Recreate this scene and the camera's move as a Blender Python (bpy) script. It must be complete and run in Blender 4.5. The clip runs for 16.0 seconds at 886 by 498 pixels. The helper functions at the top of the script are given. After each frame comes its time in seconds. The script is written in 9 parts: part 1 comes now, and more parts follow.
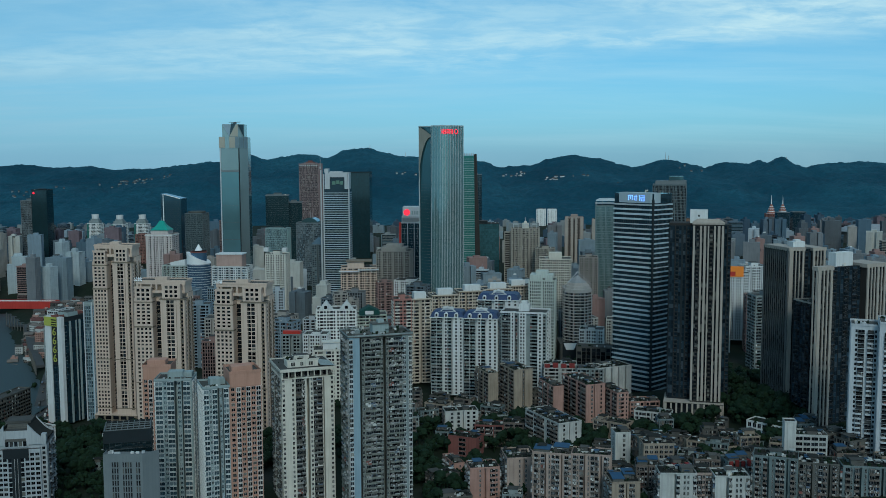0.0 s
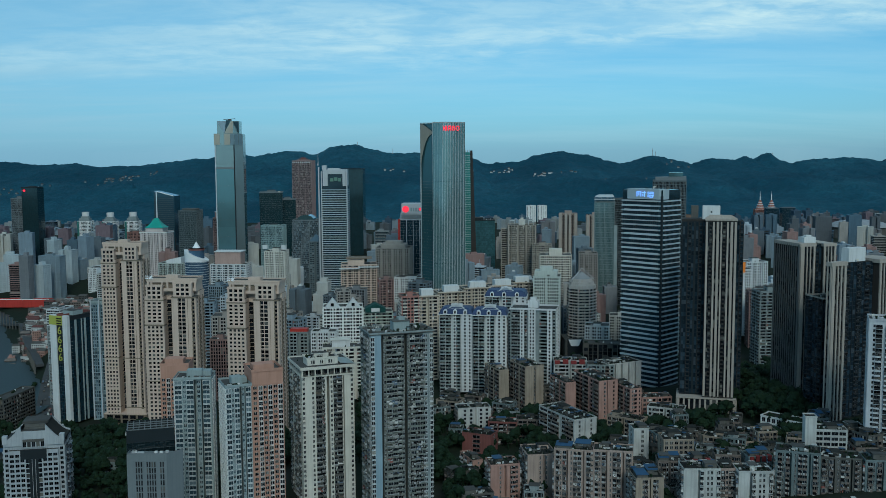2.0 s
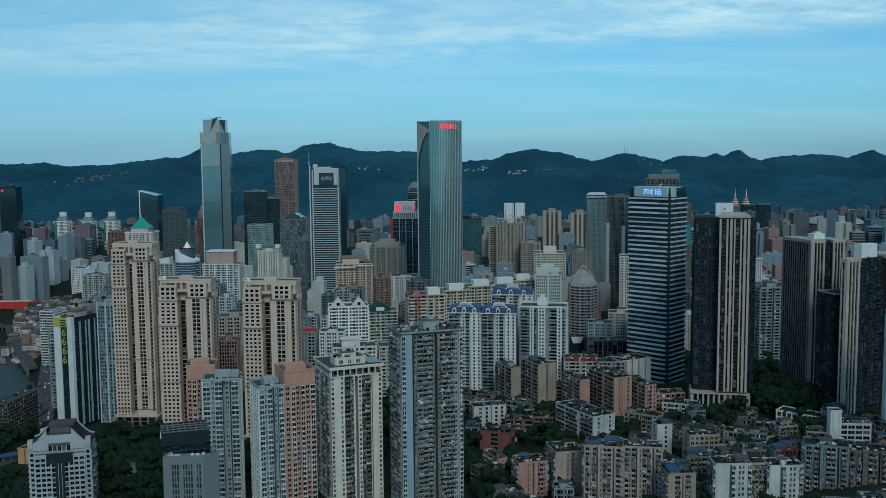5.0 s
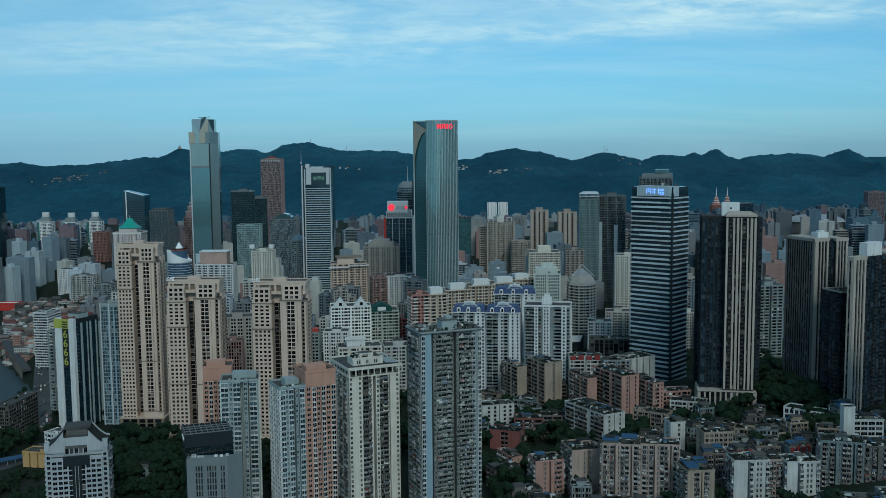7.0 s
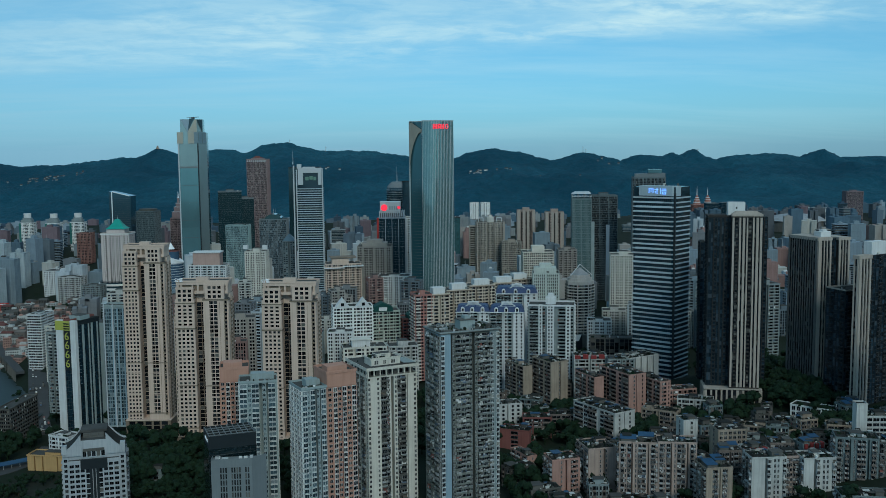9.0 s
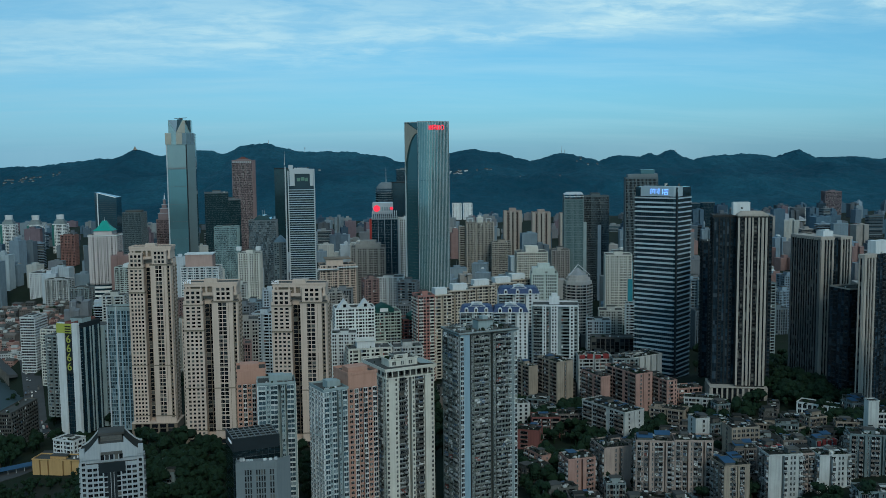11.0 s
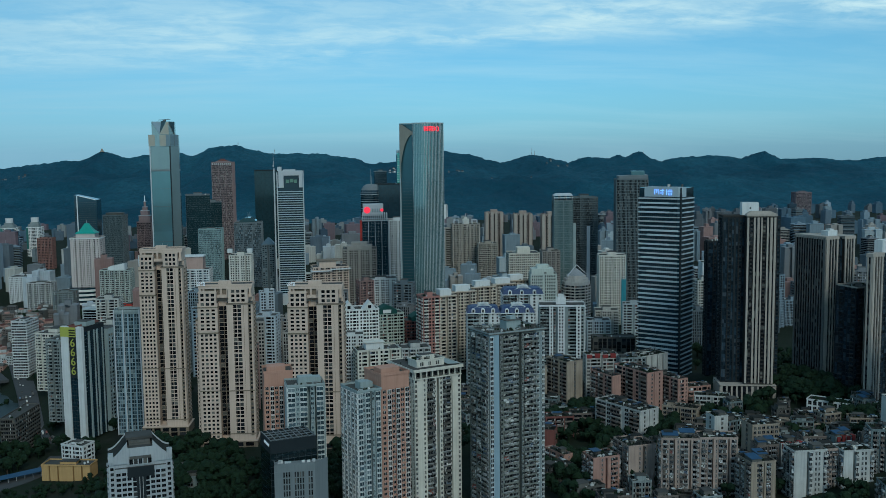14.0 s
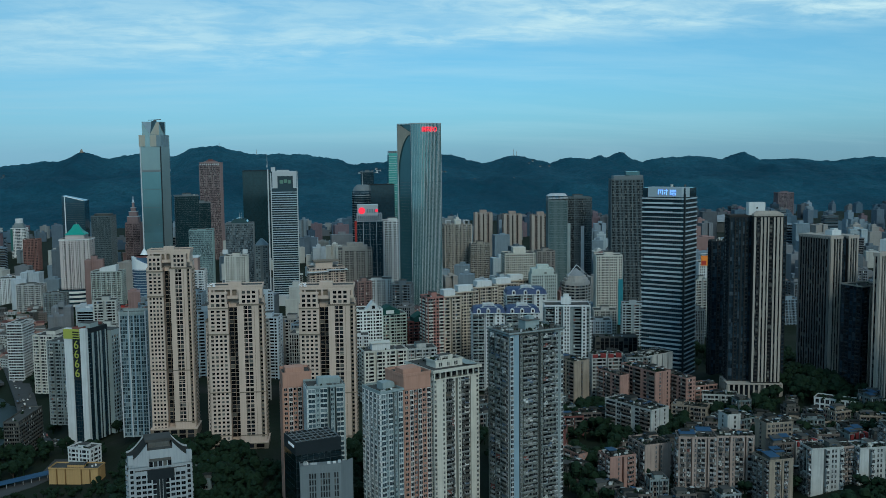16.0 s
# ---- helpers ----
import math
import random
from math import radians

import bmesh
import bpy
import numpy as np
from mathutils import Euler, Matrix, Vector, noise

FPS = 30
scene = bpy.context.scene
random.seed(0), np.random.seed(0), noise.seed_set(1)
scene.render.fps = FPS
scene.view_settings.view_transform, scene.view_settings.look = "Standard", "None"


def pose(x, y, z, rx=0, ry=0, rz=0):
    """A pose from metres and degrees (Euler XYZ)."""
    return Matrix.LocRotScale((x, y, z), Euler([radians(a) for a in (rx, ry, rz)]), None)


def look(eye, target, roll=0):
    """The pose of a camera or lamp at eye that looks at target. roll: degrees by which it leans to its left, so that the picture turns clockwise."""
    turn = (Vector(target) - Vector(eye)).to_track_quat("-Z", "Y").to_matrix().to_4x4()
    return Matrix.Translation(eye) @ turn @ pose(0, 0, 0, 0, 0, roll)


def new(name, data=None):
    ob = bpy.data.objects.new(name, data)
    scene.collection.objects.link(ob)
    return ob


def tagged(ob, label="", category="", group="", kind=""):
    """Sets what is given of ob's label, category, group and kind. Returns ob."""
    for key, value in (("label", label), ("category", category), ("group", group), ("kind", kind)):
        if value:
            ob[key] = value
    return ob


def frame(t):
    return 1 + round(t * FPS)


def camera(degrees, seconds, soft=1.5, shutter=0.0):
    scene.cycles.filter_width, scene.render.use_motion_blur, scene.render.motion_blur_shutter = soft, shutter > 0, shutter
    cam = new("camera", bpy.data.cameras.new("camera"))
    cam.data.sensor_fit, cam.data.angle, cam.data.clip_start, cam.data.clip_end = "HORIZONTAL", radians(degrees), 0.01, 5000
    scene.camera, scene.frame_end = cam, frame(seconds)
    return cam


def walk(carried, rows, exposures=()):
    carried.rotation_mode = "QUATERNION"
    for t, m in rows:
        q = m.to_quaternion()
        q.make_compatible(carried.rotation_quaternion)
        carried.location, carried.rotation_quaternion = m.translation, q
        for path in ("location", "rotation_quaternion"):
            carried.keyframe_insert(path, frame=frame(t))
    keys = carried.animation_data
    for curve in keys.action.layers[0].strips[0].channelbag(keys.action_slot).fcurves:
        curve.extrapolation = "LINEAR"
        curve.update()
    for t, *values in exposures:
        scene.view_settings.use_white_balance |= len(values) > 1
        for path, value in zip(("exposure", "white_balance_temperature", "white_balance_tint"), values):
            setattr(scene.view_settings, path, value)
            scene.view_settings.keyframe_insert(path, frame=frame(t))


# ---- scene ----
# ---------------------------------------------------------------- camera
cam = camera(48.5, 16.0, soft=0.7)
ROWS = [
    (0, 0.00, 0.00, 200.00, 0.001, -5.481, -0.224),
    (0.5, -5.49, 0.53, 199.83, -0.274, -5.554, -0.195),
    (1, -11.18, 1.03, 199.86, -0.521, -5.604, -0.211),
    (1.5, -17.13, 1.44, 200.01, -0.759, -5.637, -0.279),
    (2, -23.21, 1.70, 200.19, -1.006, -5.684, -0.316),
    (2.5, -29.44, 1.88, 200.37, -1.290, -5.707, -0.360),
    (3, -35.79, 2.00, 200.50, -1.600, -5.741, -0.371),
    (3.5, -42.26, 2.12, 200.60, -1.895, -5.758, -0.403),
    (4, -48.74, 2.24, 200.73, -2.255, -5.778, -0.428),
    (6.5, -81.69, 3.04, 201.60, -4.126, -5.864, -0.517),
    (7, -88.30, 3.17, 201.72, -4.488, -5.870, -0.515),
    (7.5, -94.99, 3.32, 201.83, -4.857, -5.874, -0.516),
    (8, -101.73, 3.55, 201.95, -5.241, -5.878, -0.514),
    (8.5, -108.51, 3.90, 202.06, -5.617, -5.881, -0.508),
    (9, -115.31, 4.34, 202.14, -6.011, -5.881, -0.536),
    (11.5, -149.05, 7.02, 202.57, -7.928, -5.839, -0.589),
    (12, -155.87, 7.72, 202.58, -8.315, -5.821, -0.599),
    (12.5, -162.56, 8.51, 202.53, -8.681, -5.808, -0.586),
    (13, -169.17, 9.36, 202.41, -9.036, -5.787, -0.601),
    (13.5, -175.75, 10.29, 202.30, -9.397, -5.771, -0.601),
    (14, -182.33, 11.31, 202.16, -9.757, -5.759, -0.605),
    (14.5, -188.79, 12.38, 202.02, -10.115, -5.749, -0.608),
    (15, -195.15, 13.58, 202.02, -10.444, -5.738, -0.609),
    (15.5, -201.46, 14.88, 202.07, -10.775, -5.738, -0.600),
    (16, -207.80, 16.25, 202.14, -11.120, -5.737, -0.597),
]
walk(cam, [(t, pose(x, y, z, 90 + pitch, 0, yaw) @ pose(0, 0, 0, 0, 0, roll)) for t, x, y, z, yaw, pitch, roll in ROWS],
     [(0, 0.0, 6080, -4), (16, 0.0, 6080, -4)])

# ---------------------------------------------------------------- sky, sun, exposure
SUN_UP, SUN_ROUND = 36.0, 171.0   # degrees: height, and bearing clockwise from +y

world = bpy.data.worlds.new("evening_sky")
scene.world = world
world.use_nodes = True
wn, wl = world.node_tree.nodes, world.node_tree.links
wn.clear()


def wnode(kind, **values):
    n = wn.new(kind)
    for k, v in values.items():
        n.inputs[k].default_value = v
    return n


def wmath(op, a, b=None):
    n = wn.new("ShaderNodeMath")
    n.operation = op
    for i, v in enumerate((a, b)):
        if v is None:
            continue
        if hasattr(v, "is_linked"):
            wl.new(v, n.inputs[i])
        else:
            n.inputs[i].default_value = v
    return n.outputs[0]


def wramp(fac, stops):
    n = wn.new("ShaderNodeValToRGB")
    while len(n.color_ramp.elements) < len(stops):
        n.color_ramp.elements.new(0.5)
    for e, (p, c) in zip(n.color_ramp.elements, stops):
        e.position, e.color = p, (*c, 1)
    wl.new(fac, n.inputs[0])
    return n.outputs[0]


def wmix(fac, a, b):
    n = wn.new("ShaderNodeMix")
    n.data_type = "RGBA"
    for sock, v in ((n.inputs[0], fac), (n.inputs[6], a), (n.inputs[7], b)):
        if hasattr(v, "is_linked"):
            wl.new(v, sock)
        else:
            sock.default_value = v
    return n.outputs[2]


sky = wn.new("ShaderNodeTexSky")
sky.sky_type, sky.sun_disc = "NISHITA", False
sky.sun_elevation, sky.sun_rotation = radians(SUN_UP), radians(SUN_ROUND)
sky.air_density, sky.dust_density, sky.ozone_density = 1.0, 0.4, 6.0
coord = wn.new("ShaderNodeTexCoord").outputs["Generated"]
sep = wn.new("ShaderNodeSeparateXYZ")
wl.new(coord, sep.inputs[0])
up = sep.outputs[2]
aside = sep.outputs[0]
# the cloud layer lies on a plane overhead: direction divided by its height
lift = wmath("ADD", wmath("MAXIMUM", up, 0.0), 0.12)
flat = wn.new("ShaderNodeCombineXYZ")
wl.new(wmath("DIVIDE", sep.outputs[0], lift), flat.inputs[0])
wl.new(wmath("DIVIDE", sep.outputs[1], lift), flat.inputs[1])


def cloud(scale, stretch, detail, rough, shift):
    mp = wn.new("ShaderNodeMapping")
    mp.inputs["Scale"].default_value = stretch
    mp.inputs["Location"].default_value = shift
    mp.inputs["Rotation"].default_value = (0, 0, 0.10)
    wl.new(flat.outputs[0], mp.inputs[0])
    n = wnode("ShaderNodeTexNoise", Scale=scale, Detail=detail, Roughness=rough, Distortion=0.35)
    wl.new(mp.outputs[0], n.inputs[0])
    return n.outputs[0]


# a long heaped bank that climbs to the right, torn ripples above it, thin streaks and a faint veil below
edge = wmath("ADD", wmath("MULTIPLY", aside, 0.060), 0.0865)
rough_edge = wmath("MULTIPLY", wmath("SUBTRACT", cloud(1.2, (0.4, 0.55, 1), 6, 0.6, (3.1, 0.4, 0)), 0.5), 0.060)
above = wmath("ADD", wmath("SUBTRACT", up, edge), rough_edge)
under = wramp(wmath("ADD", above, 0.5), [(0.488, (0, 0, 0)), (0.512, (1, 1, 1))])
over = wramp(wmath("ADD", above, 0.5), [(0.520, (1, 1, 1)), (0.556, (0.55, 0.55, 0.55)), (0.70, (0.40, 0.40, 0.40))])
ripple = wramp(cloud(5.5, (0.7, 0.85, 1), 8, 0.62, (1.7, 5.2, 0)), [(0.38, (0.22, 0.22, 0.22)), (0.60, (1, 1, 1))])
torn = wramp(cloud(1.7, (0.4, 0.8, 1), 7, 0.6, (9.7, 3.2, 0)), [(0.38, (0.25, 0.25, 0.25)), (0.62, (1, 1, 1))])
fade = wramp(wmath("ADD", aside, 0.5), [(0.05, (0.30, 0.30, 0.30)), (0.62, (1, 1, 1))])
body = wmath("MULTIPLY", wmath("MULTIPLY", under, over), wmath("MULTIPLY", wmath("MULTIPLY", ripple, torn), fade))
streaks = wramp(cloud(1.3, (0.3, 0.9, 1), 6, 0.6, (7.3, 2.2, 0)), [(0.44, (0, 0, 0)), (0.68, (1, 1, 1))])
left_veil = wramp(wmath("ADD", wmath("MULTIPLY", aside, -1.0), 0.5), [(0.25, (0, 0, 0)), (0.95, (1, 1, 1))])
veil = wmath("ADD", wmath("MULTIPLY", streaks, 0.22), 0.15)
cover = wmath("ADD", wmath("MULTIPLY", body, 0.88), wmath("MULTIPLY", veil, wramp(up, [(0.01, (0.45, 0.45, 0.45)), (0.08, (1, 1, 1))])))
tinted = wn.new("ShaderNodeMix")
tinted.data_type, tinted.blend_type = "RGBA", "MULTIPLY"
tinted.inputs[0].default_value = 1.0
wl.new(sky.outputs[0], tinted.inputs[6])
wl.new(wramp(up, [(0.0, (0.47, 0.82, 1.24)), (0.05, (0.50, 0.90, 1.18)), (0.14, (0.50, 0.98, 1.12)), (0.4, (0.56, 0.98, 1.05))]), tinted.inputs[7])
grey_veil = wmath("MULTIPLY", left_veil, wmath("ADD", wmath("MULTIPLY", streaks, 0.25), 0.5))
hazed = wmix(grey_veil, tinted.outputs[2], (2.4, 4.6, 6.7, 1))
with_cloud = wmix(wmath("MULTIPLY", cover, 0.95), hazed, (7.0, 8.9, 9.9, 1))
back = wnode("ShaderNodeBackground", Strength=0.088)
wl.new(with_cloud, back.inputs[0])
wl.new(back.outputs[0], wn.new("ShaderNodeOutputWorld").inputs[0])

sun_data = bpy.data.lights.new("sun", "SUN")
sun_data.energy, sun_data.angle, sun_data.color = 1.45, radians(18), (1.0, 0.93, 0.84)
sun = new("sun", sun_data)
a, e = radians(SUN_ROUND), radians(SUN_UP)
sun.matrix_world = look((0, 0, 600), (-math.sin(a) * math.cos(e) * 100, -math.cos(a) * math.cos(e) * 100, 600 - math.sin(e) * 100))

# ---------------------------------------------------------------- materials


class Nodes:
    """A small wrapper for building one node material."""

    def __init__(self, name):
        self.mat = bpy.data.materials.new(name)
        self.mat.use_nodes = True
        self.n, self.l = self.mat.node_tree.nodes, self.mat.node_tree.links
        self.bsdf = self.n["Principled BSDF"]

    def make(self, kind, **values):
        n = self.n.new(kind)
        for k, v in values.items():
            n.inputs[k.replace("_", " ")].default_value = v
        return n

    def link(self, a, b):
        self.l.new(a, b)

    def math(self, op, a, b=0.0, c=None):
        n = self.n.new("ShaderNodeMath")
        n.operation = op
        for i, v in enumerate((a, b, c)):
            if v is None:
                continue
            if hasattr(v, "is_linked"):
                self.l.new(v, n.inputs[i])
            else:
                n.inputs[i].default_value = v
        return n.outputs[0]

    def mix(self, fac, a, b, blend="MIX"):
        n = self.n.new("ShaderNodeMix")
        n.data_type, n.blend_type = "RGBA", blend
        for sock, v in ((n.inputs[0], fac), (n.inputs[6], a), (n.inputs[7], b)):
            if hasattr(v, "is_linked"):
                self.l.new(v, sock)
            else:
                sock.default_value = (*v, 1) if isinstance(v, tuple) and len(v) == 3 else v
        return n.outputs[2]

    def ramp(self, fac, stops, step=False):
        n = self.n.new("ShaderNodeValToRGB")
        if step:
            n.color_ramp.interpolation = "CONSTANT"
        while len(n.color_ramp.elements) < len(stops):
            n.color_ramp.elements.new(0.5)
        for e, (p, c) in zip(n.color_ramp.elements, stops):
            e.position, e.color = p, (*c, 1) if isinstance(c, tuple) else (c, c, c, 1)
        self.l.new(fac, n.inputs[0])
        return n.outputs[0]

    def place(self):
        """Object coordinates, shifted by a chance amount from object to object."""
        v = self.n.new("ShaderNodeVectorMath")
        v.operation = "ADD"
        self.l.new(self.n.new("ShaderNodeTexCoord").outputs["Object"], v.inputs[0])
        self.l.new(self.math("MULTIPLY", self.n.new("ShaderNodeObjectInfo").outputs["Random"], 90.0), v.inputs[1])
        return v.outputs[0]

    def noise(self, vec, scale, stretch=(1, 1, 1), detail=4.0, rough=0.55):
        mp = self.make("ShaderNodeMapping")
        mp.inputs["Scale"].default_value = stretch
        self.l.new(vec, mp.inputs[0])
        n = self.make("ShaderNodeTexNoise", Scale=scale, Detail=detail, Roughness=rough)
        self.l.new(mp.outputs[0], n.inputs[0])
        return n.outputs[0]

    def bump(self, height, strength, distance):
        n = self.make("ShaderNodeBump", Strength=strength, Distance=distance)
        self.l.new(height, n.inputs["Height"])
        self.l.new(n.outputs[0], self.bsdf.inputs["Normal"])

    def chance(self):
        """One random number for each object and each loose piece of a joined mesh."""
        s = self.math("ADD", self.n.new("ShaderNodeObjectInfo").outputs["Random"], self.n.new("ShaderNodeNewGeometry").outputs["Random Per Island"])
        return self.math("FRACT", s)


def plaster(name, color, rough=0.85, stain=0.35, streak=0.3, vary=0.0, metal=0.0):
    m = Nodes(name)
    color = tuple(c * 0.84 for c in color)   # one factor darkens every wall colour to balance it against the sky
    p = m.place()
    big = m.noise(p, 0.09, detail=5)
    run = m.noise(p, 0.9, (1, 1, 0.045), detail=5, rough=0.6)
    grain = m.noise(p, 2.6, detail=6, rough=0.7)
    dark = tuple(c * 0.45 for c in color)
    c = m.mix(m.math("MULTIPLY", m.ramp(big, [(0.35, 0.0), (0.7, 1.0)]), stain), color, dark)
    c = m.mix(m.math("MULTIPLY", m.ramp(run, [(0.45, 0.0), (0.72, 1.0)]), streak), c, tuple(x * 0.35 for x in color))
    c = m.mix(m.math("MULTIPLY", m.ramp(grain, [(0.3, 0.0), (0.8, 1.0)]), 0.22), c, tuple(min(1, x * 1.35) for x in color))
    if vary:
        c = m.mix(m.math("MULTIPLY", m.chance(), vary), c, dark)
    m.link(c, m.bsdf.inputs["Base Color"])
    m.link(m.math("ADD", m.math("MULTIPLY", grain, 0.2), rough - 0.1), m.bsdf.inputs["Roughness"])
    m.bsdf.inputs["Metallic"].default_value = metal
    m.bsdf.inputs["Specular IOR Level"].default_value = 0.15
    m.bump(grain, 0.25, 0.03)
    return m.mat


def window_glass(name, dark, curtain, lit=0.0, rough=0.12, many=0.75, lamp=(1.0, 0.93, 0.8)):
    m = Nodes(name)
    r = m.chance()
    c = m.ramp(r, [(0.0, tuple(x * 0.5 for x in dark)), (many * 0.6, dark), (many, tuple(x * 2.2 for x in dark)), (min(0.97, many + 0.12), curtain)])
    m.link(c, m.bsdf.inputs["Base Color"])
    m.bsdf.inputs["Roughness"].default_value = rough
    m.bsdf.inputs["Specular IOR Level"].default_value = 0.2
    if lit:
        s = m.math("FRACT", m.math("MULTIPLY", r, 37.7))
        m.link(m.math("MULTIPLY", m.math("GREATER_THAN", s, 1.0 - lit), 0.7), m.bsdf.inputs["Emission Strength"])
        m.bsdf.inputs["Emission Color"].default_value = (*lamp, 1)
    return m.mat


def sheer_glass(name, color, rough=0.07, metal=0.55, panel=(0, 0), wave=0.03):
    """The coated glass of an office tower: mirrors the sky, each pane tilted a little."""
    m = Nodes(name)
    p = m.place()
    r = m.chance()
    big = m.noise(p, 0.05, (1, 1, 0.6), detail=3)
    c = m.mix(m.math("MULTIPLY", r, 0.55), color, tuple(x * 0.45 for x in color))
    c = m.mix(m.math("MULTIPLY", m.ramp(big, [(0.35, 0.0), (0.7, 1.0)]), 0.35), c, tuple(x * 0.55 for x in color))
    m.link(c, m.bsdf.inputs["Base Color"])
    m.bsdf.inputs["Metallic"].default_value = metal
    m.bsdf.inputs["Roughness"].default_value = rough
    m.bsdf.inputs["Specular IOR Level"].default_value = 0.8
    m.bump(m.noise(p, 0.22, detail=2), wave, 1.0)
    return m.mat


def plain(name, color, rough=0.6, metal=0.0, glow=0.0):
    m = Nodes(name)
    p = m.place()
    g = m.noise(p, 1.5, detail=5, rough=0.65)
    m.link(m.mix(m.math("MULTIPLY", m.ramp(g, [(0.3, 0.0), (0.8, 1.0)]), 0.4), color, tuple(c * 0.6 for c in color)), m.bsdf.inputs["Base Color"])
    m.bsdf.inputs["Roughness"].default_value, m.bsdf.inputs["Metallic"].default_value = rough, metal
    if glow:
        m.bsdf.inputs["Emission Color"].default_value = (*color, 1)
        m.bsdf.inputs["Emission Strength"].default_value = glow
    return m.mat


def foliage(name, color, scale=0.5):
    m = Nodes(name)
    p = m.place()
    g = m.noise(p, scale, detail=6, rough=0.7)
    r = m.chance()
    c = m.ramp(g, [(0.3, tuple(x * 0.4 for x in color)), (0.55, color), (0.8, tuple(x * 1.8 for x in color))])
    c = m.mix(m.math("MULTIPLY", r, 0.5), c, (color[0] * 1.5, color[1] * 1.2, color[2] * 0.7))
    m.link(c, m.bsdf.inputs["Base Color"])
    m.bsdf.inputs["Roughness"].default_value = 0.75
    m.bsdf.inputs["Specular IOR Level"].default_value = 0.12
    m.bump(m.noise(p, scale * 6, detail=4), 0.6, 0.4)
    return m.mat


CREAM = plaster("cream_stone", (0.60, 0.482, 0.405), stain=0.22, streak=0.22)
# brown trim stone, also used where shade is put into the colour
CREAM_DARK = plaster("brown_stone_trim_and_shade", (0.22, 0.18, 0.14), stain=0.2)
GREYW = plaster("weathered_grey_paint", (0.27, 0.32, 0.33), stain=0.5, streak=0.5)
PALE = plaster("weathered_pale_render", (0.68, 0.67, 0.61), stain=0.35, streak=0.35)
WHITE = plaster("white_tile_cladding", (0.66, 0.69, 0.70), stain=0.25, streak=0.3)
BRIGHTWHITE = plaster("bright_white_tile", (0.80, 0.82, 0.81), stain=0.2, streak=0.25)
BLUEWALL = plaster("light_blue_paint", (0.27, 0.38, 0.45), stain=0.3, streak=0.2)
ORANGE = plaster("salmon_tile", (0.47, 0.27, 0.205), stain=0.25, streak=0.25)
BLUEGREY = plaster("blue_grey_tile", (0.305, 0.375, 0.385), stain=0.3, streak=0.3)
STEELGREY = plaster("grey_panel_cladding", (0.18, 0.21, 0.225), stain=0.25, streak=0.2, rough=0.6)
PALEBLUE = plaster("pale_blue_white_tile", (0.50, 0.54, 0.58), stain=0.25, streak=0.25)
OLIVEGREY = plaster("weathered_olive_grey", (0.215, 0.235, 0.215), stain=0.5, streak=0.5)
CONCRETE = plaster("bare_concrete", (0.12, 0.122, 0.115), stain=0.5, streak=0.4)
CONCDARK = plaster("sooty_concrete", (0.10, 0.10, 0.095), stain=0.5, streak=0.5)
RIBSHADE = plaster("shaded_stone_rib", (0.15, 0.155, 0.155), stain=0.3, streak=0.3)
BROWN = plaster("dark_brown_cladding", (0.045, 0.042, 0.040), stain=0.3)
DARKCLAD = plaster("charcoal_cladding", (0.020, 0.027, 0.032), stain=0.3, streak=0.1, rough=0.5)
RIB = plaster("light_stone_rib", (0.40, 0.365, 0.325), stain=0.25, streak=0.3)
PINK = plaster("faded_pink_render", (0.42, 0.26, 0.22), stain=0.5, streak=0.5)
BRICK = plaster("dark_red_brick_tile", (0.21, 0.088, 0.08), stain=0.35, streak=0.3)
OCHRE = plaster("ochre_render", (0.50, 0.33, 0.15), stain=0.3)
ROOF = plaster("grey_roof_screed", (0.075, 0.077, 0.075), stain=0.6, streak=0.0)
ROOFDARK = plaster("dark_roof_felt", (0.028, 0.030, 0.028), stain=0.6, streak=0.0)
BLUESHEET = plaster("blue_roof_sheet", (0.028, 0.08, 0.16), stain=0.6, streak=0.1, rough=0.5)
BLUETILE = plaster("blue_glazed_roof_tile", (0.035, 0.065, 0.15), stain=0.3, rough=0.5)
GREENTILE = plaster("green_glazed_roof_tile", (0.04, 0.33, 0.27), stain=0.3, rough=0.4)
REDSHEET = plaster("red_painted_steel", (0.45, 0.05, 0.04), stain=0.3, rough=0.5)
FRAME = plain("grey_window_frame", (0.34, 0.36, 0.37), rough=0.45)
FRAMEDARK = plain("dark_window_frame", (0.05, 0.055, 0.06), rough=0.45)
FRAMEWHITE = plain("white_window_frame", (0.62, 0.64, 0.64), rough=0.5)


def clutter_material():
    m = Nodes("laundry_and_clutter")
    c = m.ramp(m.chance(), [(0.0, (0.03, 0.03, 0.03)), (0.34, (0.09, 0.09, 0.085)), (0.5, (0.25, 0.25, 0.24)), (0.64, (0.05, 0.06, 0.07)), (0.74, (0.5, 0.5, 0.48)), (0.84, (0.09, 0.13, 0.19)), (0.9, (0.2, 0.07, 0.06)),
                            (0.94, (0.12, 0.10, 0.08)), (0.98, (0.6, 0.6, 0.6))], step=True)
    m.link(c, m.bsdf.inputs["Base Color"])
    m.bsdf.inputs["Roughness"].default_value = 0.85
    return m.mat


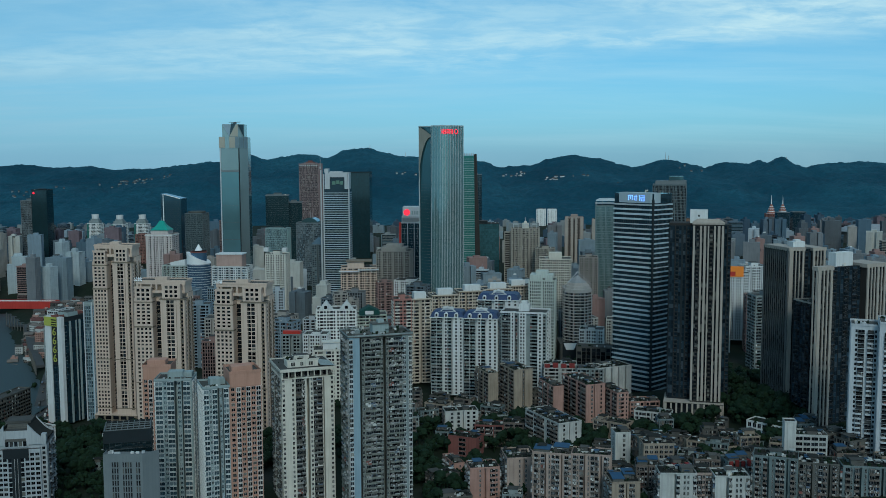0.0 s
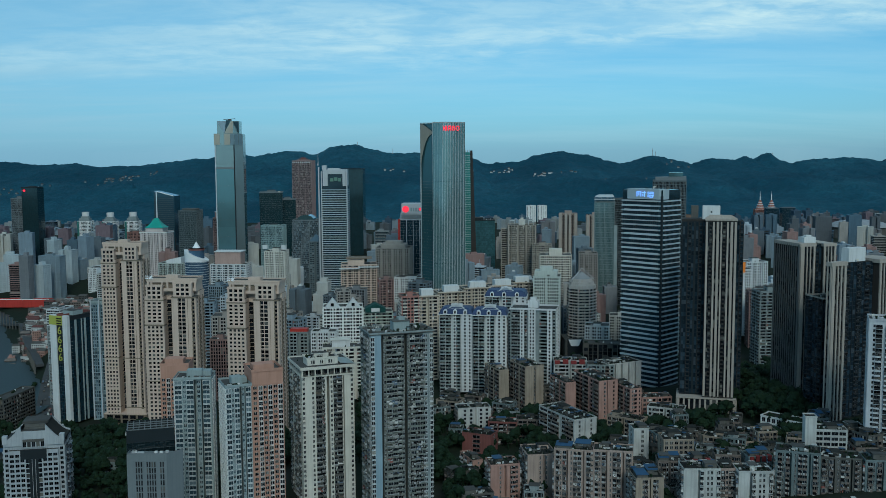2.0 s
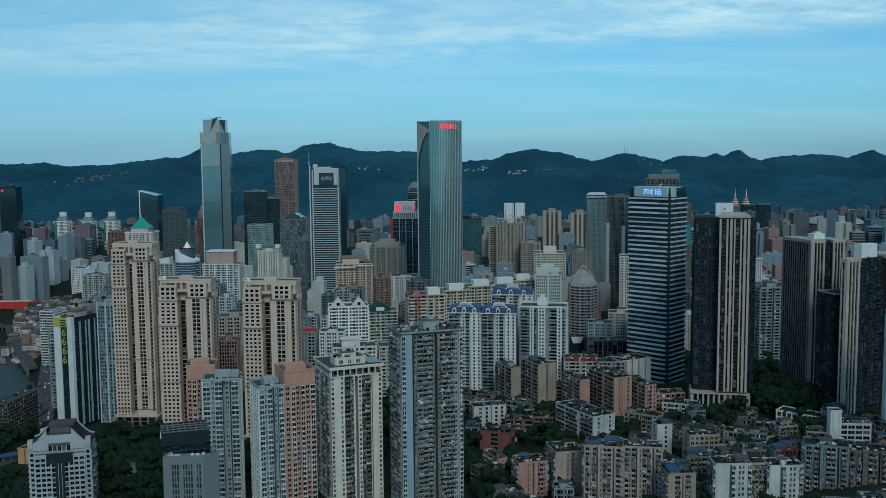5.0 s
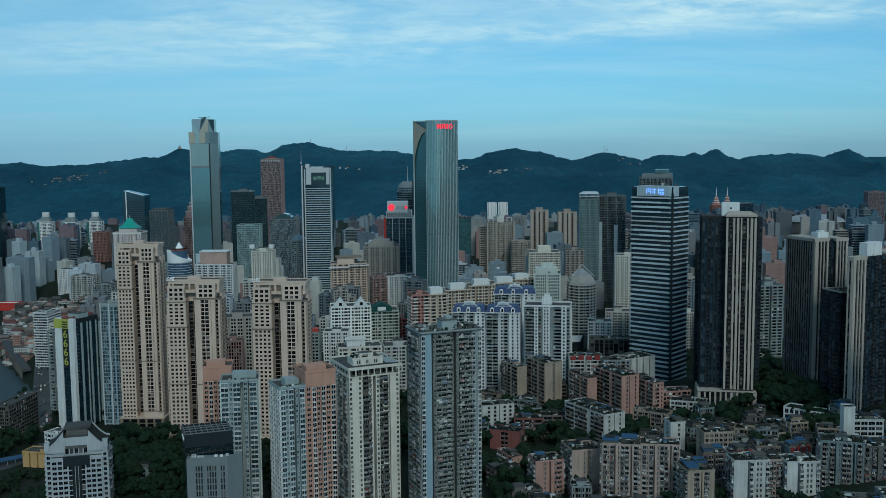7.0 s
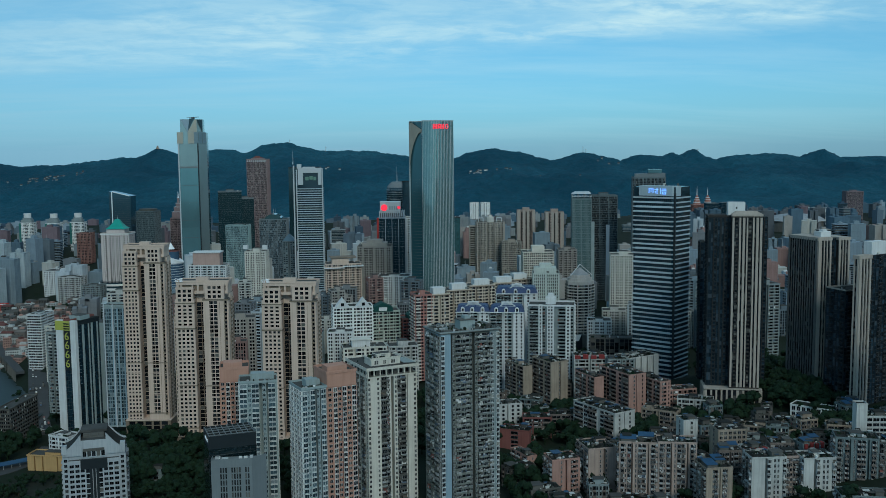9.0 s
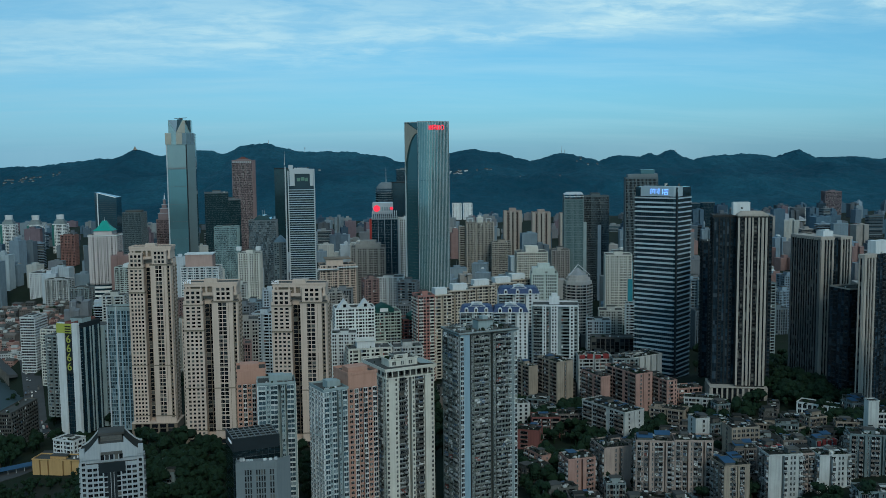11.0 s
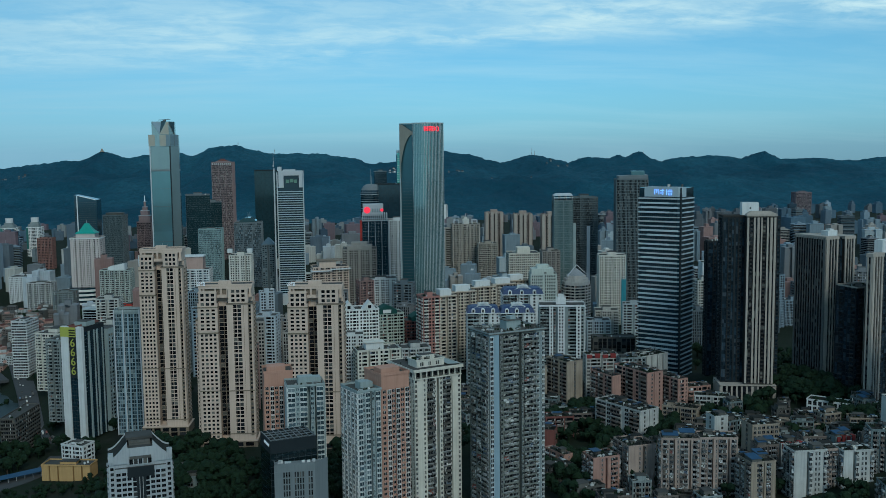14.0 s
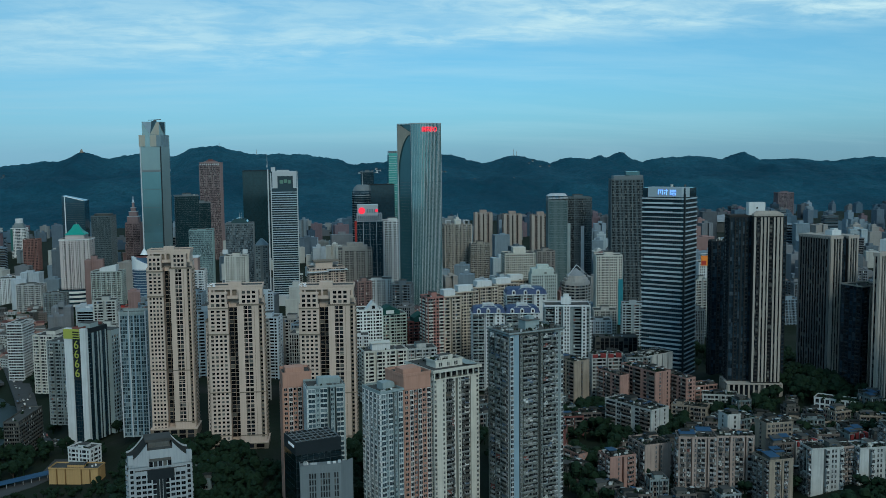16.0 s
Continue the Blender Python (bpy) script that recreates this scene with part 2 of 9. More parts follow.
CLOTH = clutter_material()
PANE = window_glass("window_pane", (0.014, 0.018, 0.022), (0.20, 0.20, 0.18), lit=0.001, many=0.8)
PANEDARK = window_glass("dark_window_pane", (0.008, 0.010, 0.013), (0.12, 0.12, 0.11), many=0.86)
PANEBLUE = window_glass("bluish_window_pane", (0.026, 0.044, 0.056), (0.17, 0.21, 0.23), many=0.8)
GLASS_NAVY = sheer_glass("navy_glass", (0.018, 0.046, 0.066), metal=0.3)
GLASS_TEAL = sheer_glass("teal_glass", (0.11, 0.21, 0.25), metal=0.55)
GLASS_GREEN = sheer_glass("green_glass", (0.10, 0.36, 0.33), metal=0.5)
GLASS_GREY = sheer_glass("grey_glass", (0.10, 0.19, 0.21), metal=0.55)
GLASS_BLUE = sheer_glass("blue_glass", (0.10, 0.19, 0.30), metal=0.45)
BANDGREY = plain("grey_metal_band", (0.33, 0.40, 0.44), rough=0.5)
SILVER = plain("silver_panel", (0.42, 0.45, 0.47), rough=0.5, metal=0.05)
ALU = plain("aluminium_fin", (0.30, 0.35, 0.36), rough=0.5, metal=0.15)
WHITEMETAL = plain("white_metal", (0.72, 0.74, 0.75), rough=0.5)
RED_GLOW = plain("red_sign_light", (0.9, 0.02, 0.05), glow=1.0)
BLUE_GLOW = plain("blue_white_sign_light", (0.22, 0.42, 1.0), glow=1.1)
WHITE_GLOW = plain("white_lamp", (0.75, 0.8, 0.85), glow=0.15)
YELLOW = plain("yellow_banner", (0.36, 0.385, 0.07), rough=0.6)
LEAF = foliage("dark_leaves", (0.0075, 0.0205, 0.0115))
BARK = plaster("bark", (0.07, 0.055, 0.04))
TANK = plaster("white_water_tank", (0.7, 0.72, 0.72), stain=0.15)

# ---------------------------------------------------------------- geometry helpers
BOX_V = np.array([(x, y, z) for z in (0, 1) for y in (0, 1) for x in (0, 1)], float)
BOX_F = [(0, 2, 3, 1), (4, 5, 7, 6), (0, 1, 5, 4), (2, 6, 7, 3), (0, 4, 6, 2), (1, 3, 7, 5)]


class Geo:
    """Vertices, faces and material slots of one mesh in the making."""

    def __init__(self):
        self.v, self.f, self.m, self.n = [], [], [], 0

    def box(self, x0, x1, y0, y1, z0, z1, m=0):
        self.v.append(BOX_V * (x1 - x0, y1 - y0, z1 - z0) + (x0, y0, z0))
        k = self.n
        self.f += [(a + k, b + k, c + k, d + k) for a, b, c, d in BOX_F]
        self.m += [m] * 6
        self.n += 8
        return self

    def loft(self, rings, m=0, cap=True, cap_m=None):
        """Closed rings of equal length, bottom to top."""
        k, w = self.n, len(rings[0])
        for r in rings:
            self.v.append(np.array(r, float))
        for i in range(len(rings) - 1):
            for j in range(w):
                a, b = k + i * w + j, k + i * w + (j + 1) % w
                self.f.append((a, b, b + w, a + w))
                self.m.append(m)
        if cap:
            top = k + (len(rings) - 1) * w
            self.f.append(tuple(top + j for j in range(w)))
            self.f.append(tuple(k + j for j in reversed(range(w))))
            self.m += [m if cap_m is None else cap_m] * 2
        self.n += w * len(rings)
        return self

    def ring(self, x0, x1, y0, y1, z0, z1, t):
        """A closed rim of wall, t thick."""
        loop = lambda e, z: [(x0 + e, y0 + e, z), (x1 - e, y0 + e, z), (x1 - e, y1 - e, z), (x0 + e, y1 - e, z)]
        self.loft([loop(0, z0), loop(0, z1), loop(t, z1), loop(t, z0)], cap=False)
        k = self.n - 16
        for j in range(4):
            i = (j + 1) % 4
            self.f.append((k + 12 + j, k + 12 + i, k + i, k + j))
            self.m.append(0)
        return self

    def relief(self, xs, zs, depth, mats):
        """One connected panel: cell (i, j) between xs[i], xs[i+1] and zs[j], zs[j+1] lies at y = depth(i, j)."""
        seen = {}

        def vert(x, y, z):
            q = (round(x, 4), round(y, 4), round(z, 4))
            if q not in seen:
                seen[q] = self.n
                self.v.append(np.array([q], float))
                self.n += 1
            return seen[q]

        nx, nz = len(xs) - 1, len(zs) - 1
        at = lambda i, j: depth(i, j) if 0 <= i < nx and 0 <= j < nz else 0.0
        for i in range(nx):
            for j in range(nz):
                d, x0, x1, z0, z1 = depth(i, j), xs[i], xs[i + 1], zs[j], zs[j + 1]
                self.f.append((vert(x0, d, z0), vert(x1, d, z0), vert(x1, d, z1), vert(x0, d, z1)))
                self.m.append(mats(i, j))
                for (a, c, e, o, x, z, x2, z2) in ((i + 1, j, 0, 0, x1, z0, x1, z1), (i, j + 1, 0, 0, x1, z1, x0, z1)):
                    q = at(a, c)
                    if abs(q - d) > 1e-4:
                        f = (vert(x, d, z), vert(x, q, z), vert(x2, q, z2), vert(x2, d, z2))
                        self.f.append(f)
                        self.m.append(mats(i, j) if d < q else mats(min(a, nx - 1), min(c, nz - 1)))
                if i == 0 and d < 0:
                    self.f.append((vert(x0, 0, z0), vert(x0, d, z0), vert(x0, d, z1), vert(x0, 0, z1)))
                    self.m.append(mats(i, j))
                if j == 0 and d < 0:
                    self.f.append((vert(x0, 0, z0), vert(x1, 0, z0), vert(x1, d, z0), vert(x0, d, z0)))
                    self.m.append(mats(i, j))
        return self

    def prism(self, poly, z0, z1, m=0, cap_m=None):
        return self.loft([[(x, y, z0) for x, y in poly], [(x, y, z1) for x, y in poly]], m, True, cap_m)

    def disc(self, x, y, z0, z1, r0, r1=None, n=14, m=0):
        r1 = r0 if r1 is None else r1
        ring = lambda r, z: [(x + r * math.cos(2 * math.pi * i / n), y + r * math.sin(2 * math.pi * i / n), z) for i in range(n)]
        return self.loft([ring(r0, z0), ring(max(r1, 0.01), z1)], m)

    def add(self, other, matrix=None):
        if not other.n:
            return self
        v = np.concatenate(other.v)
        if matrix is not None:
            r = np.array(matrix)
            v = v @ r[:3, :3].T + r[:3, 3]
        self.v.append(v)
        k = self.n
        self.f += [tuple(i + k for i in f) for f in other.f]
        self.m += other.m
        self.n += len(v)
        return self

    def mesh(self, name, mats):
        me = bpy.data.meshes.new(name)
        v = np.concatenate(self.v).astype(np.float32)
        tot = np.array([len(f) for f in self.f], np.int32)
        idx = np.fromiter((i for f in self.f for i in f), np.int32, int(tot.sum()))
        me.vertices.add(len(v))
        me.vertices.foreach_set("co", v.ravel())
        me.loops.add(len(idx))
        me.loops.foreach_set("vertex_index", idx)
        me.polygons.add(len(tot))
        me.polygons.foreach_set("loop_start", np.r_[0, np.cumsum(tot)[:-1]].astype(np.int32))
        me.polygons.foreach_set("material_index", np.array(self.m, np.int32))
        me.update(calc_edges=True)
        me.shade_flat()
        for mt in mats:
            me.materials.append(mt)
        return me


def part(name, geo, mats, parent, label="", kind=""):
    ob = new(name, geo if isinstance(geo, bpy.types.Mesh) else geo.mesh(name, mats if isinstance(mats, (list, tuple)) else [mats]))
    ob.parent = parent
    return tagged(ob, label, kind=kind)


def root(name, x, y, z, rz, label, category, group="", kind=""):
    ob = new(name)
    ob.matrix_basis = pose(x, y, z, 0, 0, rz)
    return tagged(ob, label, category, group, kind)


ELEMENTS, ELEMENT_MESH = {}, {}


def plain_element(kind, w, h):
    """The same piece with fewer faces, for walls that stay far off or turned away."""
    g = Geo()
    if "balcony" in kind or kind == "loggia":
        g.relief([0, w * 0.24, w], [-0.14, 0.08, 0.95, h - 0.25], lambda i, j: (-1.15, -1.1, -0.04)[j] if i or j < 2 else -0.5, lambda i, j: (0, 0, 2)[j] if i or j < 2 else 3)
    elif kind == "bay_window":
        g.relief([0, w], [0.4, h - 0.2], lambda i, j: -0.7, lambda i, j: 2)
    else:
        z0, z1 = {"glass_panel": (0.12, h - 0.04), "tall_window": (0.35, h - 0.3)}.get(kind, (0.95, h - 0.35))
        g.v.append(np.array([(0.03, -0.05, z0), (w - 0.03, -0.05, z0), (w - 0.03, -0.05, z1), (0.03, -0.05, z1)]))
        g.f.append((0, 1, 2, 3))
        g.m.append(2)
        g.n += 4
    return g


PLAIN = {}


def element(kind, w, h):
    """One piece of a facade. x along the wall, y inwards (the wall's face is y = 0), z from the storey's floor.
    Slots: 0 wall, 1 frame, 2 pane, 3 clutter."""
    key = (kind, round(w, 2), round(h, 2))
    if key in ELEMENTS:
        return ELEMENTS[key]
    g = Geo()
    mid = w / 2
    if kind == "window":
        a, t = 0.95, h - 0.35
        g.relief([-0.04, 0.06, mid - 0.04, mid + 0.04, w - 0.06, w + 0.04], [a - 0.14, a, t - 0.05, t + 0.02],
                 lambda i, j: -0.42 if j == 0 else -0.05 if j == 1 and i in (1, 3) else -0.12, lambda i, j: 0 if j == 0 else 2 if j == 1 and i in (1, 3) else 1)
    elif kind == "tall_window":
        a, t = 0.35, h - 0.3
        g.relief([0, 0.06, mid - 0.04, mid + 0.04, w - 0.06, w], [a - 0.06, a, t - 0.05, t + 0.02],
                 lambda i, j: -0.05 if j == 1 and i in (1, 3) else -0.12, lambda i, j: 2 if j == 1 and i in (1, 3) else 1)
    elif kind == "bay_window":
        a, t = 0.5, h - 0.35
        g.relief([0, 0.1, mid - 0.05, mid + 0.05, w - 0.1, w], [a - 0.18, a, t, t + 0.18],
                 lambda i, j: -0.8 if j in (0, 2) else -0.62 if i in (1, 3) else -0.72, lambda i, j: 1 if j in (0, 2) else 2 if i in (1, 3) else 1)
    elif kind == "window_and_cooler":
        a, t, c = 0.95, h - 0.35, min(0.95, w - 0.15)
        g.relief([-0.04, 0.06, c, w - 0.06, w + 0.04], [0.05, 0.7, a, t - 0.05, t + 0.02],
                 lambda i, j: (-0.8 if i == 1 else -0.32) if j == 0 else -0.4 if j == 1 else -0.05 if j == 2 and i in (1, 2) else -0.12,
                 lambda i, j: (1 if i == 1 else 0) if j == 0 else 0 if j == 1 else 2 if j == 2 and i in (1, 2) else 1)
    elif kind == "open_balcony":
        g.relief([0, 0.12, mid - 0.05, mid + 0.05, w - 0.12, w], [-0.12, 0.08, 0.95, h - 0.4],
                 lambda i, j: -1.35 if j == 0 else -1.28 if j == 1 else -0.05 if i in (1, 3) else -0.14, lambda i, j: 0 if j < 2 else 2 if i in (1, 3) else 1)
    elif kind == "railed_balcony":
        xs = [0.0]
        for i in range(6):
            xs += [0.06 + (w - 0.12) * i / 6 + (0 if i == 0 else 0.03), 0.06 + (w - 0.12) * (i + 1) / 6 - (0 if i == 5 else 0.03)]
        xs.append(w)
        g.relief(xs, [-0.14, 0.08, 0.9, 1.02, h - 0.4], lambda i, j: -1.35 if j in (0, 2) else (-1.3 if i % 2 == 0 else -0.05) if j == 1 else (-0.14 if i in (0, 6, 12) else -0.05),
                 lambda i, j: 0 if j == 0 else 1 if j == 2 or i % 2 == 0 and j == 1 else 1 if i in (0, 6, 12) and j == 3 else 2)
    elif kind == "glazed_balcony":
        q = w / 3
        g.relief([0, 0.08, q - 0.04, q + 0.04, 2 * q - 0.04, 2 * q + 0.04, w - 0.08, w], [-0.12, 0.08, 0.95, h - 0.3, h - 0.14],
                 lambda i, j: -1.42 if j in (0, 3) else -1.38 if j == 1 else -1.28 if i % 2 else -1.36, lambda i, j: 0 if j in (0, 1, 3) else 2 if i % 2 else 1)
    elif kind in ("cluttered_balcony", "caged_balcony"):
        rnd = random.Random(int(w * 100) + len(kind))
        cage = kind == "caged_balcony"
        xs = sorted({0.0, w, *(round(rnd.uniform(0.15, w - 0.15), 2) for i in range(5))})
        pick = {(i, j): rnd.random() for i in range(len(xs)) for j in range(5)}
        g.relief(xs, [-0.14, 0.08, 0.9, 1.45, h - 0.7, h - 0.4],
                 lambda i, j: -1.4 if j == 0 else -1.33 if j == 1 else -0.05 if pick[i, j] > (0.34 if cage else 0.22) else -0.75 - 0.5 * pick[i, j],
                 lambda i, j: 0 if j == 0 else (3 if pick[i, j] > 0.86 else 1 if cage and pick[i, j] > 0.6 else 0) if j == 1 else 2 if pick[i, j] > (0.34 if cage else 0.22) else 3 if pick[i, j] > 0.08 else 1)
    elif kind == "glass_panel":
        g.relief([0, 0.06, w], [-0.02, 0.14, h - 0.02], lambda i, j: -0.06 if i == 1 and j == 1 else -0.12, lambda i, j: 2 if i == 1 and j == 1 else 1)
    elif kind == "loggia":
        g.relief([0, w], [-0.16, 0.1, 0.9, h - 0.16], lambda i, j: (-0.95, -0.88, -0.03)[j], lambda i, j: (0, 3, 2)[j])
    ELEMENTS[key] = g
    return g


PART_NAME = {"window": "window", "tall_window": "window", "bay_window": "bay_window", "window_and_cooler": "window", "open_balcony": "balcony",
             "railed_balcony": "balcony", "glazed_balcony": "glazed_balcony", "cluttered_balcony": "balcony", "caged_balcony": "balcony",
             "glass_panel": "glass_pane", "loggia": "balcony"}
CODE = {"w": ["window"], "t": ["tall_window"], "y": ["bay_window"], "a": ["window_and_cooler", "window"], "o": ["open_balcony"], "r": ["railed_balcony", "cluttered_balcony"],
        "z": ["glazed_balcony"], "B": ["cluttered_balcony", "caged_balcony", "glazed_balcony", "railed_balcony", "caged_balcony"], "g": ["glass_panel"], "l": ["loggia"],
        "O": ["open_balcony", "open_balcony", "glazed_balcony", "cluttered_balcony"]}


class Solo:
    """Makes every shape given to it a part of its own."""

    def __init__(self, name, mat, parent):
        self.name, self.mat, self.parent, self.n = name, mat, parent, 0

    def box(self, *a):
        return part(self.name, Geo().box(*a), self.mat, self.parent)

    def prism(self, *a):
        return part(self.name, Geo().prism(*a), self.mat, self.parent)

    def loft(self, *a):
        return part(self.name, Geo().loft(*a), self.mat, self.parent)


class Building:
    """A thing with a wall, its roof, and facades whose windows and balconies are parts of their own up to a quota, joined past it.
    Its base is the front left corner; x to the right along the front, y to the back."""

    def __init__(self, name, x, y, z, rz, label, category="building", group="", quota=60, mats=None, seed=0):
        self.root = root(name, x, y, z, rz, label, category, group)
        self.far, self.middle = y > 1000, y > 735
        self.quota, self.rnd = int(quota * 0.72), random.Random(seed + int(x * 7 + y * 3))
        self.mats = list(mats or (PALE, FRAME, PANE, CLOTH))
        self.walls, self.rest = {}, Geo()

    def wall(self, mat=None, name="wall"):
        if name != "wall":
            return Solo(name, mat or self.mats[0], self.root)
        return self.walls.setdefault((name, mat or self.mats[0]), Geo())

    def facade(self, ox, oy, turn, width, z0, n, h, cols, wall=None, sill=0.9, pier=0.35, mats=None, band=True, deep=0.0, trim=None):
        """cols: text of alternating codes and widths, as 'p1 w1.5 p.6 B3'; p pier, s open slot; widths are scaled to fit.
        deep: how far the bays stand out before the back wall, which shows in the slots; trim: materials of the plain windows."""
        cs = [(c[0], float(c[1:])) for c in cols.split()]
        k = width / sum(w for _, w in cs)
        m = pose(ox, oy, 0, 0, 0, turn) @ pose(0, -deep, 0)
        g, u, mats = Geo(), 0.0, mats or self.mats
        top = z0 + n * h
        away = turn == 90 and self.root.matrix_basis.translation.x > 60 or turn == -90 and self.root.matrix_basis.translation.x < -330
        far = self.far or turn == 90 and self.root.matrix_basis.translation.x > 60 or turn == -90 and self.root.matrix_basis.translation.x < -180
        for c, w in cs:
            w *= k
            if deep and c != "s":
                g.box(u, u + w, 0.0, deep + 0.1, z0, top + 0.3)
            if c == "p":
                g.box(u, u + w, -pier, 0.02, z0, top)
            elif c == "q":
                g.box(u, u + w, -0.12, 0.02, z0, top)
            elif c != "s":
                for i in range(n):
                    z = top - (i + 1) * h
                    kind = self.rnd.choice(CODE[c])
                    if band and c in "wtay" and not far:
                        g.box(u, u + w, -pier + 0.06, 0.02, z, z + (sill if c != "t" else 0.3))
                        g.box(u, u + w, -pier + 0.06, 0.02, z + h - 0.3, z + h)
                    self.put(kind, w, h, m @ pose(u, 0, z), trim if trim and c in "wta" else mats, far, away)
            else:
                for i in range(n):
                    z = top - (i + 1) * h
                    g.box(u, u + w, deep - 0.1, deep + 0.02, z, z + 0.25)
            u += w
        if far and band and any(c in "wtay" for c, w in cs):
            low = min(0.9 if c != "t" else 0.3 for c, w in cs if c in "wtay")
            for i in range(n):
                g.box(0, width, -pier + 0.06, 0.02, z0 + i * h, z0 + i * h + low)
        self.wall(wall).add(g, m)

    def put(self, kind, w, h, m, mats, far, away=False):
        if self.quota > 0 and not far:
            self.quota -= 1
            key = (kind, round(w, 2), round(h, 2), tuple(x.name for x in mats))
            if key not in ELEMENT_MESH:
                ELEMENT_MESH[key] = element(kind, w, h).mesh(PART_NAME[kind], mats)
            ob = part(PART_NAME[kind], ELEMENT_MESH[key], None, self.root)
            ob.matrix_basis = m
            return
        if away:
            key = ("pane", round(w, 2), round(h, 2))
            if key not in PLAIN:
                PLAIN[key] = plain_element("window", w, h)
            e = PLAIN[key]
        elif far or self.middle:
            key = (kind, round(w, 2), round(h, 2))
            if key not in PLAIN:
                PLAIN[key] = plain_element(*key)
            e = PLAIN[key]
        else:
            e = element(kind, w, h)
        self.walls.setdefault(("glazing", tuple(mats)), Geo()).add(e, m)

    def done(self):
        for (name, mat), g in self.walls.items():
            if not g.n:
                continue
            part(name, g, list(mat) if isinstance(mat, tuple) else mat, self.root, kind="stuff" if name == "glazing" else "")
        return self.root


# ---------------------------------------------------------------- ground, river, hills
WATER = -64.0


def smooth(a, b, x):
    t = min(1.0, max(0.0, (x - a) / (b - a)))
    return t * t * (3 - 2 * t)


def bank_line(y):
    """The x of the river's edge."""
    return -442 - 0.55 * min(700, max(-60, y - 1050))


def ground_height(x, y):
    z = -20.0
    bank = bank_line(y)
    z -= 28 * smooth(-262, -332, x) * smooth(500, 700, y) * smooth(2300, 1500, y)
    z -= 24 * smooth(bank + 50, bank - 6, x) * smooth(860, 960, y) * smooth(1800, 1660, y)
    z -= 14 * smooth(-598, -655, x) * smooth(1440, 1550, y) * smooth(1820, 1730, y)
    z += 26 * smooth(60, 260, x) * smooth(930, 800, y)
    z += 6 * smooth(650, 450, y) * smooth(-50, 100, x)
    z -= 9 * math.exp(-((x - 14) ** 2 + (y - 712) ** 2) / 2000)
    z -= 7 * math.exp(-((x - 226) ** 2 + (y - 684) ** 2) / 1800)
    return z


def sheet(name, xs, ys, height, mat, label, category):
    v = [(x, y, height(x, y)) for y in ys for x in xs]
    w = len(xs)
    f = [(j * w + i, j * w + i + 1, (j + 1) * w + i + 1, (j + 1) * w + i) for j in range(len(ys) - 1) for i in range(w - 1)]
    me = bpy.data.meshes.new(name)
    me.from_pydata(v, [], f)
    me.materials.append(mat)
    me.polygons.foreach_set("use_smooth", [True] * len(f))
    return tagged(new(name, me), label, category, kind="structure")


def ground_material():
    m = Nodes("city_ground")
    p = m.n.new("ShaderNodeTexCoord").outputs["Object"]
    a = m.noise(p, 0.012, detail=6)
    b = m.noise(p, 0.12, detail=6, rough=0.7)
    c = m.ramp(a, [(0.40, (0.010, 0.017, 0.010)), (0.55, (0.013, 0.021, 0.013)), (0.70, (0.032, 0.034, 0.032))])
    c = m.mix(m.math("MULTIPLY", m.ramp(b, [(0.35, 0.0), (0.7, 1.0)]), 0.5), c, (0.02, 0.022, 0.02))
    m.link(c, m.bsdf.inputs["Base Color"])
    m.bsdf.inputs["Roughness"].default_value = 0.9
    m.bsdf.inputs["Specular IOR Level"].default_value = 0.08
    m.bump(b, 0.5, 0.6)
    return m.mat


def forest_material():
    m = Nodes("haze_blue_forest_hillside")
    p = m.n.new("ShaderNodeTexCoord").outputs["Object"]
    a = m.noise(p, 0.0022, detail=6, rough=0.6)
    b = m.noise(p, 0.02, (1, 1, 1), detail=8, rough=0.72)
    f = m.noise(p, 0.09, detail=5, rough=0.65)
    # the blue haze of distance is put into these forest colours
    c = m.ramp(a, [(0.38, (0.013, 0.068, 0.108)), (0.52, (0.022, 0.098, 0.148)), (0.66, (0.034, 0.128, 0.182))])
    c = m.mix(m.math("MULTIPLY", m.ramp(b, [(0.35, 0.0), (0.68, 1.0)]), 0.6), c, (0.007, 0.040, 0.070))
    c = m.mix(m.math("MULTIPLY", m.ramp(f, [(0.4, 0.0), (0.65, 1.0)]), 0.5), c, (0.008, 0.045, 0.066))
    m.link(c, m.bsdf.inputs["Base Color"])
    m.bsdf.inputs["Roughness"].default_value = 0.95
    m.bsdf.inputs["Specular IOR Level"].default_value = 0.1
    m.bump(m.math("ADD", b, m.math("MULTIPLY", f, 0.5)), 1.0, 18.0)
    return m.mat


def water_material():
    m = Nodes("river_water")
    p = m.n.new("ShaderNodeTexCoord").outputs["Object"]
    m.bsdf.inputs["Base Color"].default_value = (0.02, 0.034, 0.038, 1)
    m.bsdf.inputs["Roughness"].default_value = 0.5
    m.bsdf.inputs["Specular IOR Level"].default_value = 0.14
    m.bump(m.noise(p, 0.5, (1, 0.4, 1), detail=5), 0.25, 0.4)
    return m.mat


GROUND = ground_material()
xs = sorted(set([-4200, -3200, -2400, -1800, -1400] + list(range(-1100, 701, 20)) + [800, 1000, 1300, 1800, 2500, 3400, 4400]))
ys = sorted(set([-900, -500, 0, 150] + list(range(300, 1901, 20)) + [2050, 2300, 2600, 3000, 3500, 4200, 4900]))
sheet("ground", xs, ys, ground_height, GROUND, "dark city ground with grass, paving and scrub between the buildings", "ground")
sheet("water", [-2200, -1200, -420], [900, 1200, 1640], lambda x, y: WATER, water_material(), "grey river water beside the embankment", "river")

